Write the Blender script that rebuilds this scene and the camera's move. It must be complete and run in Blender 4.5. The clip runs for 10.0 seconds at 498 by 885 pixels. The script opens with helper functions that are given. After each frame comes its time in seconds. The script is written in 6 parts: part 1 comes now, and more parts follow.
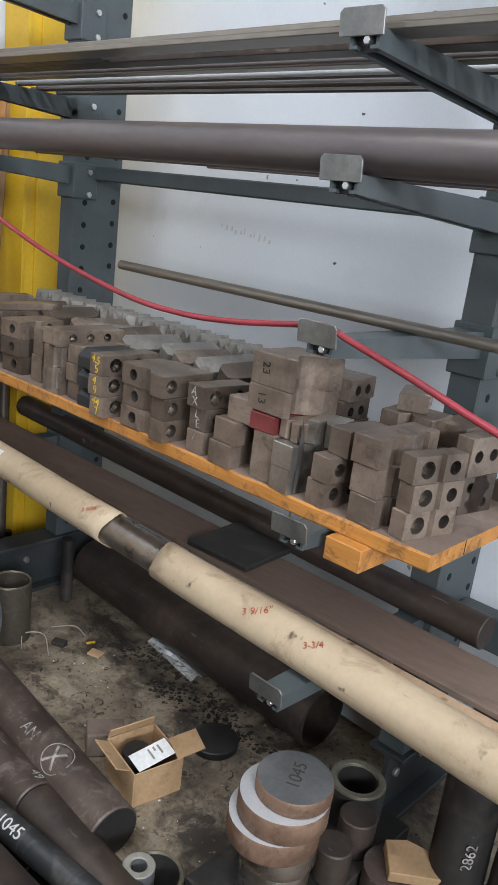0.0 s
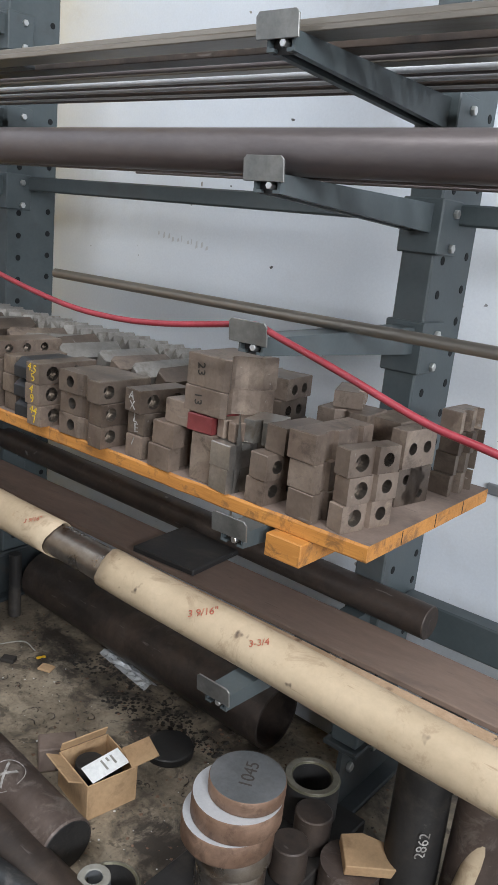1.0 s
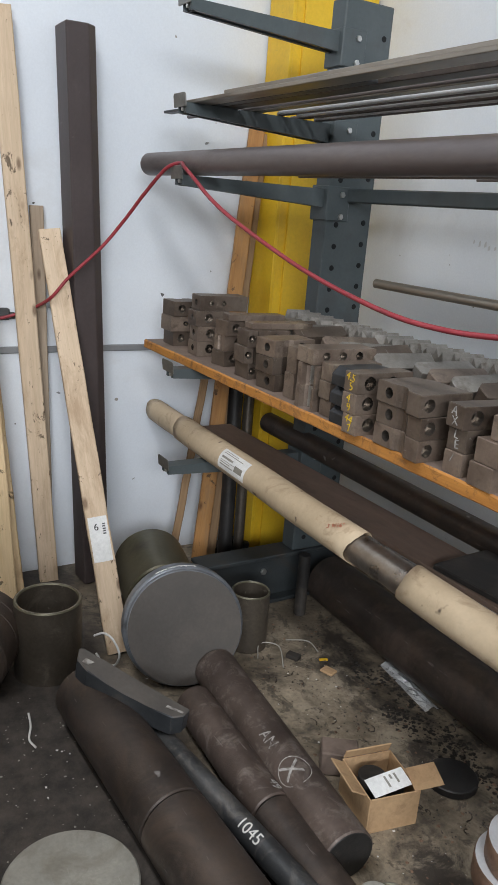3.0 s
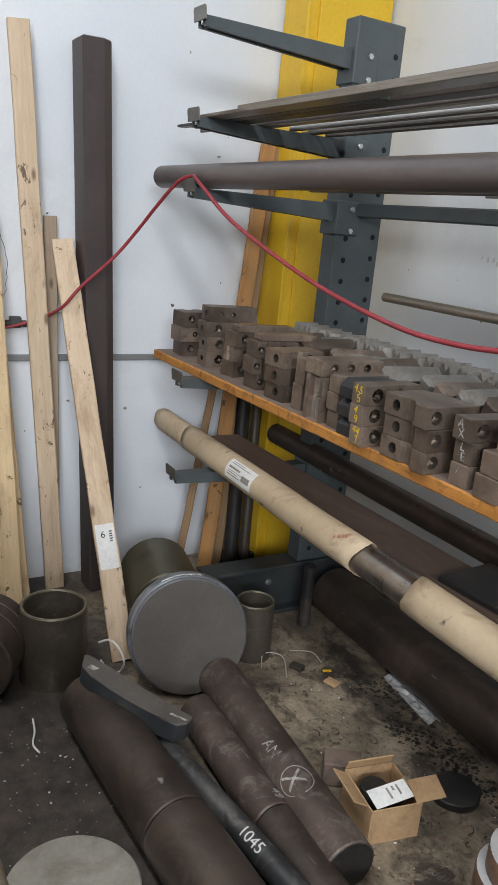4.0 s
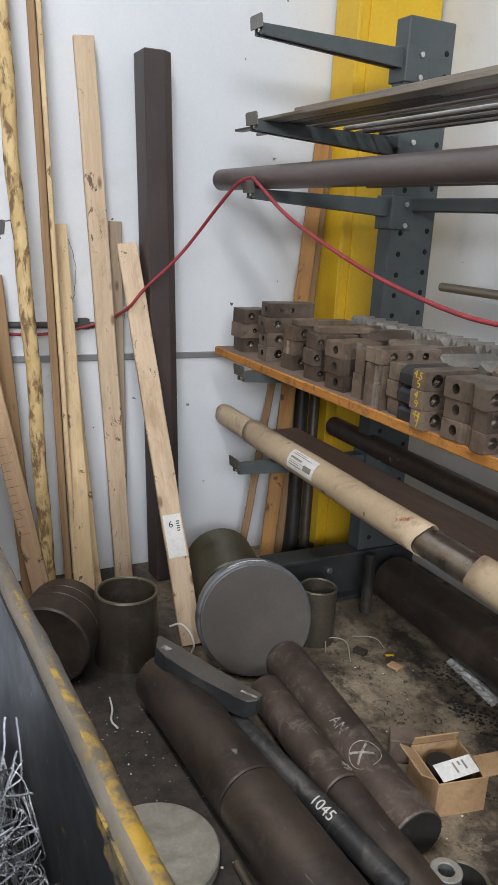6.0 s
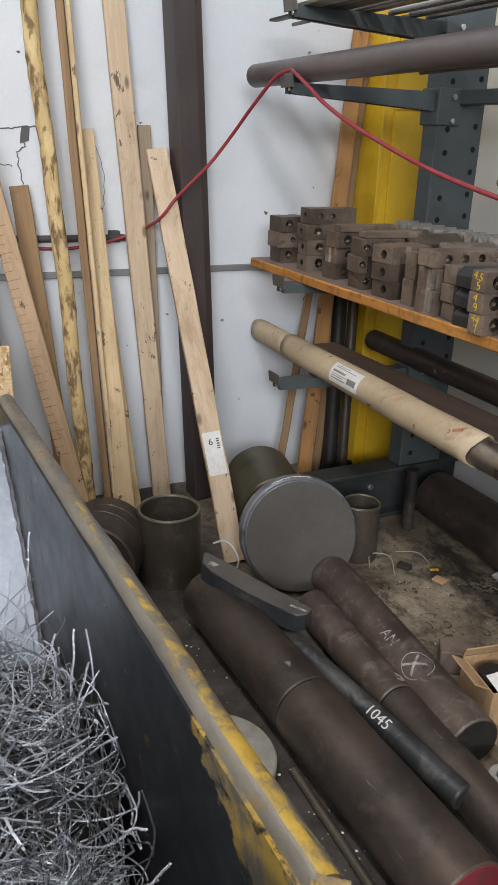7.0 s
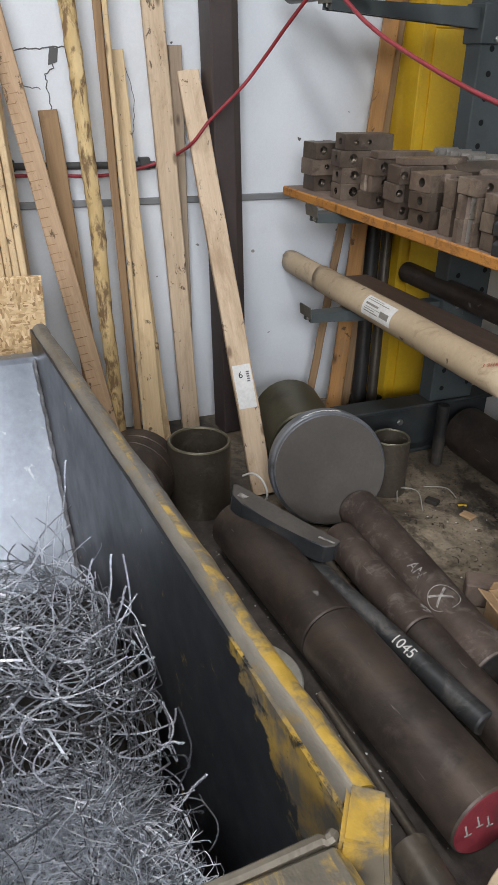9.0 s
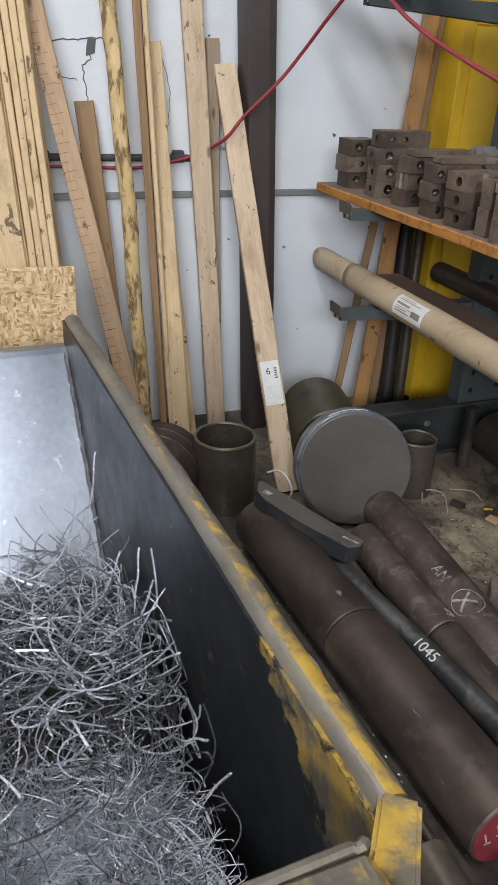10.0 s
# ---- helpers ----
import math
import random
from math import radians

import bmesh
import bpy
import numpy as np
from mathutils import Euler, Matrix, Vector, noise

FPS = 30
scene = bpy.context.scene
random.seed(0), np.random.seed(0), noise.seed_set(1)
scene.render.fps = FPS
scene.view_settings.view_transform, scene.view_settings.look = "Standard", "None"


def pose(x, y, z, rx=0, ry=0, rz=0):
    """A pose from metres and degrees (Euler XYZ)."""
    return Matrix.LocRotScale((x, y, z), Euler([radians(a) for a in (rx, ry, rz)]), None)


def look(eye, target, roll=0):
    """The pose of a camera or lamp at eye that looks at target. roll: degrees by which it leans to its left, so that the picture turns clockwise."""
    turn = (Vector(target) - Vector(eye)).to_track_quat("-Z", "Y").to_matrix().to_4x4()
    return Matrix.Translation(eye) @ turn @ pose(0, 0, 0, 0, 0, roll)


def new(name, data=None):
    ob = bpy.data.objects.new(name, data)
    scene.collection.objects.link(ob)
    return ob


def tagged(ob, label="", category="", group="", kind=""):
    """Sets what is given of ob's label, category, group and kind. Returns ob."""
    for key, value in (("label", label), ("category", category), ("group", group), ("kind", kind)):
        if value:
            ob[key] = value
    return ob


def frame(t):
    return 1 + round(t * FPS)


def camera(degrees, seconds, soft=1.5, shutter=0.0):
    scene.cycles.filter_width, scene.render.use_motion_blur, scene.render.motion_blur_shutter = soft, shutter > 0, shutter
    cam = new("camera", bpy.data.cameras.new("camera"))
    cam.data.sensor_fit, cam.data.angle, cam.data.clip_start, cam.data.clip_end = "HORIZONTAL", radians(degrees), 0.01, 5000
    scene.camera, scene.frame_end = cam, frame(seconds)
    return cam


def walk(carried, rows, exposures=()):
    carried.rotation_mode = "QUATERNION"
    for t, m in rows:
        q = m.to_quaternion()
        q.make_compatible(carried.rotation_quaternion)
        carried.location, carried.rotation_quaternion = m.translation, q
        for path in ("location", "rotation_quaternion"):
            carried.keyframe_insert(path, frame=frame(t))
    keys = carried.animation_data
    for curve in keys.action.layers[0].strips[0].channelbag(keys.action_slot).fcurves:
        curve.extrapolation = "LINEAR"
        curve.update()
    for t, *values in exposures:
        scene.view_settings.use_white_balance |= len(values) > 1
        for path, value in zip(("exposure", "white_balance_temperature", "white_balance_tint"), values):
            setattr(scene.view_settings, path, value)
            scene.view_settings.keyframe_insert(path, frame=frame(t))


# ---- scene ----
cam = camera(35.9, 10.0, soft=1.1)
PATH = [
    (0, (0.311, 0.03, 1.433), (-0.957, 1.466, 0.86), 7.1),
    (0.5, (0.331, 0.039, 1.422), (-0.892, 1.523, 0.872), 6.2),
    (1, (0.343, 0.04, 1.421), (-0.842, 1.559, 0.886), 5.8),
    (1.5, (0.315, 0.021, 1.419), (-0.946, 1.477, 0.879), 5.1),
    (2, (0.286, 0.008, 1.413), (-1.149, 1.284, 0.855), 3.9),
    (2.5, (0.26, -0.008, 1.414), (-1.3, 1.106, 0.842), 4.2),
    (3, (0.26, -0.021, 1.416), (-1.373, 0.981, 0.841), 4.5),
    (4.5, (0.308, -0.04, 1.413), (-1.349, 0.942, 0.876), 5.6),
    (5, (0.351, -0.049, 1.41), (-1.342, 0.87, 0.872), 4.7),
    (6.3, (0.333, -0.127, 1.386), (-1.378, 0.734, 0.81), 2.7),
    (6.5, (0.315, -0.136, 1.372), (-1.386, 0.712, 0.751), 2.3),
    (7, (0.267, -0.15, 1.346), (-1.408, 0.659, 0.612), 1.8),
    (7.5, (0.257, -0.148, 1.347), (-1.389, 0.64, 0.529), 1.7),
    (8, (0.273, -0.148, 1.347), (-1.356, 0.615, 0.473), 1.4),
    (8.5, (0.278, -0.156, 1.346), (-1.353, 0.593, 0.464), 1.5),
    (9, (0.266, -0.164, 1.341), (-1.372, 0.56, 0.451), 1.7),
    (9.5, (0.26, -0.164, 1.343), (-1.39, 0.525, 0.447), 1.5),
    (10, (0.253, -0.175, 1.339), (-1.401, 0.497, 0.437), 2.7),
]
walk(cam, [(t, look(eye, target, roll)) for t, eye, target, roll in PATH], exposures=((0.0, 0.15, 6350, 10), (2.2, 0.12, 6450, 10), (3.0, -0.08, 6550, 10), (5.0, -0.10, 6700, 10.5), (7.0, -0.10, 6800, 11.5), (10.0, -0.10, 6620, 11)))
import random
import bmesh
import bpy
from math import pi, sin, cos, radians, atan2, sqrt
from mathutils import Vector, Matrix

# ------------------------------------------------------------------ light
world = bpy.data.worlds.new("sky")
world.use_nodes = True
scene.world = world
wn = world.node_tree
sky = wn.nodes.new("ShaderNodeTexSky")
sky.sky_type = 'NISHITA'
sky.sun_disc = False
sky.sun_elevation = radians(35)
sky.sun_rotation = radians(150)
wn.links.new(sky.outputs["Color"], wn.nodes["Background"].inputs["Color"])
wn.nodes["Background"].inputs["Strength"].default_value = 0.1


def area(name, loc, target, sx, sy, watts, colour):
    d = bpy.data.lights.new(name, 'AREA')
    d.shape = 'RECTANGLE'
    d.size, d.size_y, d.energy, d.color = sx, sy, watts, colour
    ob = new(name, d)
    ob.matrix_world = look(loc, target)
    return ob


area("door_daylight", (4.9, -2.2, 2.9), (-1.4, 0.9, 0.8), 3.0, 1.1, 335, (0.90, 0.94, 1.0))
area("ceiling_tube_light_a", (-0.55, -0.6, 3.9), (-0.55, -0.6, 0.0), 2.4, 0.35, 70, (0.95, 0.97, 1.0))
area("ceiling_tube_light_b", (2.2, -0.4, 3.9), (2.2, -0.4, 0.0), 2.4, 0.35, 70, (0.95, 0.97, 1.0))

# ------------------------------------------------------------------ materials


def ramp(nt, stops):
    r = nt.nodes.new("ShaderNodeValToRGB")
    el = r.color_ramp.elements
    while len(el) > len(stops):
        el.remove(el[-1])
    while len(el) < len(stops):
        el.new(0.5)
    for e, (p, c) in zip(el, stops):
        e.position = p
        e.color = (c[0], c[1], c[2], 1)
    return r


def noise(nt, vec, scale, detail=4, rough=0.6, dist=0.0):
    n = nt.nodes.new("ShaderNodeTexNoise")
    n.inputs["Scale"].default_value = scale
    n.inputs["Detail"].default_value = detail
    n.inputs["Roughness"].default_value = rough
    n.inputs["Distortion"].default_value = dist
    nt.links.new(vec, n.inputs["Vector"])
    return n


def mix(nt, fac, a, b, mode='MIX'):
    n = nt.nodes.new("ShaderNodeMix")
    n.data_type = 'RGBA'
    n.blend_type = mode
    for sock, v in ((n.inputs[0], fac), (n.inputs[6], a), (n.inputs[7], b)):
        if isinstance(v, (int, float)):
            sock.default_value = v
        elif isinstance(v, tuple):
            sock.default_value = (v[0], v[1], v[2], 1)
        else:
            nt.links.new(v, sock)
    return n.outputs[2]


def surface(name, c1, c2, scale=6.0, rough=0.6, metal=0.0, stain=None, stain_scale=2.0, stain_at=(0.55, 0.7),
            grain=60.0, bump=0.15, stretch=(1, 1, 1), rough_var=0.15, vary=0.0, grain_mix=0.25, speck=None, speck_scale=40.0,
            speck_at=(0.66, 0.72), stain_metal=None):
    """A two-scale procedural surface in object space."""
    m = bpy.data.materials.new(name)
    m.use_nodes = True
    nt = m.node_tree
    b = nt.nodes["Principled BSDF"]
    tc = nt.nodes.new("ShaderNodeTexCoord")
    info = nt.nodes.new("ShaderNodeObjectInfo")
    mp = nt.nodes.new("ShaderNodeMapping")
    mp.inputs["Scale"].default_value = stretch
    nt.links.new(tc.outputs["Object"], mp.inputs["Vector"])
    off = nt.nodes.new("ShaderNodeVectorMath")
    off.operation = 'MULTIPLY'
    nt.links.new(info.outputs["Random"], off.inputs[0])
    off.inputs[1].default_value = (31.0, 17.0, 23.0)
    add = nt.nodes.new("ShaderNodeVectorMath")
    nt.links.new(mp.outputs["Vector"], add.inputs[0])
    nt.links.new(off.outputs["Vector"], add.inputs[1])
    vec = add.outputs["Vector"]
    big = noise(nt, vec, scale, 5, 0.6)
    r1 = ramp(nt, [(0.35, c1), (0.68, c2)])
    nt.links.new(big.outputs["Fac"], r1.inputs["Fac"])
    col = r1.outputs["Color"]
    fine = noise(nt, vec, grain, 3, 0.7)
    g = ramp(nt, [(0.3, (0.55, 0.55, 0.55)), (0.7, (1.25, 1.25, 1.25))])
    nt.links.new(fine.outputs["Fac"], g.inputs["Fac"])
    col = mix(nt, grain_mix, col, mix(nt, 1.0, col, g.outputs["Color"], 'MULTIPLY'))
    if stain:
        st = noise(nt, vec, stain_scale, 8, 0.65, 0.4)
        r2 = ramp(nt, [(stain_at[0], (0, 0, 0)), (stain_at[1], (1, 1, 1))])
        nt.links.new(st.outputs["Fac"], r2.inputs["Fac"])
        col = mix(nt, r2.outputs["Color"], col, stain)
        if stain_metal is not None:
            mm = nt.nodes.new("ShaderNodeMapRange")
            mm.inputs["To Min"].default_value = metal
            mm.inputs["To Max"].default_value = stain_metal
            nt.links.new(r2.outputs["Color"], mm.inputs["Value"])
            nt.links.new(mm.outputs["Result"], b.inputs["Metallic"])
    if speck:
        sp = noise(nt, vec, speck_scale, 2, 0.5)
        r3 = ramp(nt, [(speck_at[0], (0, 0, 0)), (speck_at[1], (1, 1, 1))])
        nt.links.new(sp.outputs["Fac"], r3.inputs["Fac"])
        col = mix(nt, r3.outputs["Color"], col, speck)
    if vary:
        vv = nt.nodes.new("ShaderNodeMapRange")
        vv.inputs["To Min"].default_value = 1 - vary
        vv.inputs["To Max"].default_value = 1 + vary
        nt.links.new(info.outputs["Random"], vv.inputs["Value"])
        cc = nt.nodes.new("ShaderNodeCombineColor")
        for i in range(3):
            nt.links.new(vv.outputs["Result"], cc.inputs[i])
        col = mix(nt, 1.0, col, cc.outputs["Color"], 'MULTIPLY')
    nt.links.new(col, b.inputs["Base Color"])
    rr = nt.nodes.new("ShaderNodeMapRange")
    rr.inputs["To Min"].default_value = max(0.05, rough - rough_var)
    rr.inputs["To Max"].default_value = min(1.0, rough + rough_var)
    nt.links.new(big.outputs["Fac"], rr.inputs["Value"])
    nt.links.new(rr.outputs["Result"], b.inputs["Roughness"])
    if stain_metal is None or not stain:
        b.inputs["Metallic"].default_value = metal
    bp = nt.nodes.new("ShaderNodeBump")
    bp.inputs["Strength"].default_value = bump
    bp.inputs["Distance"].default_value = 0.004
    nt.links.new(fine.outputs["Fac"], bp.inputs["Height"])
    nt.links.new(bp.outputs["Normal"], b.inputs["Normal"])
    return m


def wood(name, light, dark, along='Z', ring=26.0, rough=0.75, knots=True, stain=None, stain_at=(0.6, 0.75)):
    """Sawn timber: stretched grain, growth bands and knots, along one object axis."""
    m = bpy.data.materials.new(name)
    m.use_nodes = True
    nt = m.node_tree
    b = nt.nodes["Principled BSDF"]
    tc = nt.nodes.new("ShaderNodeTexCoord")
    info = nt.nodes.new("ShaderNodeObjectInfo")
    off = nt.nodes.new("ShaderNodeVectorMath")
    off.operation = 'MULTIPLY'
    nt.links.new(info.outputs["Random"], off.inputs[0])
    off.inputs[1].default_value = (7.0, 5.0, 11.0)
    add = nt.nodes.new("ShaderNodeVectorMath")
    nt.links.new(tc.outputs["Object"], add.inputs[0])
    nt.links.new(off.outputs["Vector"], add.inputs[1])
    mp = nt.nodes.new("ShaderNodeMapping")
    s = {'X': (0.06, 1, 1), 'Y': (1, 0.06, 1), 'Z': (1, 1, 0.06)}[along]
    mp.inputs["Scale"].default_value = s
    nt.links.new(add.outputs["Vector"], mp.inputs["Vector"])
    n1 = noise(nt, mp.outputs["Vector"], ring, 4, 0.6, 1.2)
    r1 = ramp(nt, [(0.3, light), (0.75, dark)])
    nt.links.new(n1.outputs["Fac"], r1.inputs["Fac"])
    col = r1.outputs["Color"]
    n2 = noise(nt, mp.outputs["Vector"], ring * 9, 3, 0.7)
    g = ramp(nt, [(0.3, (0.75, 0.72, 0.68)), (0.7, (1.12, 1.12, 1.12))])
    nt.links.new(n2.outputs["Fac"], g.inputs["Fac"])
    col = mix(nt, 0.45, col, mix(nt, 1.0, col, g.outputs["Color"], 'MULTIPLY'))
    if knots:
        vo = nt.nodes.new("ShaderNodeTexVoronoi")
        mp2 = nt.nodes.new("ShaderNodeMapping")
        s2 = {'X': (0.4, 1, 1), 'Y': (1, 0.4, 1), 'Z': (1, 1, 0.4)}[along]
        mp2.inputs["Scale"].default_value = s2
        nt.links.new(add.outputs["Vector"], mp2.inputs["Vector"])
        nt.links.new(mp2.outputs["Vector"], vo.inputs["Vector"])
        vo.inputs["Scale"].default_value = 15.0
        r2 = ramp(nt, [(0.07, (0.9, 0.9, 0.9)), (0.16, (0, 0, 0))])
        nt.links.new(vo.outputs["Distance"], r2.inputs["Fac"])
        col = mix(nt, r2.outputs["Color"], col, (dark[0] * 0.35, dark[1] * 0.3, dark[2] * 0.28))
    n3 = noise(nt, add.outputs["Vector"], 5.0, 5, 0.6)
    r3 = ramp(nt, [(stain_at[0], (0, 0, 0)), (stain_at[1], (1, 1, 1))])
    nt.links.new(n3.outputs["Fac"], r3.inputs["Fac"])
    col = mix(nt, r3.outputs["Color"], col, stain or (dark[0] * 0.6, dark[1] * 0.58, dark[2] * 0.55))
    nt.links.new(col, b.inputs["Base Color"])
    b.inputs["Roughness"].default_value = rough
    bp = nt.nodes.new("ShaderNodeBump")
    bp.inputs["Strength"].default_value = 0.25
    bp.inputs["Distance"].default_value = 0.003
    nt.links.new(n2.outputs["Fac"], bp.inputs["Height"])
    nt.links.new(bp.outputs["Normal"], b.inputs["Normal"])
    return m


def plain(name, c, rough=0.6, metal=0.0):
    m = bpy.data.materials.new(name)
    m.use_nodes = True
    b = m.node_tree.nodes["Principled BSDF"]
    b.inputs["Base Color"].default_value = (c[0], c[1], c[2], 1)
    b.inputs["Roughness"].default_value = rough
    b.inputs["Metallic"].default_value = metal
    return m


def weather(m, dust, at=(0.52, 0.66), scale=9.0, amount=0.6, scratch=None, stretch=(1, 1, 1)):
    """Dry dust patches and thin scratches over an existing surface."""
    nt = m.node_tree
    b = nt.nodes["Principled BSDF"]
    old = b.inputs["Base Color"].links[0].from_socket
    tc = nt.nodes.new("ShaderNodeTexCoord")
    info = nt.nodes.new("ShaderNodeObjectInfo")
    off = nt.nodes.new("ShaderNodeVectorMath")
    off.operation = 'MULTIPLY_ADD'
    nt.links.new(info.outputs["Random"], off.inputs[0])
    off.inputs[1].default_value = (13.0, 29.0, 5.0)
    nt.links.new(tc.outputs["Object"], off.inputs[2])
    mp = nt.nodes.new("ShaderNodeMapping")
    mp.inputs["Scale"].default_value = stretch
    nt.links.new(off.outputs["Vector"], mp.inputs["Vector"])
    n = noise(nt, mp.outputs["Vector"], scale, 9, 0.72, 0.6)
    r = ramp(nt, [(at[0], (0, 0, 0)), (at[1], (amount, amount, amount))])
    nt.links.new(n.outputs["Fac"], r.inputs["Fac"])
    col = mix(nt, r.outputs["Color"], old, dust)
    if scratch:
        mp2 = nt.nodes.new("ShaderNodeMapping")
        mp2.inputs["Scale"].default_value = (0.12, 1.0, 1.0)
        mp2.inputs["Rotation"].default_value = (0.3, 0.5, 0.35)
        nt.links.new(off.outputs["Vector"], mp2.inputs["Vector"])
        n2 = noise(nt, mp2.outputs["Vector"], 75.0, 3, 0.6)
        r2 = ramp(nt, [(0.68, (0, 0, 0)), (0.74, (0.7, 0.7, 0.7))])
        nt.links.new(n2.outputs["Fac"], r2.inputs["Fac"])
        col = mix(nt, r2.outputs["Color"], col, scratch)
    nt.links.new(col, b.inputs["Base Color"])
    return m


M_WALL = surface("white_wall_paint", (0.71, 0.755, 0.81), (0.80, 0.835, 0.87), 0.9, 0.55, stain=(0.62, 0.63, 0.63), stain_scale=1.7,
                 stain_at=(0.58, 0.8), grain=140, bump=0.05, grain_mix=0.08, speck=(0.3, 0.28, 0.25), speck_scale=22, speck_at=(0.765, 0.785))
M_FLOOR = surface("oil_stained_concrete", (0.15, 0.12, 0.086), (0.36, 0.295, 0.21), 5.5, 0.6, stain=(0.045, 0.036, 0.028), stain_scale=4.2,
                  stain_at=(0.50, 0.62), grain=75, bump=0.4, rough_var=0.25, grain_mix=0.6, speck=(0.05, 0.038, 0.03), speck_scale=60, speck_at=(0.66, 0.7))


def oil_soak(m):
    """An oil-soaked patch of floor, ragged at its rim, spreading from the bin to the bars."""
    nt = m.node_tree
    b = nt.nodes["Principled BSDF"]
    old = b.inputs["Base Color"].links[0].from_socket
    tc = nt.nodes.new("ShaderNodeTexCoord")
    sep = nt.nodes.new("ShaderNodeSeparateXYZ")
    nt.links.new(tc.outputs["Object"], sep.inputs["Vector"])
    n = noise(nt, tc.outputs["Object"], 3.0, 6, 0.65)
    ad = nt.nodes.new("ShaderNodeMath")
    ad.operation = 'MULTIPLY_ADD'
    nt.links.new(n.outputs["Fac"], ad.inputs[0])
    ad.inputs[1].default_value = -0.75
    nt.links.new(sep.outputs["Y"], ad.inputs[2])
    r = ramp(nt, [(0.36, (1, 1, 1)), (0.58, (0, 0, 0))])
    nt.links.new(ad.outputs["Value"], r.inputs["Fac"])
    n2 = noise(nt, tc.outputs["Object"], 14.0, 5, 0.7)
    r2 = ramp(nt, [(0.35, (0.020, 0.017, 0.015)), (0.72, (0.080, 0.066, 0.055))])
    nt.links.new(n2.outputs["Fac"], r2.inputs["Fac"])
    nt.links.new(mix(nt, r.outputs["Color"], old, r2.outputs["Color"]), b.inputs["Base Color"])


M_CEIL = plain("ceiling_deck", (0.13, 0.127, 0.122), 0.8)
M_BLOCK = surface("grey_block_wall", (0.12, 0.117, 0.112), (0.17, 0.165, 0.158), 3, 0.8, grain=60, bump=0.1)
M_RACK = surface("slate_rack_paint", (0.062, 0.078, 0.082), (0.09, 0.106, 0.11), 5, 0.5, stain=(0.07, 0.075, 0.075), stain_scale=5, grain=90, bump=0.06, grain_mix=0.15)
# rack paint again, darkened to hold the shade around the feet, with brown grime
M_FOOT = surface("grimy_shaded_rack_paint", (0.026, 0.031, 0.033), (0.046, 0.053, 0.055), 6, 0.55, stain=(0.055, 0.046, 0.038), stain_scale=6, grain=90, bump=0.1)
M_ZINC = surface("zinc_plate", (0.21, 0.21, 0.20), (0.32, 0.315, 0.295), 20, 0.45, 0.8, grain=120, bump=0.05)
M_BOLT = plain("bolt_zinc", (0.62, 0.62, 0.6), 0.35, 0.9)
M_HOLE = plain("punched_hole_dark", (0.008, 0.009, 0.01), 0.9)
M_YELLOW = surface("yellow_paint", (0.72, 0.43, 0.02), (0.80, 0.52, 0.03), 3, 0.45, stain=(0.42, 0.26, 0.03), stain_scale=2.2, stain_at=(0.62, 0.8), grain=70, bump=0.08, grain_mix=0.15)
M_PIPE = surface("rust_brown_pipe", (0.12, 0.102, 0.10), (0.18, 0.155, 0.15), 4, 0.42, 0.35, stain=(0.09, 0.07, 0.065), stain_scale=6, grain=80, stretch=(0.3, 1, 1), bump=0.08)
M_HOT = surface("hot_rolled_steel", (0.043, 0.035, 0.031), (0.086, 0.067, 0.057), 5, 0.46, 0.45, stain=(0.15, 0.108, 0.085), stain_scale=3.0, stain_at=(0.56, 0.75), grain=70, bump=0.15, speck=(0.3, 0.29, 0.28), speck_scale=16, speck_at=(0.76, 0.8))
M_RED_HOT = surface("red_brown_bar", (0.080, 0.060, 0.050), (0.145, 0.108, 0.090), 6, 0.5, 0.35, stain=(0.28, 0.24, 0.22), stain_scale=4.0, stain_at=(0.62, 0.78), grain=70, bump=0.15)
M_DARK = surface("black_steel", (0.024, 0.023, 0.022), (0.046, 0.043, 0.041), 6, 0.5, 0.3, stain=(0.10, 0.085, 0.07), stain_scale=4, grain=80, bump=0.12)
M_BLUE = surface("blue_black_steel", (0.048, 0.050, 0.052), (0.09, 0.091, 0.092), 6, 0.45, 0.45, stain=(0.12, 0.12, 0.12), stain_scale=5, grain=80, bump=0.1)
M_BRIGHT = surface("ground_steel", (0.54, 0.55, 0.57), (0.66, 0.67, 0.68), 8, 0.4, 0.3, grain=150, bump=0.03, grain_mix=0.15)
M_SAWN = surface("sawn_steel_face", (0.20, 0.21, 0.215), (0.28, 0.285, 0.29), 7, 0.5, 0.6, stain=(0.14, 0.13, 0.12), stain_scale=6, grain=110, bump=0.1)
M_RUSTED = surface("rusted_edge", (0.17, 0.10, 0.065), (0.30, 0.19, 0.13), 9, 0.6, 0.3, grain=80, bump=0.2)
M_TAN = surface("dull_tan_steel", (0.24, 0.21, 0.175), (0.36, 0.325, 0.28), 6, 0.38, 0.7, stain=(0.18, 0.15, 0.12), stain_scale=6, grain=90, stretch=(0.2, 1, 1), bump=0.05)
M_JAW = surface("dusty_jaw_steel", (0.145, 0.107, 0.083), (0.255, 0.2, 0.158), 9, 0.46, 0.45, stain=(0.36, 0.29, 0.22), stain_scale=11, grain=110, bump=0.08, vary=0.42, stain_at=(0.56, 0.8))
M_BORE = surface("oily_bolt_bore", (0.13, 0.11, 0.092), (0.30, 0.265, 0.23), 12, 0.3, 0.85, grain=110, bump=0.05)
M_JAW_DK = surface("black_oxide_jaw", (0.03, 0.032, 0.036), (0.06, 0.062, 0.066), 9, 0.42, 0.4, grain=100, bump=0.05, vary=0.15)
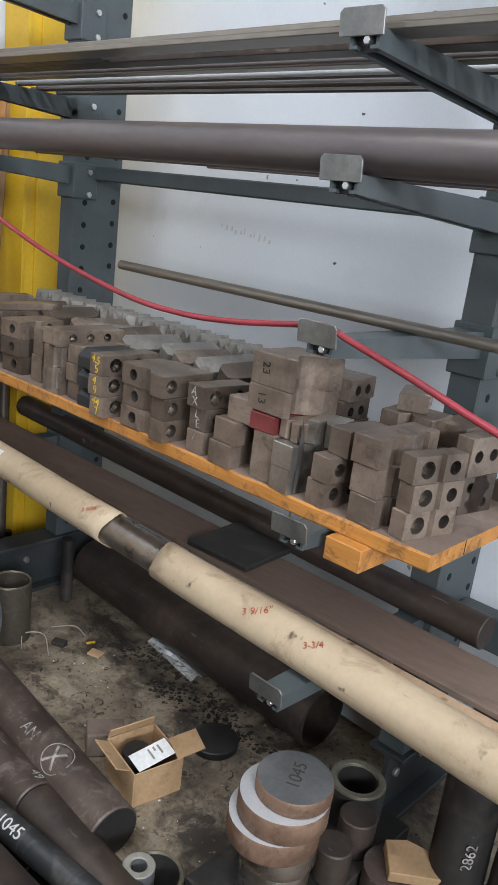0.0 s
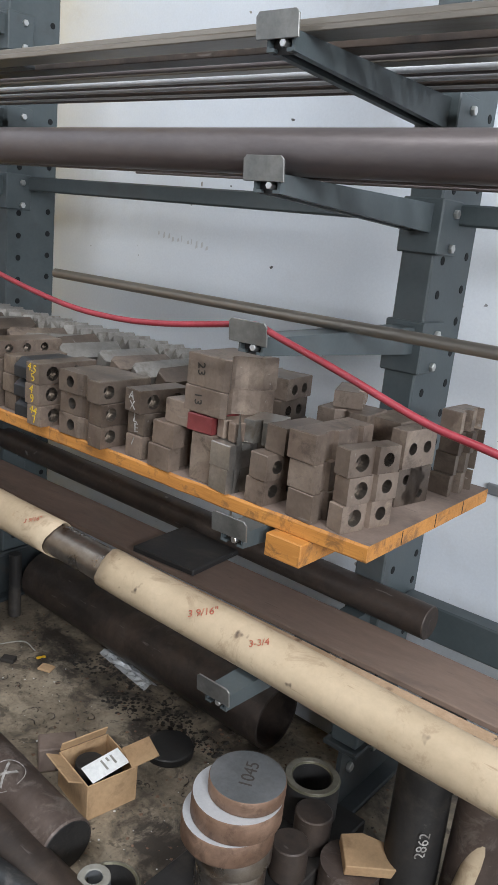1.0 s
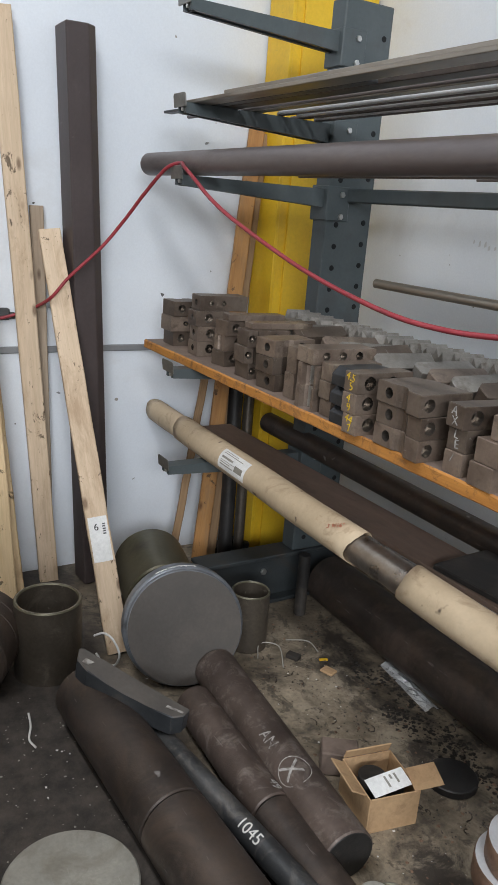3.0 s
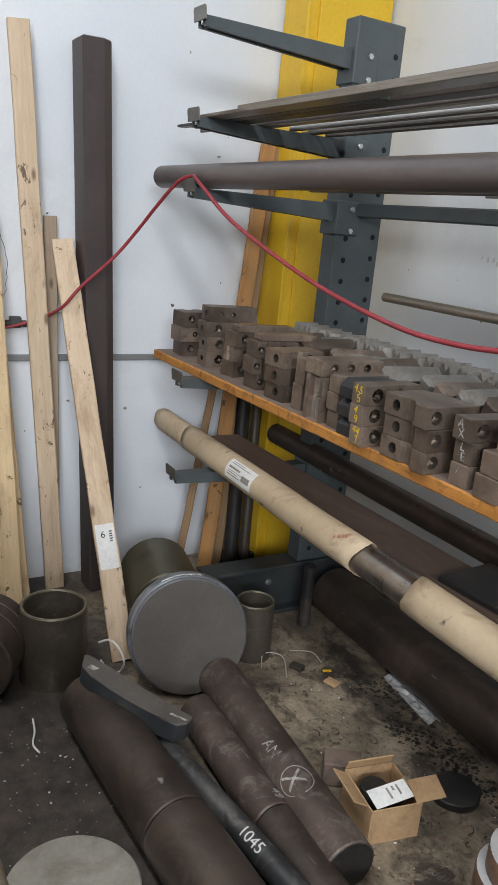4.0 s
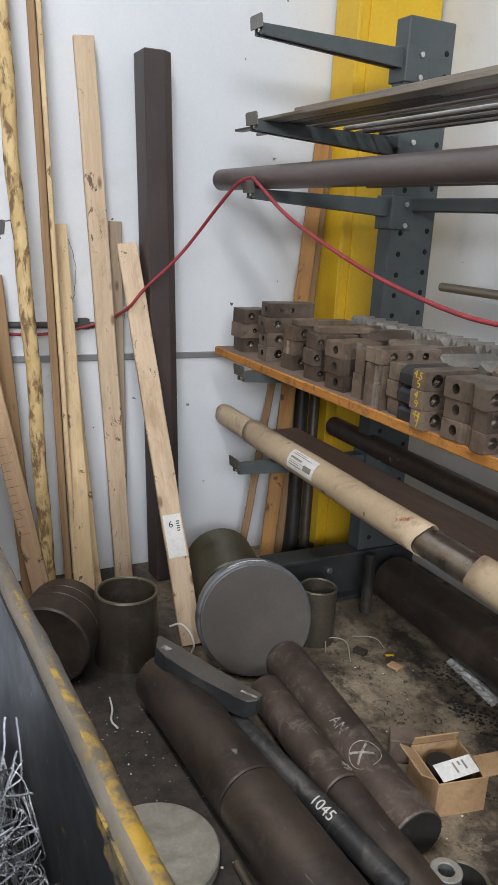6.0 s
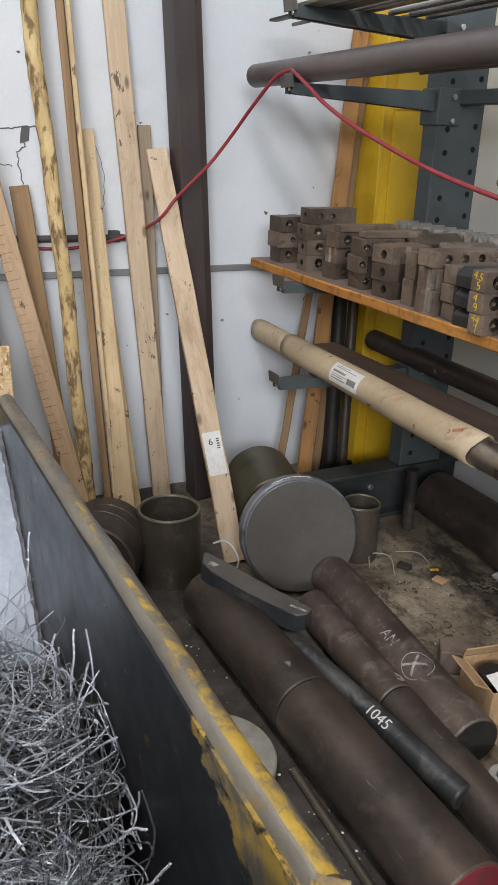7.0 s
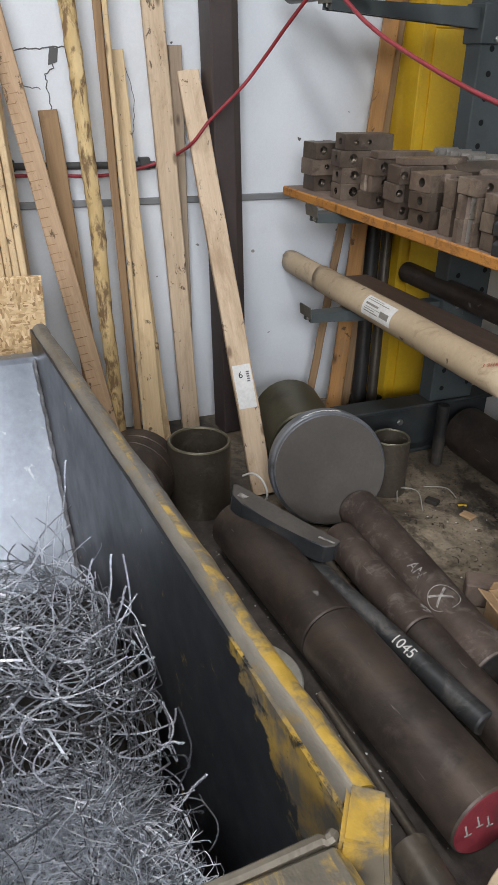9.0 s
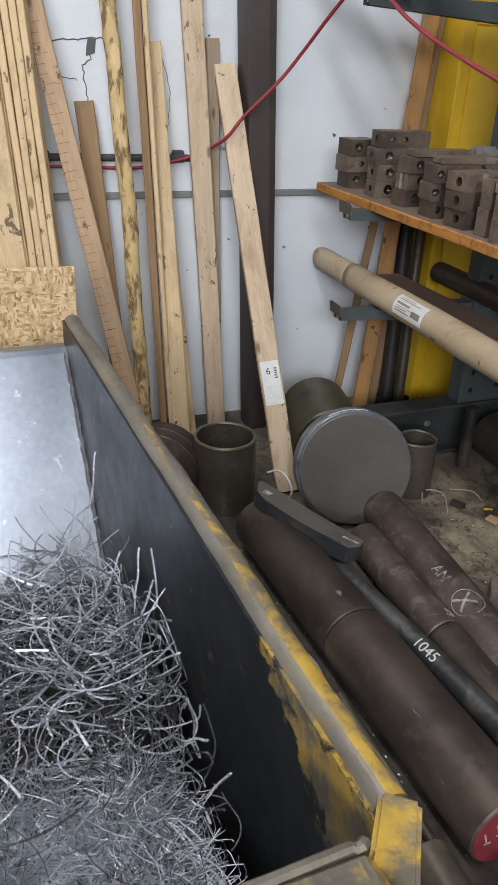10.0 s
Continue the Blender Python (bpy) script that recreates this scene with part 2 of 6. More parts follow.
M_JAW_BR = surface("bright_jaw_steel", (0.36, 0.335, 0.30), (0.56, 0.53, 0.49), 12, 0.33, 0.85, stain=(0.25, 0.21, 0.16), stain_scale=12, grain=120, bump=0.05)
M_JAW_MID = surface("worn_serrated_jaw_steel", (0.25, 0.23, 0.205), (0.40, 0.375, 0.34), 12, 0.4, 0.6, stain=(0.16, 0.13, 0.10), stain_scale=12, grain=120, bump=0.05)
M_JAW_RED = surface("red_painted_jaw", (0.16, 0.03, 0.03), (0.26, 0.06, 0.055), 12, 0.55, 0.1, stain=(0.13, 0.10, 0.09), stain_scale=12, grain=100)
M_SHELF = wood("orange_stained_plank", (0.60, 0.27, 0.06), (0.42, 0.17, 0.035), 'X', 30, 0.6, False, stain=(0.22, 0.10, 0.04))
M_SHELF_TOP = surface("dusty_shelf_top", (0.17, 0.125, 0.10), (0.24, 0.18, 0.145), 5, 0.8, stain=(0.12, 0.09, 0.075), stain_scale=8, grain=90, bump=0.1)
M_KRAFT = surface("kraft_paper_wrap", (0.47, 0.365, 0.24), (0.58, 0.46, 0.315), 5, 0.7, stain=(0.34, 0.22, 0.12), stain_scale=9, stain_at=(0.64, 0.78), grain=60, bump=0.08, speck=(0.08, 0.055, 0.04), speck_scale=26, speck_at=(0.70, 0.76), grain_mix=0.15)
M_CHROME = surface("bare_chromed_shaft", (0.28, 0.25, 0.22), (0.42, 0.38, 0.34), 14, 0.3, 0.9, stain=(0.2, 0.14, 0.1), stain_scale=10, grain=90)
M_PAPER = surface("white_label_paper", (0.72, 0.72, 0.7), (0.8, 0.8, 0.78), 10, 0.7, stain=(0.5, 0.42, 0.36), stain_scale=14, stain_at=(0.6, 0.75), grain=90, bump=0.03)
M_INK = plain("black_ink", (0.02, 0.02, 0.02), 0.7)
M_REDINK = surface("faded_red_marker", (0.36, 0.07, 0.04), (0.52, 0.22, 0.13), 60, 0.7, grain=150, bump=0.02)
M_CHALK = plain("white_paint_marker", (0.66, 0.65, 0.62), 0.8)
M_WORN = surface("rubbed_white_marker", (0.16, 0.145, 0.13), (0.52, 0.50, 0.47), 55, 0.8, grain=150, bump=0.02)
M_YINK = surface("rubbed_yellow_marker", (0.58, 0.39, 0.03), (0.80, 0.54, 0.03), 60, 0.7, grain=150, bump=0.02)
M_CARD = surface("cardboard", (0.40, 0.25, 0.13), (0.50, 0.33, 0.18), 8, 0.8, stain=(0.22, 0.13, 0.07), stain_scale=7, grain=90, bump=0.06)
M_HOSE = surface("red_rubber_hose", (0.27, 0.028, 0.038), (0.36, 0.045, 0.06), 12, 0.45, stain=(0.2, 0.03, 0.04), stain_scale=18, grain=120, bump=0.05)
M_STRIP = plain("aluminium_rail", (0.33, 0.34, 0.35), 0.5, 0.6)
M_CONDUIT = plain("dark_conduit", (0.06, 0.06, 0.06), 0.6)
M_CRACK = plain("wall_crack", (0.12, 0.12, 0.12), 0.9)
M_SMUDGE = plain("faint_grey_smudge", (0.60, 0.61, 0.62), 0.8)
M_POST = surface("brown_painted_post", (0.050, 0.037, 0.036), (0.068, 0.052, 0.05), 3, 0.5, stain=(0.10, 0.08, 0.075), stain_scale=4, stain_at=(0.64, 0.8), grain=80, bump=0.06)
M_PINE = wood("pale_pine", (0.75, 0.58, 0.36), (0.63, 0.46, 0.26), 'Z', 22, stain_at=(0.66, 0.85))
M_PINE_W = wood("whitewood_board", (0.69, 0.545, 0.395), (0.57, 0.43, 0.29), 'Z', 18, stain_at=(0.66, 0.85))
M_PINE_D = wood("weathered_board", (0.36, 0.23, 0.12), (0.22, 0.13, 0.065), 'Z', 24)
M_PINE_G = wood("grey_weathered_batten", (0.44, 0.35, 0.26), (0.32, 0.245, 0.175), 'Z', 24)
M_PINE_O = wood("orange_board", (0.50, 0.26, 0.09), (0.36, 0.17, 0.055), 'Z', 24)
M_PINE_R = wood("pinkish_ruled_board", (0.54, 0.38, 0.25), (0.44, 0.30, 0.18), 'Z', 20, stain_at=(0.7, 0.85))
M_BARK = surface("peeled_bark_pole", (0.58, 0.41, 0.18), (0.72, 0.55, 0.29), 16, 0.75, stain=(0.20, 0.125, 0.06), stain_scale=34, stain_at=(0.49, 0.60), grain=60, bump=0.6, stretch=(1, 1, 0.4))
M_BARK_EDGE = plain("dark_bark", (0.06, 0.045, 0.03), 0.9)
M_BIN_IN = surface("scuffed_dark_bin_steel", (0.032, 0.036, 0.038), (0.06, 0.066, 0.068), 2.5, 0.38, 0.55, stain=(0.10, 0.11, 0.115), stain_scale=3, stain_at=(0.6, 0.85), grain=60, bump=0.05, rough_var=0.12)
M_BIN_BACK = surface("bright_worn_sheet", (0.26, 0.29, 0.34), (0.36, 0.395, 0.45), 4, 0.34, 0.9, stain=(0.58, 0.6, 0.63), stain_scale=26, stain_at=(0.62, 0.7), grain=70, bump=0.06, rough_var=0.1)
M_BIN_Y = surface("worn_yellow_bin_paint", (0.62, 0.36, 0.03), (0.72, 0.45, 0.05), 6, 0.5, 0.0, stain=(0.17, 0.155, 0.135), stain_scale=9, stain_at=(0.40, 0.52), grain=60, bump=0.25, stretch=(0.45, 1, 1), stain_metal=0.6)


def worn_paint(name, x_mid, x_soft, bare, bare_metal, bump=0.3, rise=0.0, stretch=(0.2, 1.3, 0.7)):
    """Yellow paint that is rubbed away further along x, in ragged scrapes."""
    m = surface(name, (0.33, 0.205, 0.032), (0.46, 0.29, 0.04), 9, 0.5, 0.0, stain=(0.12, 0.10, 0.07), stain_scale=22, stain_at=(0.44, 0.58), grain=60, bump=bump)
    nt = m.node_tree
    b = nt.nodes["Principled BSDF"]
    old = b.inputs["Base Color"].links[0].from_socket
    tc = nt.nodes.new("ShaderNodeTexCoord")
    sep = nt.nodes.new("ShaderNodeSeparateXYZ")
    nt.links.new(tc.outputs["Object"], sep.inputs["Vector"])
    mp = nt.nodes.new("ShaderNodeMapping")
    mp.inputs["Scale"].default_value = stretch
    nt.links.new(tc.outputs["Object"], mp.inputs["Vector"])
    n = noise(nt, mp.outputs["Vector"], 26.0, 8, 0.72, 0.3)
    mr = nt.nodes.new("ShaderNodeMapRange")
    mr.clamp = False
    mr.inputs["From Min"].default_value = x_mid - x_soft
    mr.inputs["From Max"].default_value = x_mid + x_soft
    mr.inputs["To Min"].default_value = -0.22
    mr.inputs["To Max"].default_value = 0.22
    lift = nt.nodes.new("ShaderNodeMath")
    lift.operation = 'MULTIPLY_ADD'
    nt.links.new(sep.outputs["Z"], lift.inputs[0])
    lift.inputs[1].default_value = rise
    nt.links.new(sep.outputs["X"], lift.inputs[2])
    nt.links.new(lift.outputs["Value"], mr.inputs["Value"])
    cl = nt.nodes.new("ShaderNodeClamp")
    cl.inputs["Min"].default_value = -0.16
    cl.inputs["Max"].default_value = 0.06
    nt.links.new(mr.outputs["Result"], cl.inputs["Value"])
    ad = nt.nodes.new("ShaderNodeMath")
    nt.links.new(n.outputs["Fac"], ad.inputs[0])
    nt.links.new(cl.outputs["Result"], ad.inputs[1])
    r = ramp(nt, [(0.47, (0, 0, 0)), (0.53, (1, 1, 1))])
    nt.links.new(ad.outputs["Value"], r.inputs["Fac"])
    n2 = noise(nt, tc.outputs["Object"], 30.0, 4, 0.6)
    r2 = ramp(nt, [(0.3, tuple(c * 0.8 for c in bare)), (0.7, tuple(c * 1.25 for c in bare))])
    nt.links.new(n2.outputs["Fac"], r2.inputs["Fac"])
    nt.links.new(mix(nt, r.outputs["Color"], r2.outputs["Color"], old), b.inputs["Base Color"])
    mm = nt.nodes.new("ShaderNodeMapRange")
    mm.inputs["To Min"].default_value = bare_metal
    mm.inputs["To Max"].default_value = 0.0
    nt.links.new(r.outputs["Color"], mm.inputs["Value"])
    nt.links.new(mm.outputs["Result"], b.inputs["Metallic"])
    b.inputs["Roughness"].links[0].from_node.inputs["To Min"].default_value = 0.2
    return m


M_RIM = worn_paint("rim_rubbed_yellow_paint", -0.55, 0.9, (0.15, 0.14, 0.125), 0.5)
M_LIP = worn_paint("lip_rubbed_yellow_paint", 0.10, 0.9, (0.13, 0.115, 0.09), 0.4)
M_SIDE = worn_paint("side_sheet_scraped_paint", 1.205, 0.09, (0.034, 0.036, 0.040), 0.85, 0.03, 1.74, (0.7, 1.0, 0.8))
M_BEAD = surface("rubbed_rim_steel", (0.13, 0.112, 0.085), (0.24, 0.215, 0.175), 9, 0.42, 0.5, stain=(0.30, 0.195, 0.05), stain_scale=9, stain_at=(0.60, 0.66), grain=90, bump=0.2, stretch=(0.5, 1, 1))
M_WELD = surface("weld_bead", (0.25, 0.25, 0.26), (0.4, 0.4, 0.42), 40, 0.4, 0.8, grain=120, bump=0.4)
M_CHIP = surface("steel_turnings", (0.50, 0.53, 0.58), (0.74, 0.77, 0.83), 30, 0.42, 0.8, grain=120, bump=0.05, vary=0.0)
M_CHIP_D = surface("dark_steel_turnings", (0.15, 0.16, 0.175), (0.30, 0.31, 0.33), 30, 0.36, 0.85, grain=120, bump=0.05)
M_OSB = surface("osb_flakes", (0.52, 0.34, 0.16), (0.68, 0.48, 0.26), 55, 0.8, stain=(0.34, 0.20, 0.085), stain_scale=60, stain_at=(0.55, 0.62), grain=90, bump=0.2, speck=(0.74, 0.56, 0.34), speck_scale=70, speck_at=(0.6, 0.66))


def flaked(m):
    """Pressed wood flakes of many tones lying every way."""
    nt = m.node_tree
    b = nt.nodes["Principled BSDF"]
    tc = nt.nodes.new("ShaderNodeTexCoord")
    cols = []
    for sc, rot in (((1, 1.0, 2.6), 0.5), ((1, 2.4, 1.0), 1.1)):
        mp = nt.nodes.new("ShaderNodeMapping")
        mp.inputs["Scale"].default_value = sc
        mp.inputs["Rotation"].default_value = (rot, 0, 0)
        nt.links.new(tc.outputs["Object"], mp.inputs["Vector"])
        vo = nt.nodes.new("ShaderNodeTexVoronoi")
        vo.inputs["Scale"].default_value = 74.0
        nt.links.new(mp.outputs["Vector"], vo.inputs["Vector"])
        bw = nt.nodes.new("ShaderNodeRGBToBW")
        nt.links.new(vo.outputs["Color"], bw.inputs["Color"])
        r = ramp(nt, [(0.15, (0.30, 0.175, 0.08)), (0.32, (0.52, 0.345, 0.175)), (0.6, (0.66, 0.47, 0.26)), (0.9, (0.78, 0.60, 0.37))])
        nt.links.new(bw.outputs["Val"], r.inputs["Fac"])
        cols.append(r.outputs["Color"])
    n = noise(nt, tc.outputs["Object"], 30.0, 3)
    r = ramp(nt, [(0.47, (0, 0, 0)), (0.52, (1, 1, 1))])
    nt.links.new(n.outputs["Fac"], r.inputs["Fac"])
    nt.links.new(mix(nt, r.outputs["Color"], cols[0], cols[1]), b.inputs["Base Color"])


flaked(M_OSB)
M_OLIVE = surface("olive_oiled_steel", (0.085, 0.08, 0.05), (0.14, 0.128, 0.085), 6, 0.42, 0.4, stain=(0.06, 0.05, 0.04), stain_scale=4, grain=80)
M_CUP = surface("bronze_brown_tube", (0.085, 0.07, 0.054), (0.14, 0.117, 0.092), 5, 0.42, 0.45, stain=(0.07, 0.06, 0.05), stain_scale=4, grain=80, bump=0.1)
M_GREYPLATE = surface("grey_round_plate", (0.27, 0.26, 0.225), (0.36, 0.345, 0.30), 6, 0.6, 0.15, stain=(0.2, 0.185, 0.15), stain_scale=5, grain=80)
M_FACE = surface("dull_flange_face", (0.066, 0.057, 0.049), (0.098, 0.085, 0.074), 5, 0.6, 0.1, stain=(0.08, 0.072, 0.064), stain_scale=5, grain=110, bump=0.08)
M_RIMST = surface("scraped_flange_rim", (0.20, 0.215, 0.24), (0.30, 0.315, 0.34), 7, 0.42, 0.5, stain=(0.12, 0.12, 0.125), stain_scale=8, grain=90, bump=0.15)
M_DUSTY = surface("dust_covered_flat_bar", (0.165, 0.112, 0.085), (0.24, 0.17, 0.13), 4, 0.7, 0.1, stain=(0.09, 0.07, 0.06), stain_scale=5, grain=80, stretch=(0.3, 1, 1), bump=0.15)
M_SLAB = surface("slab_mill_scale", (0.045, 0.05, 0.056), (0.095, 0.10, 0.105), 6, 0.45, 0.35, stain=(0.17, 0.15, 0.13), stain_scale=6, grain=80, bump=0.12)
# paler and browner than the sides: light on the slab's top put into colour
M_SLABTOP = surface("lit_slab_top", (0.085, 0.078, 0.071), (0.135, 0.121, 0.108), 7, 0.6, 0.15, stain=(0.09, 0.08, 0.072), stain_scale=8, grain=80, bump=0.12)
M_RUBBED = surface("rubbed_tube_rim", (0.16, 0.145, 0.11), (0.28, 0.255, 0.20), 12, 0.4, 0.5, stain=(0.09, 0.075, 0.055), stain_scale=14, grain=90)
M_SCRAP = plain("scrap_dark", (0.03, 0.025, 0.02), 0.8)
M_FOIL = surface("crumpled_clear_wrap", (0.45, 0.46, 0.46), (0.65, 0.66, 0.66), 40, 0.3, 0.3, grain=90, bump=0.8)

weather(M_HOT, (0.12, 0.086, 0.064), (0.48, 0.62), 5.0, 0.5, None)
weather(M_HOT, (0.17, 0.138, 0.115), (0.56, 0.68), 12.0, 0.32, (0.22, 0.195, 0.175))
weather(M_RED_HOT, (0.05, 0.036, 0.032), (0.44, 0.66), 6.0, 0.5, None)
weather(M_RED_HOT, (0.30, 0.255, 0.225), (0.53, 0.66), 17.0, 0.5, (0.32, 0.29, 0.27))
weather(M_DARK, (0.075, 0.062, 0.052), (0.54, 0.7), 8.0, 0.6, (0.12, 0.11, 0.10))
weather(M_BLUE, (0.19, 0.175, 0.16), (0.50, 0.62), 14.0, 0.55, (0.28, 0.28, 0.28))
weather(M_JAW, (0.07, 0.052, 0.04), (0.54, 0.66), 16.0, 0.6, (0.36, 0.33, 0.29))
weather(M_PIPE, (0.24, 0.21, 0.195), (0.55, 0.75), 5.0, 0.4, None, (0.25, 1, 1))
weather(M_CUP, (0.26, 0.22, 0.17), (0.55, 0.72), 9.0, 0.5, (0.3, 0.27, 0.22))
weather(M_KRAFT, (0.24, 0.155, 0.09), (0.545, 0.66), 12.0, 0.55, (0.30, 0.2, 0.12))
weather(M_SHELF, (0.16, 0.075, 0.03), (0.52, 0.62), 26.0, 0.75, (0.70, 0.38, 0.12))
weather(M_SHELF_TOP, (0.30, 0.235, 0.19), (0.54, 0.7), 9.0, 0.5, (0.1, 0.075, 0.06))
weather(M_DUSTY, (0.27, 0.20, 0.155), (0.52, 0.7), 6.0, 0.6, (0.07, 0.055, 0.045), (0.3, 1, 1))
weather(M_CARD, (0.24, 0.145, 0.075), (0.56, 0.7), 11.0, 0.6)
weather(M_GREYPLATE, (0.17, 0.155, 0.125), (0.52, 0.66), 9.0, 0.6, (0.42, 0.41, 0.37))
weather(M_FACE, (0.06, 0.054, 0.048), (0.50, 0.7), 5.0, 0.6, None)
weather(M_RUSTED, (0.10, 0.06, 0.04), (0.5, 0.62), 20.0, 0.7, (0.36, 0.25, 0.18))
weather(M_YELLOW, (0.50, 0.31, 0.03), (0.56, 0.72), 4.0, 0.5, (0.55, 0.36, 0.06))
weather(M_FLOOR, (0.34, 0.285, 0.21), (0.55, 0.64), 6.5, 0.75, None)
weather(M_FLOOR, (0.05, 0.04, 0.03), (0.55, 0.60), 13.0, 0.7, None)
for mw in (M_PINE, M_PINE_W, M_PINE_R, M_PINE_O):
    weather(mw, (0.32, 0.20, 0.11), (0.50, 0.66), 10.0, 0.55, (0.30, 0.19, 0.10), (1, 1, 0.35))
    weather(mw, (0.08, 0.05, 0.028), (0.60, 0.63), 20.0, 0.85, None, (1, 1, 0.6))
weather(M_POST, (0.085, 0.068, 0.065), (0.5, 0.75), 3.0, 0.5, (0.11, 0.09, 0.085), (1, 1, 0.2))
oil_soak(M_FLOOR)

# ------------------------------------------------------------------ mesh helpers


def finish(name, bm, mats, smooth=False):
    bmesh.ops.recalc_face_normals(bm, faces=bm.faces)
    me = bpy.data.meshes.new(name)
    bm.to_mesh(me)
    bm.free()
    if not isinstance(mats, (list, tuple)):
        mats = [mats]
    for m in mats:
        me.materials.append(m)
    if smooth:
        for p in me.polygons:
            p.use_smooth = True
        me.set_sharp_from_angle(angle=radians(35))
    return me


def part(name, bm, mats, parent, label="", smooth=False):
    ob = new(name, finish(name, bm, mats, smooth))
    if parent is not None:
        ob.parent = parent
    if label:
        tagged(ob, label)
    return ob


def thing(name, label, category, group="", kind="", m=None):
    ob = new(name)
    if m is not None:
        ob.matrix_world = m
    tagged(ob, label, category, group, kind)
    return ob


def solid(name, bm, mats, label, category, group="", kind="", smooth=False, m=None):
    ob = new(name, finish(name, bm, mats, smooth))
    if m is not None:
        ob.matrix_world = m
    tagged(ob, label, category, group, kind)
    return ob


def box(bm, lo, hi, bevel=0.0, mat=0, m=None):
    vs = [bm.verts.new(((lo[0], hi[0])[i], (lo[1], hi[1])[j], (lo[2], hi[2])[k])) for i in (0, 1) for j in (0, 1) for k in (0, 1)]
    fs = []
    for a in ((0, 1, 3, 2), (4, 6, 7, 5), (0, 4, 5, 1), (2, 3, 7, 6), (0, 2, 6, 4), (1, 5, 7, 3)):
        f = bm.faces.new([vs[i] for i in a])
        f.material_index = mat
        fs.append(f)
    if bevel:
        es = list({e for f in fs for e in f.edges})
        r = bmesh.ops.bevel(bm, geom=es, offset=bevel, segments=1, affect='EDGES', profile=0.5)
        vs = [v for v in r['verts']] + [v for v in vs if v.is_valid]
        for f in r['faces']:
            f.material_index = mat
        vs = list({v for v in vs if v.is_valid})
    if m is not None:
        bmesh.ops.transform(bm, matrix=m, verts=[v for v in vs if v.is_valid])
    return vs


def frame_from(p0, p1):
    """A matrix whose z axis goes from p0 to p1."""
    p0, p1 = Vector(p0), Vector(p1)
    d = (p1 - p0).normalized()
    q = d.to_track_quat('Z', 'Y')
    return Matrix.Translation(p0) @ q.to_matrix().to_4x4(), (p1 - p0).length


def lathe(bm, profile, seg=32, m=None, mats=None, closed=False):
    """Turn (r, z) points round z."""
    rings = []
    for r, z in profile:
        if r < 1e-6:
            rings.append([bm.verts.new((0, 0, z))])
        else:
            rings.append([bm.verts.new((r * cos(2 * pi * i / seg), r * sin(2 * pi * i / seg), z)) for i in range(seg)])
    pairs = list(zip(rings, rings[1:]))
    if closed:
        pairs.append((rings[-1], rings[0]))
    for k, (a, b) in enumerate(pairs):
        for i in range(seg):
            j = (i + 1) % seg
            if len(a) == 1 and len(b) == 1:
                continue
            if len(a) == 1:
                f = bm.faces.new((a[0], b[i], b[j]))
            elif len(b) == 1:
                f = bm.faces.new((a[i], a[j], b[0]))
            else:
                f = bm.faces.new((a[i], a[j], b[j], b[i]))
            f.material_index = mats[k] if mats else 0
    if m is not None:
        bmesh.ops.transform(bm, matrix=m, verts=[v for ring in rings for v in ring])


def rod(bm, p0, p1, r, seg=24, chamfer=0.0, mat=0, end=0):
    m, n = frame_from(p0, p1)
    c = chamfer or min(0.002, r * 0.15)
    lathe(bm, [(0, 0), (r - c, 0), (r, c), (r, n - c), (r - c, n), (0, n)], seg, m, [end, mat, mat, mat, end])


def pipe(bm, p0, p1, r, wall, seg=32):
    m, n = frame_from(p0, p1)
    lathe(bm, [(r - wall, 0), (r, 0.0), (r, n), (r - wall, n)], seg, m, closed=True)


def prism(bm, poly, z0, z1, bevel=0.0, mat=0, m=None):
    a = [bm.verts.new((x, y, z0)) for x, y in poly]
    b = [bm.verts.new((x, y, z1)) for x, y in poly]
    n = len(poly)
    fs = [bm.faces.new(a[::-1]), bm.faces.new(b)]
    for i in range(n):
        j = (i + 1) % n
        fs.append(bm.faces.new((a[i], a[j], b[j], b[i])))
    for f in fs:
        f.material_index = mat
    vs = a + b
    if bevel:
        es = list({e for f in fs for e in f.edges})
        r = bmesh.ops.bevel(bm, geom=es, offset=bevel, segments=1, affect='EDGES', profile=0.5)
        vs = list({v for v in vs + r['verts'] if v.is_valid})
    if m is not None:
        bmesh.ops.transform(bm, matrix=m, verts=vs)
    return vs


def sweep(bm, pts, r, seg=8, mat=0, beads=0.0):
    """A round section along a polyline."""
    pts = [Vector(p) for p in pts]
    rings = []
    up = Vector((0.3, 0.2, 0.93))
    for i, p in enumerate(pts):
        d = (pts[min(i + 1, len(pts) - 1)] - pts[max(i - 1, 0)])
        if d.length < 1e-9:
            d = Vector((0, 0, 1))
        d.normalize()
        u = d.cross(up)
        if u.length < 0.05:
            u = d.cross(Vector((1, 0, 0)))
        u.normalize()
        v = d.cross(u)
        rr = r * (1 + (beads if i % 2 else -beads))
        rings.append([bm.verts.new(p + rr * (cos(2 * pi * k / seg) * u + sin(2 * pi * k / seg) * v)) for k in range(seg)])
    for a, b in zip(rings, rings[1:]):
        for k in range(seg):
            f = bm.faces.new((a[k], a[(k + 1) % seg], b[(k + 1) % seg], b[k]))
            f.material_index = mat
    for ring, rev in ((rings[0], True), (rings[-1], False)):
        f = bm.faces.new(ring[::-1] if rev else ring)
        f.material_index = mat
    return rings


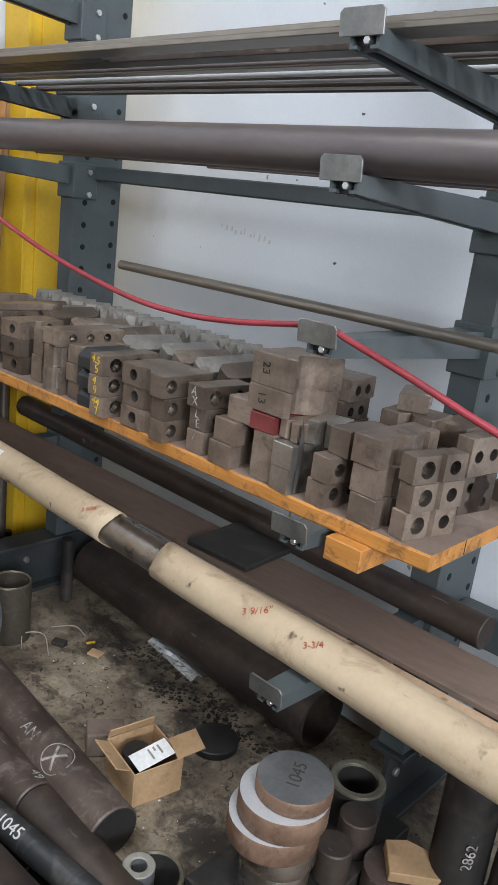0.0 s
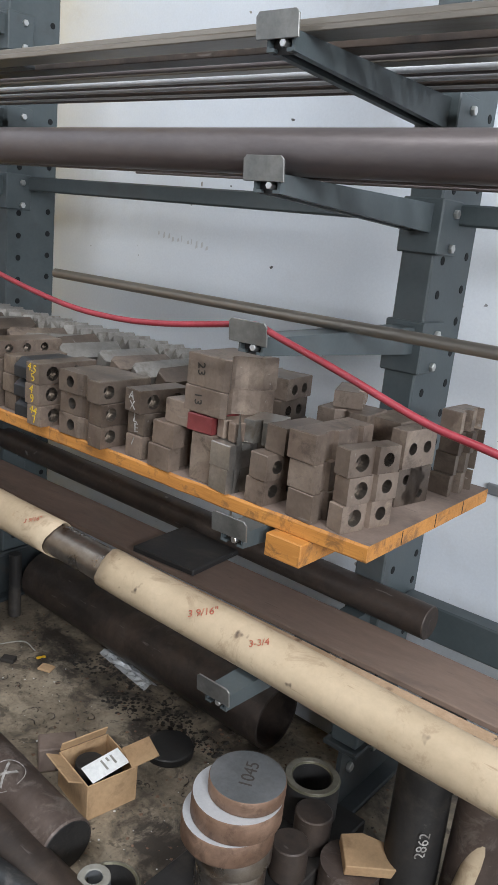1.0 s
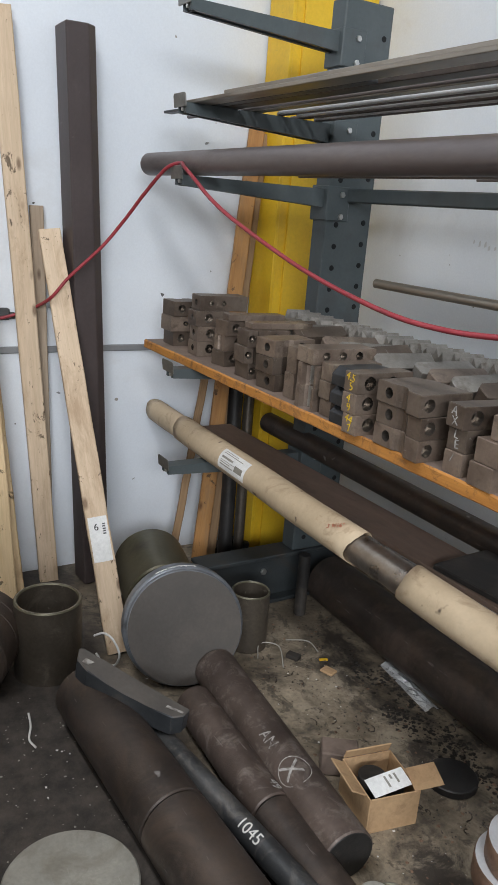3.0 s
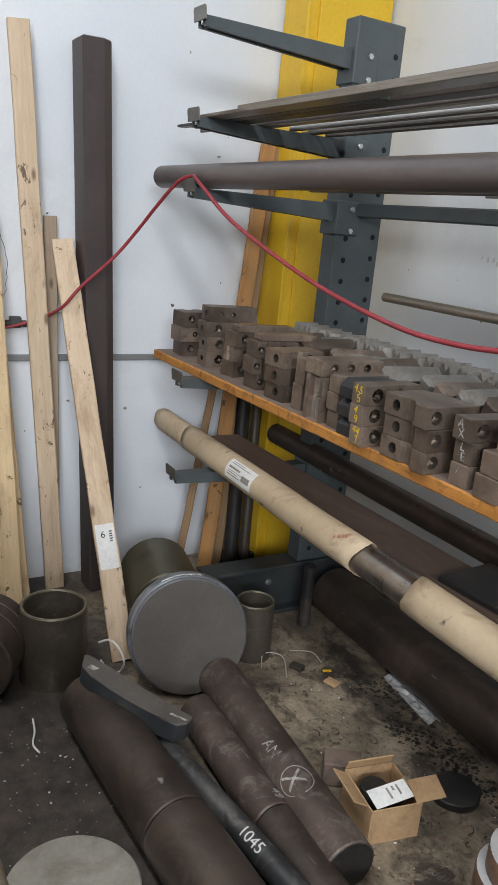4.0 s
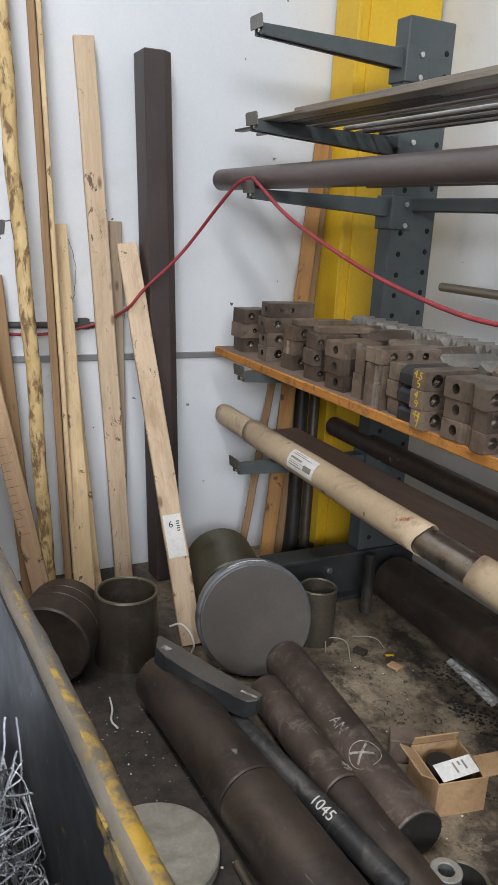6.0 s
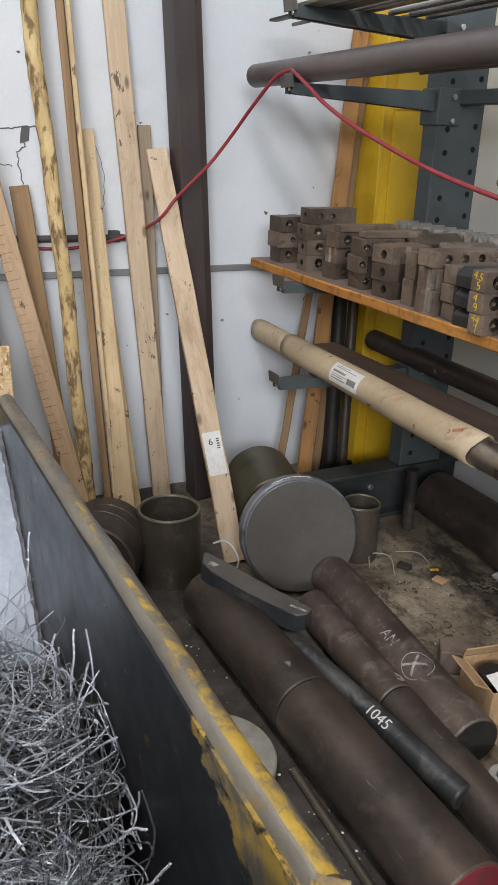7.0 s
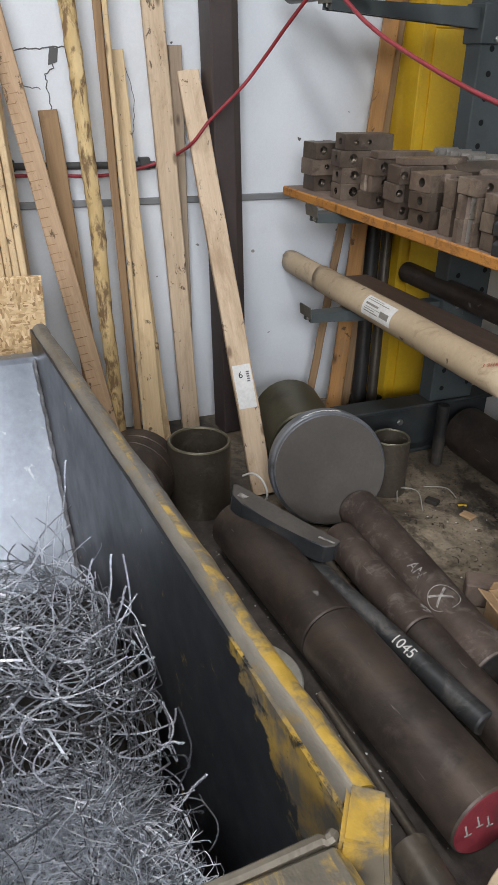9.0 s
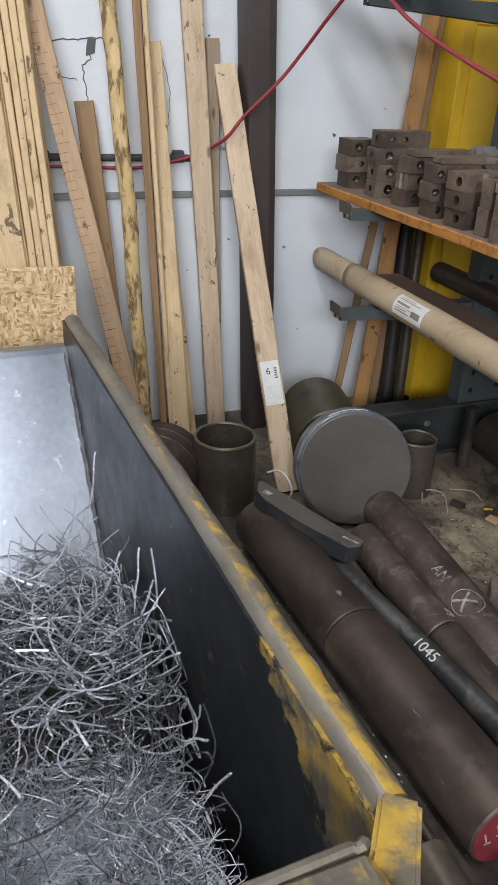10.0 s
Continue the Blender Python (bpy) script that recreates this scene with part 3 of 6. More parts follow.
def catmull(pts, n=8):
    pts = [Vector(p) for p in pts]
    q = [pts[0] * 2 - pts[1]] + pts + [pts[-1] * 2 - pts[-2]]
    out = []
    for i in range(1, len(q) - 2):
        a, b, c, d = q[i - 1], q[i], q[i + 1], q[i + 2]
        for k in range(n):
            t = k / n
            out.append(0.5 * (2 * b + (c - a) * t + (2 * a - 5 * b + 4 * c - d) * t * t + (3 * b - a - 3 * c + d) * t ** 3))
    out.append(pts[-1])
    return out


def holed_quad(bm, o, u, v, w, h, holes, depth=0.012, mat=0, inner=1, seg=16):
    """A w by h face at o along u and v, each hole (s, r) in a cell of its own along u; counterbored."""
    o, u, v = Vector(o), Vector(u), Vector(v)
    nrm = u.cross(v)
    edges = [0.0] + [(holes[i][0] + holes[i + 1][0]) / 2 for i in range(len(holes) - 1)] + [w]
    for (s, t, r), a, b in zip(holes, edges, edges[1:]):
        circ, rect, deep, deep2, deep3 = [], [], [], [], []
        for k in range(seg):
            g = 2 * pi * (k + 0.5) / seg
            cx, cy = cos(g), sin(g)
            kx = ((b - s) if cx > 0 else (s - a)) / max(abs(cx), 1e-6)
            ky = ((h - t) if cy > 0 else t) / max(abs(cy), 1e-6)
            q = min(kx, ky)
            rect.append(bm.verts.new(o + u * (s + cx * q) + v * (t + cy * q)))
            circ.append(bm.verts.new(o + u * (s + cx * r) + v * (t + cy * r)))
            deep.append(bm.verts.new(o + u * (s + cx * r) + v * (t + cy * r) - nrm * depth))
            deep2.append(bm.verts.new(o + u * (s + cx * r * 0.58) + v * (t + cy * r * 0.58) - nrm * depth))
            deep3.append(bm.verts.new(o + u * (s + cx * r * 0.58) + v * (t + cy * r * 0.58) - nrm * depth * 2.2))
        for k in range(seg):
            j = (k + 1) % seg
            bm.faces.new((rect[k], rect[j], circ[j], circ[k])).material_index = mat
            for p, q2 in ((circ, deep), (deep, deep2), (deep2, deep3)):
                bm.faces.new((p[k], p[j], q2[j], q2[k])).material_index = inner
        bm.faces.new(deep3).material_index = inner
        # corners
        for cxs, cys in ((a, 0), (b, 0), (b, h), (a, h)):
            cv = bm.verts.new(o + u * cxs + v * cys)
            ang = atan2(cys - t, cxs - s) % (2 * pi)
            k0 = int((ang / (2 * pi) * seg - 0.5) % seg)
            bm.faces.new((rect[k0], rect[(k0 + 1) % seg], cv)).material_index = mat


def lettering(name, body, size, mat, parent, place, squash=1.0, wrap=None):
    """Raised strokes of a marker. wrap: radius of the bar whose axis is the text's own x; place maps the sheet."""
    cu = bpy.data.curves.new(name, 'FONT')
    cu.body = body
    cu.size = size
    cu.extrude = 0.0004
    cu.align_x = 'CENTER'
    cu.align_y = 'CENTER'
    tmp = bpy.data.objects.new(name, cu)
    me = bpy.data.meshes.new_from_object(tmp)
    bpy.data.objects.remove(tmp)
    if wrap:
        tb = bmesh.new()
        tb.from_mesh(me)
        bmesh.ops.triangulate(tb, faces=tb.faces[:])
        bmesh.ops.subdivide_edges(tb, edges=[e for e in tb.edges if e.calc_length() > size * 0.12], cuts=3)
        tb.to_mesh(me)
        tb.free()
    for v in me.vertices:
        x, y, z = v.co
        x *= squash
        if wrap:
            g = y / wrap
            v.co = ((x, (wrap + 0.0008 + z) * sin(g), (wrap + 0.0008 + z) * cos(g) - wrap))
        else:
            v.co = (x, y, z + 0.0006)
    me.materials.append(mat)
    ob = new(name, me)
    ob.parent = parent
    ob.matrix_local = place
    return ob


def axes(o, x, y):
    """A pose from an origin, an x axis and a rough y axis."""
    x = Vector(x).normalized()
    z = x.cross(Vector(y)).normalized()
    y = z.cross(x)
    m = Matrix((x, y, z)).transposed().to_4x4()
    m.translation = Vector(o)
    return m


# ------------------------------------------------------------------ the room
XW, YW = -2.5, 2.0


def structure(name, lo, hi, mat, label):
    bm = bmesh.new()
    box(bm, lo, hi)
    return solid(name, bm, mat, label, name.split("_")[0], kind="structure")


def floor():
    bm = bmesh.new()
    n = 60
    xs = [-2.75 + 8.0 * i / n for i in range(n + 1)]
    ys = [-5.25 + 7.5 * i / n for i in range(n + 1)]
    rng = random.Random(4)
    grid = [[bm.verts.new((x, y, rng.uniform(-0.0015, 0.0))) for y in ys] for x in xs]
    for i in range(n):
        for j in range(n):
            bm.faces.new((grid[i][j], grid[i + 1][j], grid[i + 1][j + 1], grid[i][j + 1]))
    solid("floor", bm, M_FLOOR, "stained brown concrete workshop floor with oil and grit", "floor", kind="structure", smooth=True)


floor()
structure("wall_west", (XW - 0.2, -5.2, -0.02), (XW, YW, 4.2), M_WALL, "white painted panel wall with scuffs and cracks")
structure("wall_north", (XW - 0.2, YW, -0.02), (5.2, YW + 0.2, 4.2), M_WALL, "white painted wall behind the steel rack")
structure("wall_south", (XW - 0.2, -5.2, -0.02), (5.2, -5.0, 4.2), M_BLOCK, "grey block wall")
bm = bmesh.new()
box(bm, (5.0, -5.0, 0.0), (5.2, -3.4, 4.2))
box(bm, (5.0, 0.0, 0.0), (5.2, YW, 4.2))
box(bm, (5.0, -3.4, 3.5), (5.2, 0.0, 4.2))
solid("wall_east", bm, M_BLOCK, "grey block wall with a wide open doorway", "wall", kind="structure")
structure("ceiling", (XW - 0.2, -5.2, 4.2), (5.2, YW + 0.2, 4.3), M_CEIL, "grey ceiling deck")

# wall rail, conduit and cracks
bm = bmesh.new()
box(bm, (XW, -1.5, 0.868), (XW + 0.012, 1.58, 0.892), 0.003)
solid("wall_rail", bm, M_STRIP, "thin grey metal joint strip along the white wall", "trim", kind="structure")
bm = bmesh.new()
box(bm, (-0.36, YW - 0.012, 0.80), (3.0, YW, 0.83), 0.003)
solid("wall_rail", bm, M_STRIP, "thin grey metal joint strip along the white wall", "trim", kind="structure")
bm = bmesh.new()
rod(bm, (XW + 0.014, -0.4, 1.012), (XW + 0.014, 0.66, 1.004), 0.012, 12)
for yy in (0.62, 0.16):
    box(bm, (XW, yy - 0.02, 0.99), (XW + 0.028, yy + 0.02, 1.03), 0.004)
solid("conduit", bm, M_CONDUIT, "dark conduit with clips fixed to the white wall", "conduit")


def crack(pts, r):
    bm = bmesh.new()
    rng = random.Random(len(pts) * 7)
    fine = []
    for (a, b), (c, d) in zip(pts, pts[1:]):
        for k in range(6):
            t = k / 6
            fine.append((XW + 0.0005, a + (c - a) * t + rng.uniform(-0.004, 0.004), b + (d - b) * t + rng.uniform(-0.004, 0.004)))
    sweep(bm, fine, r, 5)
    solid("wall_crack", bm, M_CRACK, "ragged dark crack in the white wall panel", "crack", "wall cracks")


crack([(0.15, 1.345), (0.186, 1.375), (0.21, 1.352), (0.27, 1.355), (0.343, 1.366), (0.42, 1.355)], 0.0022)
crack([(0.343, 1.366), (0.325, 1.335), (0.335, 1.30), (0.306, 1.285), (0.31, 1.24), (0.318, 1.19), (0.312, 1.10)], 0.002)
crack([(0.2, 1.256), (0.245, 1.25), (0.30, 1.238)], 0.0015)
crack([(0.546, 1.353), (0.585, 1.28), (0.598, 1.2), (0.585, 1.08)], 0.0011)
bm = bmesh.new()
prism(bm, [(0, 0), (0.03, 0.01), (0.035, 0.05), (0.01, 0.055), (0.004, 0.03)], 0, 0.002, m=axes((XW, 0.318, 1.31), (0, 1, 0), (0, 0, 1)))
solid("plaster_chip", bm, M_CRACK, "dark patch where the wall skin has broken away", "patch")

# wall scuffs
rng = random.Random(12)
for k in range(34):
    bm = bmesh.new()
    n = rng.randint(5, 8)
    s = rng.uniform(0.003, 0.009)
    poly = [(s * rng.uniform(0.4, 1.6) * cos(2 * pi * i / n), s * rng.uniform(0.3, 1.0) * sin(2 * pi * i / n)) for i in range(n)]
    if k % 2:
        m = axes((rng.uniform(-1.85, 0.5), YW, rng.uniform(0.9, 1.75)), (1, 0, rng.uniform(-.8, .8)), (0, 0, 1))
    else:
        m = axes((XW, rng.uniform(0.3, 1.5), rng.uniform(0.1, 1.9)), (0, 1, rng.uniform(-.8, .8)), (0, 0, 1))
    m = m @ Matrix.Translation((0, 0, -0.0008 if k % 2 else -0.0008))
    prism(bm, poly, 0, 0.0016 if k % 2 == 0 else 0.0016, m=m)
    solid("wall_scuff", bm, M_CRACK if k % 3 else M_STRIP, "small dark scuff on the white wall", "scuff", "wall scuffs")


# faded marks and a nail head on the wall behind the rack
rng = random.Random(41)
for k in range(11):
    bm = bmesh.new()
    w, h = rng.uniform(0.004, 0.012), rng.uniform(0.010, 0.028)
    prism(bm, [(0, 0), (w, 0.2 * h), (0.8 * w, h), (0.1 * w, 0.8 * h)], -0.0008, 0.0008, m=axes((-1.68 + 0.023 * k + rng.uniform(-.004, .004), YW, 1.362 - 0.003 * k + rng.uniform(-.006, .006)), (1, 0, 0), (0, 0, 1)))
    solid("faded_mark", bm, M_SMUDGE, "faded grey mark on the white wall", "mark", "faded wall marks")
bm = bmesh.new()
rod(bm, (-0.956, YW - 0.006, 1.984), (-0.956, YW, 1.984), 0.017, 18, 0.002)
solid("nail_plate", bm, M_STRIP, "small round metal fixing disc on the white wall", "fixing", smooth=True)


# ------------------------------------------------------------------ yellow building column
def building_column():
    t = thing("building_column", "yellow painted steel building column in the corner", "column")
    bm = bmesh.new()
    box(bm, (-2.48, 1.605, 0), (-2.32, 1.62, 4.2), 0.002)
    part("flange", bm, M_YELLOW, t)
    bm = bmesh.new()
    box(bm, (-2.345, 1.62, 0.0), (-2.332, 1.985, 4.2), 0.002)
    part("web", bm, M_YELLOW, t)
    bm = bmesh.new()
    box(bm, (-2.332, 1.66, 0.0), (-2.322, 1.985, 1.46), 0.002)
    box(bm, (-2.332, 1.66, 1.464), (-2.322, 1.985, 4.2), 0.002)
    part("cover_plate", bm, M_YELLOW, t)
    bm = bmesh.new()
    box(bm, (-2.49, 1.56, 0), (-2.25, 1.99, 0.012), 0.003)
    part("base_plate", bm, M_DARK, t)


building_column()

# ------------------------------------------------------------------ cantilever rack
COLS = (-1.955, -0.437)
Y0, Y1, YTIP = 1.545, 1.735, 1.013
ARMS = {2.0: (0,), 1.73: (0, 1), 1.53: (0, 1), 1.278: (1,), 0.94: (0, 1), 0.613: (0, 1)}


RACK = thing("cantilever_rack", "slate grey cantilever steel storage rack with arms, against a white wall", "rack")


def rack_column(xc, ztop, yf):
    w = 0.038
    bm = bmesh.new()
    box(bm, (xc - w, Y0, 0.2), (xc + w, Y1, ztop), 0.004)
    t = part("column", bm, M_RACK, RACK, "slate grey punched steel column")
    z = 0.25
    while z < ztop - 0.04:
        for y, dz in ((1.59, 0.0), (1.705, 0.012)):
            bm = bmesh.new()
            rod(bm, (xc + w - 0.001, y, z + dz), (xc + w + 0.0012, y, z + dz), 0.0095, 14)
            part("punched_hole", bm, M_HOLE, t, "dark punched hole")
        z += 0.0715
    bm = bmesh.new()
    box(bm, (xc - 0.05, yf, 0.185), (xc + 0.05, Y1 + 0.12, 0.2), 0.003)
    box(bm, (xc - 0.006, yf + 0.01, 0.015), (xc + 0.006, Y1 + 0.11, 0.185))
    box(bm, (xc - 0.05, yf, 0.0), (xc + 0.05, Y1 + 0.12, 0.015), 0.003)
    foot = part("foot", bm, M_FOOT, RACK, "grey I-beam foot bolted to the floor, its paint darkened for shade")
    for y in (1.58, 1.70) if yf > 1.3 else (1.25, 1.44):
        bm = bmesh.new()
        rod(bm, (xc + 0.006, y, 0.12), (xc + 0.018, y, 0.12), 0.013, 6)
        part("foot_bolt", bm, M_BOLT, foot)


for xc, zt, yf in zip(COLS, (2.074, 2.9), (1.16, 1.53)):
    rack_column(xc, zt, yf)


def rack_arm(xc, zt):
    """zt: top of the tip plate; the arm's top lies 25 mm lower."""
    za = zt - 0.025
    w = 0.026
    bm = bmesh.new()
    # one bent sheet: an open channel with inturned lips, deeper towards the column
    ends = []
    for y, zb in ((YTIP + 0.006, zt - 0.054), (Y0, zt - 0.083)):
        prof = [(-w, za), (w, za), (w, zb), (w - 0.014, zb), (w - 0.014, zb + 0.005), (w - 0.005, zb + 0.005), (w - 0.005, za - 0.005),
                (-w + 0.005, za - 0.005), (-w + 0.005, zb + 0.005), (-w + 0.014, zb + 0.005), (-w + 0.014, zb), (-w, zb)]
        ends.append([bm.verts.new((xc + px, y, pz)) for px, pz in prof])
    for i in range(12):
        bm.faces.new((ends[0][i], ends[0][(i + 1) % 12], ends[1][(i + 1) % 12], ends[1][i]))
    bm.faces.new(ends[0][::-1])
    bm.faces.new(ends[1])
    t = part("arm", bm, M_RACK, RACK, "tapered slate grey channel arm")
    bm = bmesh.new()
    box(bm, (xc - 0.047, Y0 - 0.008, za - 0.10), (xc + 0.047, Y0 + 0.085, za + 0.012), 0.003)
    part("saddle", bm, M_RACK, t)
    bm = bmesh.new()
    pl = [(-0.044, 0.0), (0.036, 0.0), (0.036, 0.032), (0.030, 0.038), (-0.038, 0.038), (-0.044, 0.032)]
    prism(bm, pl, 0, 0.004, 0.0008, m=Matrix(((1, 0, 0, xc), (0, -0.12, -1, YTIP + 0.004), (0, 1, 0, zt - 0.038), (0, 0, 0, 1))))
    part("end_plate", bm, M_ZINC, t, "upturned galvanised end plate")
    # web across the hollow arm end, in black to paint the shade inside
    bm = bmesh.new()
    box(bm, (xc - w + 0.0055, YTIP + 0.016, zt - 0.056), (xc + w - 0.0055, YTIP + 0.02, za - 0.0055))
    part("end_web", bm, M_DARK, t, "web inside the arm's open end, blackened for the shade in there")
    bm = bmesh.new()
    rod(bm, (xc + 0.006, YTIP + 0.002, zt - 0.043), (xc + 0.006, YTIP + 0.018, zt - 0.043), 0.0065, 6)
    part("end_bolt", bm, M_BOLT, t)
    for dz in (-0.015, -0.085):
        bm = bmesh.new()
        rod(bm, (xc + 0.047, Y0 + 0.05, za + dz), (xc + 0.056, Y0 + 0.05, za + dz), 0.010, 6)
        part("saddle_bolt", bm, M_BOLT, t)


bm = bmesh.new()
box(bm, (-0.579, 1.005, 0.0), (-0.333, 1.525, 0.05), 0.003)
part("base_plate", bm, M_DARK, RACK, "wide dark steel base plate of the rack column")

for zt, which in ARMS.items():
    for i in which:
        rack_arm(COLS[i], zt)


def brace(x0, x1, z0, z1, y=1.62):
    bm = bmesh.new()
    box(bm, (x0, y, z0), (x1, y + 0.05, z1), 0.004)
    part("brace", bm, M_RACK, RACK, "horizontal grey steel brace")


brace(-1.915, -0.477, 1.468, 1.512)
brace(-0.397, 1.1, 1.468, 1.512)
brace(-0.397, 1.1, 0.505, 0.595, 1.66)

# ------------------------------------------------------------------ bars stored on the rack


def bar_thing(name, p0, p1, r, mat, label, category, group="", wall=0.0, seg=28, endmat=None):
    bm = bmesh.new()
    if wall:
        pipe(bm, p0, p1, r, wall, seg)
    else:
        rod(bm, p0, p1, r, seg, end=1 if endmat else 0)
    return solid(name, bm, [mat, endmat or mat], label, category, group, smooth=True)


def flat_bar(name, x0, x1, y0, y1, z0, z1, mat, label, category, group=""):
    bm = bmesh.new()
    box(bm, (x0, y0, z0), (x1, y1, z1), min(0.0015, (z1 - z0) * 0.2))
    return solid(name, bm, mat, label, category, group)


bar_thing("steel_pipe", (-2.275, 1.062, 1.541), (1.2, 1.062, 1.541), 0.036, M_PIPE, "long rust-brown steel pipe resting on the rack arms", "pipe", wall=0.004)
for k, (y, r, x0, x1) in enumerate(((1.115, 0.004, -1.45, 0.6), (1.17, 0.003, -0.9, 1.0))):
    bar_thing("thin_rod", (x0, y, 1.505 + r), (x1, y, 1.505 + r), r, M_PIPE, "thin brown steel rod lying beside the pipe", "rod", "thin rods", seg=10)

# flat bars and rods on the upper arms
ZU = 1.705
LONG = "long bare steel flat bar lying across the rack arms"
flat_bar("flat_bar", -1.98, 1.1, 1.04, 1.10, ZU, ZU + 0.010, M_TAN, LONG, "steel bar", "flat bars on upper arms")
flat_bar("flat_bar", -1.75, 1.1, 1.045, 1.095, ZU + 0.010, ZU + 0.020, M_TAN, LONG, "steel bar", "flat bars on upper arms")
flat_bar("flat_bar", -2.0, 1.1, 1.14, 1.19, ZU, ZU + 0.012, M_HOT, LONG, "steel bar", "flat bars on upper arms")
flat_bar("flat_bar", -1.99, 1.1, 1.24, 1.275, ZU, ZU + 0.018, M_TAN, LONG, "steel bar", "flat bars on upper arms")
flat_bar("flat_bar", -2.28, -1.2, 1.105, 1.135, ZU, ZU + 0.008, M_BLUE, LONG, "steel bar", "flat bars on upper arms")
for y, r, x0, m in ((1.325, 0.008, -1.9, M_BRIGHT), (1.35, 0.008, -1.95, M_PIPE), (1.39, 0.010, -1.9, M_BRIGHT), (1.43, 0.007, -2.0, M_HOT), (1.46, 0.009, -1.9, M_BRIGHT), (1.225, 0.006, -2.34, M_PIPE), (1.49, 0.008, -1.95, M_PIPE)):
    bar_thing("round_rod", (x0, y, ZU + r), (1.1, y, ZU + r), r, m, "slim round steel rod lying across the rack arms", "rod", "rods on upper arms", seg=12)
for y, x1 in ((1.13, 1.1), (1.2, 1.1), (1.33, 1.1)):
    flat_bar("flat_bar", -0.15, x1, y, y + 0.05, ZU + 0.0205, ZU + 0.032, M_PIPE, LONG, "steel bar", "flat bars on upper arms")

bar_thing("bare_rod", (-1.29, 1.27, 1.2645), (1.2, 1.27, 1.2645), 0.0115, M_TAN, "dull brass-coloured steel rod resting on a rack arm", "rod", seg=20)


# wrapped shaft on the low arms
def wrapped_shaft():
    a, b = Vector((-2.475, 1.205, 0.632)), Vector((0.75, 1.085, 0.636))
    d = (b - a).normalized()

    def at(x):
        return a + d * ((x - a.x) / d.x)
    t = thing("wrapped_shaft", "long steel shaft wrapped in torn tan kraft paper on rack arms", "shaft")
    bm = bmesh.new()
    rod(bm, at(-2.47), b, 0.041, 32)
    part("shaft", bm, M_CHROME, t, "bare scratched steel where the paper is torn", smooth=True)

    def sleeve(x0, x1, r, seed, mat=M_KRAFT):
        rng = random.Random(seed)
        bm = bmesh.new()
        m, n = frame_from(at(x0), at(x1))
        seg, rows = 40, max(3, int(n / 0.05))
        jl = [rng.uniform(-0.0015, 0.0015) + 0.010 * sin(2 * pi * i / seg * 2 + seed) for i in range(seg)]
        jr = [rng.uniform(-0.0015, 0.0015) + 0.010 * sin(2 * pi * i / seg * 2 + seed + 2) for i in range(seg)]
        rings = []
        for k in range(rows + 1):
            ring = []
            for i in range(seg):
                z = n * k / rows + (jl[i] if k == 0 else jr[i] if k == rows else 0)
                rr = r + 0.0012 * sin(9 * z + i * 0.5) + rng.uniform(-0.0004, 0.0004)
                ring.append(bm.verts.new(m @ Vector((rr * cos(2 * pi * i / seg), rr * sin(2 * pi * i / seg), z))))
            rings.append(ring)
        for p, q in zip(rings, rings[1:]):
            for i in range(seg):
                bm.faces.new((p[i], p[(i + 1) % seg], q[(i + 1) % seg], q[i]))
        ob = part("paper_wrap", bm, mat, t, "tan kraft paper wrapping", smooth=True)
        so = ob.modifiers.new("thickness", 'SOLIDIFY')
        so.thickness = 0.0015
        return ob
    sleeve(-2.468, -2.16, 0.043, 1)
    sleeve(-2.19, -1.085, 0.0465, 2)
    s2 = sleeve(-0.885, 0.74, 0.0475, 3)
    bm = bmesh.new()
    out = Vector((0.35, -0.8, 0.5))
    out = (out - d * out.dot(d)).normalized()
    side = d.cross(out)
    seg = 14
    rings = [[bm.verts.new(at(x) + 0.0486 * (cos(g) * out + sin(g) * side)) for g in [radians(-35 + 80 * i / seg) for i in range(seg + 1)]] for x in (-1.80, -1.625)]
    for i in range(seg):
        bm.faces.new((rings[0][i], rings[0][i + 1], rings[1][i + 1], rings[1][i]))
    lab = part("shipping_label", bm, M_PAPER, t, "creased white shipping label", smooth=True)
    for k, (xa, xb, ga, gb) in enumerate(((-1.785, -1.70, 24, 28), (-1.785, -1.72, 16, 19), (-1.785, -1.69, 9, 11), (-1.69, -1.64, 4, 26), (-1.785, -1.71, -6, 2), (-1.785, -1.66, -20, -17), (-1.785, -1.70, -27, -25))):
        bm = bmesh.new()
        rr = [[bm.verts.new(at(x) + 0.0491 * (cos(g) * out + sin(g) * side)) for g in [radians(ga + (gb - ga) * i / 4) for i in range(5)]] for x in (xa, xb)]
        for i in range(4):
            bm.faces.new((rr[0][i], rr[0][i + 1], rr[1][i + 1], rr[1][i]))
        part("print_bar", bm, M_GREYPLATE, lab)
    # red marker sizes written along the paper
    for x, txt, s in ((-0.56, '3 9/16"', 0.023), (-0.41, '3-3/4', 0.020), (-1.16, '3 9/16"', 0.018)):
        p = at(x)
        up = Vector((0.0, -0.62, 0.78))
        side = d.cross(up)
        rr = 0.0478
        lettering("marker_writing", txt, s, M_REDINK, t, axes(p + up * rr, (d * 0.75 + side * -0.5), up.cross(d * 0.75 + side * -0.5)), wrap=None)
    return t


wrapped_shaft()

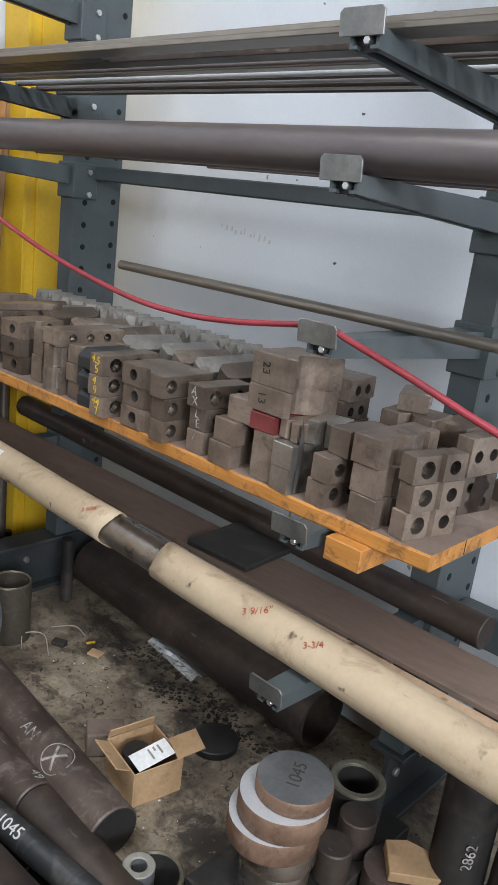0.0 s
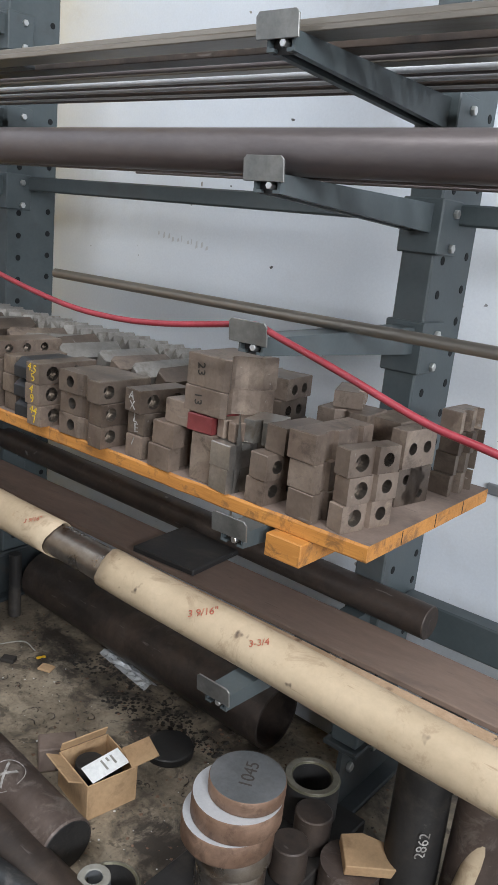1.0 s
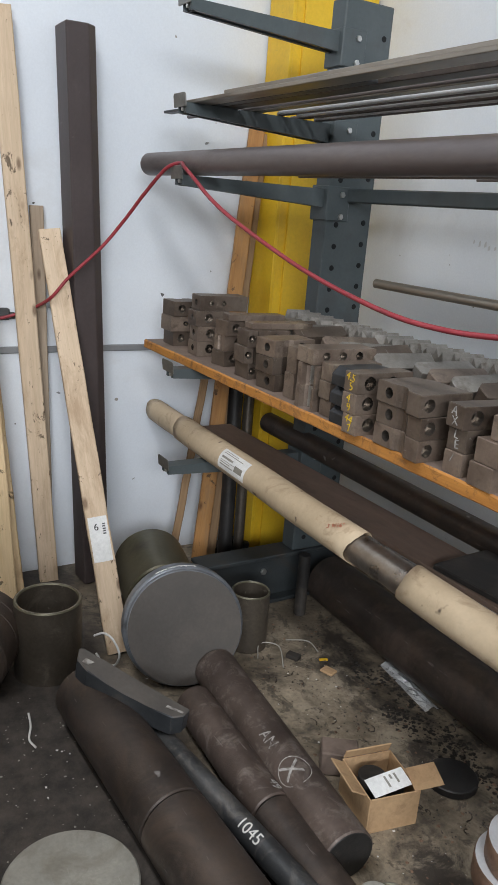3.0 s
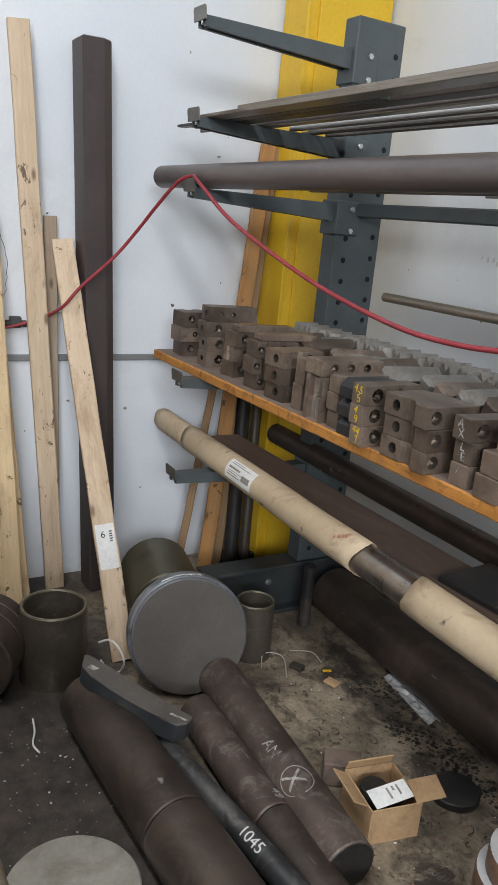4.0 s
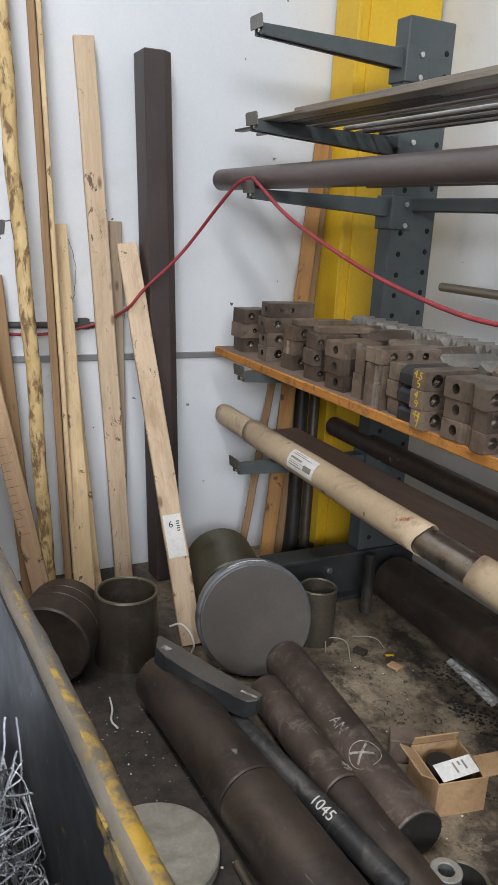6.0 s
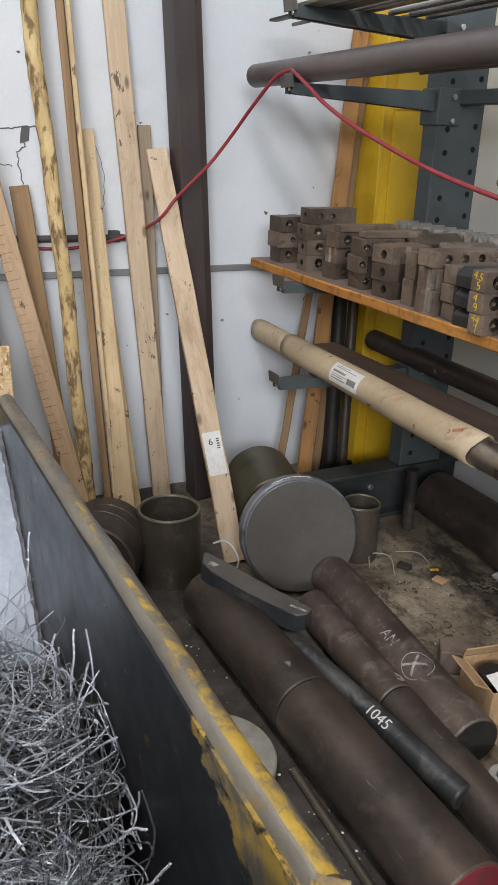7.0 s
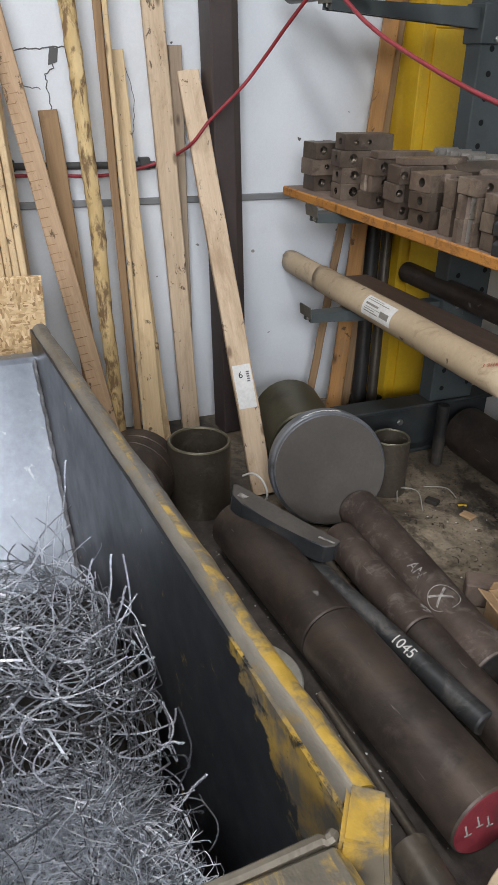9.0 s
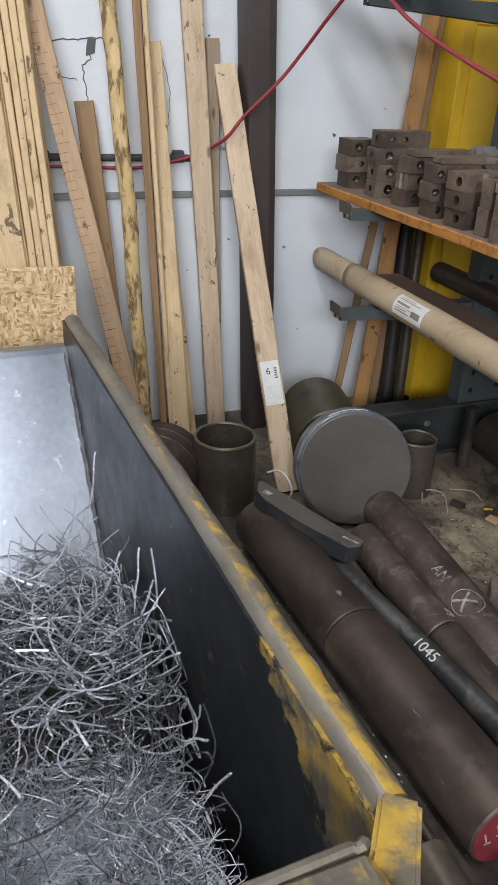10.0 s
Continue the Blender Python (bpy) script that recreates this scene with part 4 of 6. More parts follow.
# flat stock lying behind the wrapped shaft
ZL = 0.588
bm = bmesh.new()
box(bm, (-2.30, 1.300, ZL), (1.1, 1.455, ZL + 0.014), 0.002)
solid("wide_flat_bar", bm, M_DUSTY, "wide red-brown flat steel bar on the low rack arms", "steel bar")
flat_bar("wood_batten", -0.95, 1.0, 1.215, 1.25, ZL, ZL + 0.032, M_PINE_R, "narrow tan wooden batten beside the wrapped shaft", "batten")
bar_thing("round_bar", (-2.2, 1.57, ZL + 0.0395), (-0.255, 1.47 + 0.045, ZL + 0.0395), 0.0388, M_HOT, "dark brown round steel bar at the back of the low arms", "round bar")
bm = bmesh.new()
box(bm, (-0.10, -0.10, 0), (0.10, 0.10, 0.016), 0.003)
solid("black_plate", bm, M_DARK, "square black steel plate lying on flat bars", "steel plate", m=pose(-0.885, 1.405, ZL + 0.0145, 0, 0, 4))

# big pipe on the floor under the rack
bar_thing("floor_pipe", (-1.84, 1.672, 0.0945), (-0.70, 1.632, 0.0945), 0.0935, M_HOT, "large dark steel pipe lying on the floor under the rack", "pipe", wall=0.008, seg=40)
bm = bmesh.new()
rod(bm, (-1.80, 1.52, 0.0), (-1.80, 1.52, 0.24), 0.022, 18)
solid("pipe_stub", bm, M_DARK, "short dark steel pipe stub standing on the floor", "pipe")


# ------------------------------------------------------------------ shelf plank
def plank_shelf():
    t = thing("plank_shelf", "orange-stained wooden plank shelf with a dusty top on rack arms", "shelf")
    x0, x1, y0, y1, z0, z1 = -2.312, -0.205, 1.08, 1.572, 0.915, 0.9445
    bm = bmesh.new()
    rng = random.Random(3)
    n = 40
    top = []
    for i in range(n + 1):
        x = x0 + (x1 - x0) * i / n
        dy = rng.uniform(-0.0018, 0.0018)
        dz = rng.uniform(-0.001, 0.001)
        top.append((x, y0 + dy, dz))
    rows = []
    for x, yf, dz in top:
        rows.append([bm.verts.new(p) for p in ((x, yf + 0.002, z0), (x, yf, z0 + 0.003 + dz), (x, yf, z1 - 0.004 + dz), (x, yf + 0.004, z1), (x, y1, z1), (x, y1, z0))])
    for a, b in zip(rows, rows[1:]):
        for k in range(6):
            f = bm.faces.new((a[k], a[(k + 1) % 6], b[(k + 1) % 6], b[k]))
            f.material_index = 1 if k == 3 else 0
    bm.faces.new(rows[0][::-1])
    bm.faces.new(rows[-1])
    part("board", bm, [M_SHELF, M_SHELF_TOP], t)
    for x in (-0.36,):
        bm = bmesh.new()
        box(bm, (x - 0.032, 1.055, 0.872), (x + 0.045, 1.56, 0.9148), 0.002)
        part("cleat", bm, M_SHELF, t, "orange wooden cleat under the shelf")
    # plank joints at the end grain
    for y in (1.2, 1.33, 1.45):
        bm = bmesh.new()
        box(bm, (x1 - 0.001, y - 0.001, z0 + 0.002), (x1 + 0.0008, y + 0.001, z1 - 0.001))
        part("board_joint", bm, M_SCRAP, t)


plank_shelf()

# ------------------------------------------------------------------ chuck jaws on the shelf
ZS = 0.9445


def jaw_mesh(poly, h, holes, depth=0.012, bright=()):
    """Extruded footprint with chamfered rims; holes: edge number -> [(along, up, radius)]."""
    bm = bmesh.new()
    n = len(poly)
    cx = sum(p[0] for p in poly) / n
    cy = sum(p[1] for p in poly) / n
    c = 0.0016

    def ring(z, s):
        return [bm.verts.new((cx + (x - cx) * s, cy + (y - cy) * s, z)) for x, y in poly]
    sm = 0.975
    a0, a1, b1, b0 = ring(0, sm), ring(c, 1), ring(h - c, 1), ring(h, sm)
    bm.faces.new(a0[::-1])
    bm.faces.new(b0)
    for i in range(n):
        j = (i + 1) % n
        bm.faces.new((a0[i], a0[j], a1[j], a1[i]))
        bm.faces.new((b1[i], b1[j], b0[j], b0[i]))
        if i in holes:
            p, q = Vector((*poly[i], c)), Vector((*poly[j], c))
            w = (q - p).length
            holed_quad(bm, p, (q - p) / w, (0, 0, 1), w, h - 2 * c, holes[i], depth, 0, 1)
        else:
            f = bm.faces.new((a1[i], a1[j], b1[j], b1[i]))
            f.material_index = 1 if i in bright else 0
    bmesh.ops.remove_doubles(bm, verts=bm.verts, dist=2e-5)
    return bm


JAW_LABEL = "dusty machined steel lathe chuck jaw stacked on the plank shelf"


def jaw(poly, h, x, y, z, yaw, holes={}, mats=None, label=JAW_LABEL, tilt=0.0, marks=(), bright=()):
    bm = jaw_mesh(poly, h, holes, 0.020, bright)
    mats = mats or [M_JAW, M_BORE]
    ob = solid("chuck_jaw", bm, mats, label, "chuck jaw", "jaws on the shelf", m=pose(x, y, z, tilt, 0, yaw))
    for txt, size, mat, place in marks:
        lettering("painted_mark", txt, size, mat, ob, place)
    return ob


def rect(w, d):
    return [(0, 0), (w, 0), (w, d), (0, d)]


def notched(w, d, a=0.3, k=0.012):
    """Front steps back across the middle."""
    return [(0, 0), (w * a, 0), (w * (a + 0.16), k), (w * 0.66, k), (w * 0.80, -0.012), (w, -0.012), (w, d), (w * 0.25, d), (0, d * 0.8)]


def deep_notch(w, d):
    """A hollow sweep between a flat shoulder and a proud nose."""
    return [(0, 0), (w * 0.40, 0), (w * 0.44, 0.003), (w * 0.50, 0.006), (w * 0.58, 0.004), (w * 0.66, -0.004), (w * 0.73, -0.013), (w, -0.016), (w, d), (w * 0.25, d), (0, d * 0.8)]


def vee(w, d):
    return [(0, 0), (w * 0.35, 0), (w * 0.5, 0.02), (w * 0.65, 0), (w, 0), (w, d), (0, d)]


def serrated(w, d, n=4):
    pts = [(0, 0), (w, 0)]
    for i in range(n):
        pts += [(w, d * (i + 0.25) / n), (w - 0.012, d * (i + 0.35) / n), (w - 0.012, d * (i + 0.85) / n), (w, d * (i + 0.95) / n)]
    return pts + [(w, d), (0, d)]


def serrated_left(w, d):
    """Two square teeth on the left flank."""
    return [(0, 0), (w, 0), (w, d), (0, d), (0, d * 0.72), (0.012, d * 0.68), (0.012, d * 0.40), (0, d * 0.36)]


def notched_right(w, d):
    """The right flank steps back round a rounded slot."""
    return [(0, 0), (w, 0), (w, d * 0.22), (w - 0.010, d * 0.28), (w - 0.010, d * 0.40), (w, d * 0.46), (w, d), (0, d)]


def toothed(w, d):
    """Square teeth cut into the right flank."""
    return [(0, 0), (w, 0), (w, d * 0.18), (w - 0.008, d * 0.20), (w - 0.008, d * 0.36), (w, d * 0.38), (w, d * 0.60), (w - 0.008, d * 0.62), (w - 0.008, d * 0.80), (w, d * 0.82), (w, d), (0, d)]


def cup_front(w, d, r):
    pts = [(0, 0)]
    c = w * 0.55
    for i in range(9):
        g = pi - pi * i / 8
        pts.append((c + r * cos(g), r * 1.25 * sin(g) + (0.0025 if i % 2 else 0.0)))
    return pts + [(w, 0), (w, d), (0, d)]


FRONT = axes((0, 0, 0), (1, 0, 0), (0, 0, 1))     # a sheet on the front face, y up


def on_front(x, z, turn=0):
    return Matrix.Translation((x, -0.0002, z)) @ Matrix(((1, 0, 0, 0), (0, 0, -1, 0), (0, 1, 0, 0), (0, 0, 0, 1))) @ Matrix.Rotation(radians(turn), 4, 'Z')


rj = random.Random(8)
H = 0.0465


def stack(n, h, x, y, yaw, maker, jitter=0.006, **kw):
    for k in range(n):
        poly, holes = maker(k)
        jaw(poly, h, x + rj.uniform(-jitter, jitter), y + rj.uniform(-jitter, jitter), ZS + k * (h + 0.0004), yaw + rj.uniform(-1, 1) * (1.5 + 350 * jitter), holes,
            **{a: (b(k) if callable(b) else b) for a, b in kw.items()})


# far end of the shelf
stack(3, 0.052, -2.245, 1.118, 2, lambda k: (serrated_left(0.085, 0.105), {1: [(0.03, 0.026, 0.014), (0.074, 0.026, 0.012)]} if k != 1 else {1: [(0.055, 0.026, 0.009)]}), jitter=0.009)
stack(4, 0.0495, -2.045, 1.125, -2, lambda k: (rect(0.07, 0.12 + 0.05 * (k == 3)), {0: [(0.035, 0.024, 0.010)], 1: [(0.045, 0.024, 0.015)] if k < 3 else [(0.04, 0.024, 0.008), (0.085, 0.024, 0.008)]}), jitter=0.006)
stack(3, 0.048, -1.865, 1.128, 3, lambda k: (vee(0.062, 0.13) if k == 1 else rect(0.065, 0.14), {1: [(0.035, 0.023, 0.0145), (0.092, 0.023, 0.0145)]} if k != 1 else {4: [(0.05, 0.023, 0.015)]}), jitter=0.009)
jaw(rect(0.05, 0.19), 0.020, -1.845, 1.14, ZS + 0.1456, -6)
stack(3, 0.048, -1.705, 1.112, -3, lambda k: (notched_right(0.075, 0.135), {1: [(0.014, 0.023, 0.0105)], 5: [(0.026, 0.023, 0.0145)]}), jitter=0.008)
jaw(rect(0.05, 0.2), 0.018, -1.69, 1.13, ZS + 0.1456, -5)
stack(3, 0.047, -1.565, 1.10, 3, lambda k: (notched_right(0.085, 0.14), {0: [(0.05, 0.023, 0.012)], 5: [(0.028, 0.023, 0.015)]}), jitter=0.008)
stack(2, 0.070, -1.428, 1.11, -2, lambda k: (rect(0.048, 0.18), {}), jitter=0.003)
# concave bright jaws
stack(2, 0.058, -1.335, 1.09, 0, lambda k: (cup_front(0.078, 0.13, 0.026), {}), jitter=0.004, mats=lambda k: [M_JAW, M_JAW_BR], bright=(3, 4, 5, 6),
      label=lambda k: "bright bored steel chuck jaw with a concave face")
jaw(rect(0.075, 0.19), 0.040, -1.345, 1.088, ZS + 0.1175, -3, {1: [(0.04, 0.02, 0.011), (0.09, 0.02, 0.011), (0.14, 0.02, 0.011)]})
stack(3, 0.044, -1.243, 1.096, 1, lambda k: (rect(0.046, 0.15), {1: [(0.04, 0.02, 0.012), (0.10, 0.02, 0.012)]}), jitter=0.004)
# black oxide jaws with sloped noses
for k in range(3):
    bm = bmesh.new()
    prism(bm, [(0, 0), (0.13, 0), (0.13, 0.044), (0.02, 0.044), (0.0, 0.026)], 0, 0.062, 0.0012, m=Matrix(((0, 0, 1, 0), (1, 0, 0, 0), (0, 1, 0, 0), (0, 0, 0, 1))))
    solid("chuck_jaw", bm, M_JAW_DK, "black oxide steel chuck jaw with a sloped nose", "chuck jaw", "jaws on the shelf", m=pose(-1.182 + rj.uniform(-.004, .004), 1.082, ZS + k * 0.0462, 0, 0, rj.uniform(-3, 3)))
YEL = (("4.5", "5"), ("4", "9"), ("44", "7"))
stack(3, 0.0475, -1.102, 1.062, 0, lambda k: (rect(0.048, 0.16), {1: [(0.036, 0.0225, 0.0165), (0.1, 0.0225, 0.0145)]}), jitter=0.005,
      label="steel chuck jaw with yellow painted numbers on its end",
      marks=lambda k: ((YEL[2 - k][0], 0.026, M_YINK, on_front(0.022, 0.035, -10)), (YEL[2 - k][1], 0.026, M_YINK, on_front(0.026, 0.014, 12))))
# wide jaws with two counterbores and a hollow front
stack(3, 0.0478, -1.003, 1.078, 1, lambda k: (deep_notch(0.158, 0.125), {0: [(0.040, 0.0235, 0.0125)], 7: [(0.026, 0.0235, 0.0145)]}), jitter=0.004,
      label="wide steel chuck jaw with two counterbored bolt holes")
AX = (("A", "X"), ("L", "E"), ("/", ""))
stack(3, 0.0475, -0.798, 1.090, -4, lambda k: (rect(0.05, 0.13), {1: [(0.034, 0.022, 0.0155), (0.095, 0.022, 0.014)]}), jitter=0.005,
      label="steel chuck jaw with white painted letters on its end",
      marks=lambda k: tuple((c, 0.026, M_WORN, on_front(0.022 + 0.004 * i, 0.034 - 0.020 * i, -8 + 14 * i)) for i, c in enumerate(AX[2 - k]) if c))
for k, (x, w, dy) in enumerate(((-0.722, 0.062, 0.0), (-0.716, 0.062, 0.004), (-0.692, 0.064, 0.012))):
    jaw([(0, 0), (w, 0), (w, 0.03), (w - 0.014, 0.034), (w - 0.014, 0.07), (w, 0.074), (w, 0.13), (0, 0.13)], 0.048, x, 1.080 + dy, ZS + k * 0.0484, (-3, -5, -2)[k])
# tall stack with a red jaw in it
stack(1, 0.0955, -0.617, 1.092, -2, lambda k: (rect(0.055, 0.13), {}), jitter=0.0)
jaw(rect(0.060, 0.11), 0.034, -0.628, 1.088, ZS + 0.0959, 2, {}, [M_JAW_RED, M_JAW_DK], "red painted steel chuck jaw in the middle of a stack")
jaw(vee(0.05, 0.09), 0.036, -0.562, 1.10, ZS + 0.0959, -10, {4: [(0.04, 0.018, 0.011)]})
for k, (h, txt) in enumerate(((0.05, "13"), (0.062, "23"))):
    w, d = 0.10, 0.125
    pts = [(0, 0), (0.092, 0), (0.103, 0.006)] + [(0.103 - 0.030 * sin(pi * i / 7), 0.012 + 0.072 * i / 7) for i in range(1, 8)] + [(0.112, 0.09), (0.118, d), (0, d)]
    jaw(pts, h, -0.642 + 0.003 * k, 1.090, ZS + 0.1324 + k * 0.0504, -1, {}, None, "large steel chuck jaw with a hollow flank and a stamped number",
        marks=((txt, 0.026, M_SCRAP, on_front(0.035, h * 0.55, -85)),))
stack(2, 0.047, -0.556, 1.078, -6, lambda k: (toothed(0.05, 0.09), {1: [(0.034, 0.023, 0.011)]}), jitter=0.004, mats=[M_JAW_BR, M_JAW_DK], label="bright worn steel chuck jaw with bolt holes")
jaw(vee(0.06, 0.08), 0.044, -0.512, 1.115, ZS + 0.0959, 14, {}, [M_JAW_BR, M_JAW_DK], "bright worn steel chuck jaw resting askew on a stack")
stack(2, 0.0485, -0.466, 1.080, -6, lambda k: (rect(0.042, 0.10), {1: [(0.028, 0.023, 0.0125), (0.075, 0.023, 0.010)]}), jitter=0.004)
jaw(rect(0.048, 0.11), 0.050, -0.450, 1.105, ZS + 0.0977, -8, {1: [(0.030, 0.023, 0.012), (0.076, 0.023, 0.011)]})
stack(3, 0.052, -0.383, 1.088, -4, lambda k: (toothed(0.058, 0.11 + 0.06 * (k == 2)), {}), jitter=0.005)
stack(3, 0.0485, -0.297, 1.100, -14, lambda k: ([(0, 0), (0.034, 0), (0.034, 0.052), (0.026, 0.056), (0.026, 0.064), (0.034, 0.068), (0.034, 0.118), (0, 0.118)], {1: [(0.030, 0.023, 0.0155)], 5: [(0.024, 0.023, 0.0125)]}), jitter=0.004,
      label="squat steel chuck jaw with large counterbored holes")
stack(2, 0.074, -0.305, 1.295, -10, lambda k: (rect(0.034, 0.095), {1: [(0.026, 0.05, 0.0105), (0.070, 0.05, 0.0105), (0.026, 0.018, 0.009), (0.070, 0.018, 0.009)] if k == 0 else [(0.026, 0.036, 0.012), (0.070, 0.036, 0.012)]}), jitter=0.003)
stack(4, 0.043, -0.275, 1.445, -6, lambda k: (serrated(0.045, 0.09, 2), {}), jitter=0.007)
stack(3, 0.048, -0.50, 1.33, 8, lambda k: (vee(0.11, 0.1) if k == 2 else rect(0.1, 0.1), {}), jitter=0.008)
jaw(serrated(0.06, 0.1, 3), 0.035, -0.47, 1.345, ZS + 0.1455, 25)
stack(3, 0.046, -0.405, 1.37, -2, lambda k: (rect(0.075, 0.11), {1: [(0.04, 0.02, 0.01)]}), jitter=0.006)
stack(4, 0.046, -0.655, 1.30, 2, lambda k: (rect(0.09, 0.1), {1: [(0.03, 0.02, 0.011), (0.07, 0.02, 0.011)]}), jitter=0.006)
# rows behind: long jaws side by side, the top ones rolled over on their flanks
for i in range(17):
    x = -1.95 + i * 0.0735
    n = 3 if i % 5 else 2
    for k in range(n):
        top = k == n - 1
        w = 0.058
        poly = [(0, 0.012), (0.012, 0), (w - 0.008, 0), (w, 0.02), (w, 0.15), (w - 0.012, 0.165), (0, 0.165)]
        m = pose(x + rj.uniform(-.006, .006), 1.268 + rj.uniform(-.012, .012), ZS + k * 0.0455 + (0.012 if top else 0), rj.uniform(-2, 4) if top else 0, 0, rj.uniform(-20, -9)) @ Matrix.Rotation(radians(rj.uniform(16, 32) if top else 0), 4, 'Y')
        if top:
            m = m @ Matrix.Translation((0, 0, 0.006))
        ob = solid("chuck_jaw", jaw_mesh(poly, 0.045, {}), [M_JAW_MID if top and i % 2 else M_JAW, M_JAW_DK], JAW_LABEL, "chuck jaw", "jaws on the shelf", m=m)
for i in range(19):
    x = -1.98 + i * 0.0665
    for k in range(3):
        bm = bmesh.new()
        w = 0.06
        top = k == 2
        prof = [(0, 0), (w, 0), (w, 0.030), (w * 0.80, 0.062), (w * 0.55, 0.040), (w * 0.28, 0.066), (0, 0.034)] if top else [(0, 0), (w, 0), (w, 0.047), (0, 0.047)]
        prism(bm, prof, 0, 0.085, 0.0015, m=Matrix(((1, 0, 0, 0), (0, 0, 1, 0), (0, 1, 0, 0), (0, 0, 0, 1))))
        solid("chuck_jaw", bm, M_JAW_MID if top else M_JAW, "steel chuck jaw with bright serrated teeth" if top else JAW_LABEL, "chuck jaw", "jaws on the shelf",
              m=pose(x + rj.uniform(-.004, .004), 1.458 + rj.uniform(-.006, .006), ZS + k * 0.0475, 0, 0, rj.uniform(-22, -8)))

# ------------------------------------------------------------------ red hose
HOSE = [(-2.478, -0.2, 0.985), (-2.478, 0.269, 0.978), (-2.478, 0.461, 0.973), (-2.468, 0.599, 0.996), (-2.458, 0.680, 1.020), (-2.405, 0.724, 1.052), (-2.326, 0.746, 1.092), (-2.300, 0.795, 1.160), (-2.253, 0.889, 1.265), (-2.20, 0.944, 1.355), (-2.1, 0.972, 1.445), (-2.0, 0.996, 1.520),
        (-1.955, 1.022, 1.538), (-1.90, 1.008, 1.526), (-1.82, 1.003, 1.493), (-1.70, 1.003, 1.436), (-1.541, 1.01, 1.377), (-1.24, 1.02, 1.291), (-0.97, 1.03, 1.240), (-0.80, 1.035, 1.230), (-0.657, 1.04, 1.239),
        (-0.50, 1.038, 1.262), (-0.437, 1.03, 1.270), (-0.38, 1.01, 1.262), (-0.24, 0.98, 1.235), (-0.087, 0.96, 1.198), (0.022, 0.95, 1.183), (0.25, 0.93, 1.15), (0.7, 0.9, 1.08)]
bm = bmesh.new()
sweep(bm, catmull(HOSE, 8), 0.0056, 12)
solid("air_hose", bm, M_HOSE, "red rubber air hose draped over the rack arms", "hose", smooth=True)


# ------------------------------------------------------------------ timber against the white wall
def board(name, y0, y1, xb, xt, zt, w, th, mat, label, category="board", group="boards leaning on the wall", face=0.0, curve=0.0):
    """A board whose foot is at (xb, y0) and head at (xt, y1, zt); y0 and y1 are its middle."""
    a, b = Vector((xb, y0, 0.0)), Vector((xt, y1, zt))
    z = (b - a).normalized()
    x = Vector((1, face, 0))
    x = (x - z * x.dot(z)).normalized()
    y = z.cross(x)
    m = Matrix((x, y, z)).transposed().to_4x4()
    m.translation = a
    n = (b - a).length
    bm = bmesh.new()
    rng = random.Random(int(abs(y0) * 1000) + int(w * 1e4))
    rows = 14
    prev = None
    c = 0.003
    for k in range(rows + 1):
        t = k / rows
        dx = curve * sin(pi * t)
        j = rng.uniform(-0.0012, 0.0012)
        pts = [(-th / 2, -w / 2 + c), (-th / 2 + c, -w / 2), (th / 2 - c, -w / 2), (th / 2, -w / 2 + c), (th / 2, w / 2 - c), (th / 2 - c, w / 2), (-th / 2 + c, w / 2), (-th / 2, w / 2 - c)]
        ring = [bm.verts.new((px + dx, py + j, n * t)) for px, py in pts]
        if prev:
            for i in range(8):
                bm.faces.new((prev[i], prev[(i + 1) % 8], ring[(i + 1) % 8], ring[i]))
        else:
            bm.faces.new(ring[::-1])
        prev = ring
    bm.faces.new(prev)
    ob = solid(name, bm, mat, label, category, group, m=m)
    return ob


LEAN_L = "sawn timber board leaning against the white wall"
bA = board("timber_board", 0.757, 0.619, -2.40, -2.465, 1.97, 0.069, 0.035, M_PINE_W, "long pale pine board with knots leaning against the white wall", face=-0.15)
board("timber_board", 0.765, 0.735, -2.44, -2.478, 1.38, 0.045, 0.02, M_PINE_G, "short weathered batten leaning against the white wall")
bC = board("timber_board", 0.818, 0.776, -1.82, -2.465, 1.30, 0.074, 0.034, M_PINE_W, "short pale stud with a paper tag leaning on the white wall", face=-0.2)
board("timber_board", 0.558, 0.524, -2.2, -2.463, 1.36, 0.062, 0.02, M_PINE, "pale yellow pine board leaning against the white wall", face=-0.2)
board("timber_board", 0.600, 0.560, -2.245, -2.475, 0.92, 0.055, 0.018, M_PINE, "short pale pine board leaning against the white wall", face=-0.3)
board("timber_board", 0.503, 0.437, -2.25, -2.47, 2.3, 0.026, 0.05, M_PINE_D, "tall narrow batten with a worn edge leaning on the wall", face=-0.3)
board("timber_board", 0.528, 0.458, -2.24, -2.455, 2.3, 0.016, 0.03, M_PINE, "tall thin pine strip leaning on the white wall", face=-0.3)
board("timber_board", 0.376, 0.300, -2.3, -2.47, 1.18, 0.062, 0.03, M_PINE_D, "short brown weathered board leaning on the white wall", face=-0.2)
bF = board("timber_board", 0.398, 0.122, -2.1, -2.42, 1.6, 0.062, 0.03, M_PINE_R, "pinkish pine board with ruled cut marks leaning on the wall", face=-0.2)
rng = random.Random(5)
for k in range(46):
    bm = bmesh.new()
    z = 0.35 + k * 0.028
    L = 0.028 if k % 3 else 0.042
    box(bm, (0.0148, -0.030, z), (0.0158, -0.030 + L, z + 0.0022))
    part("ruled_mark", bm, M_PINE_D, bF)
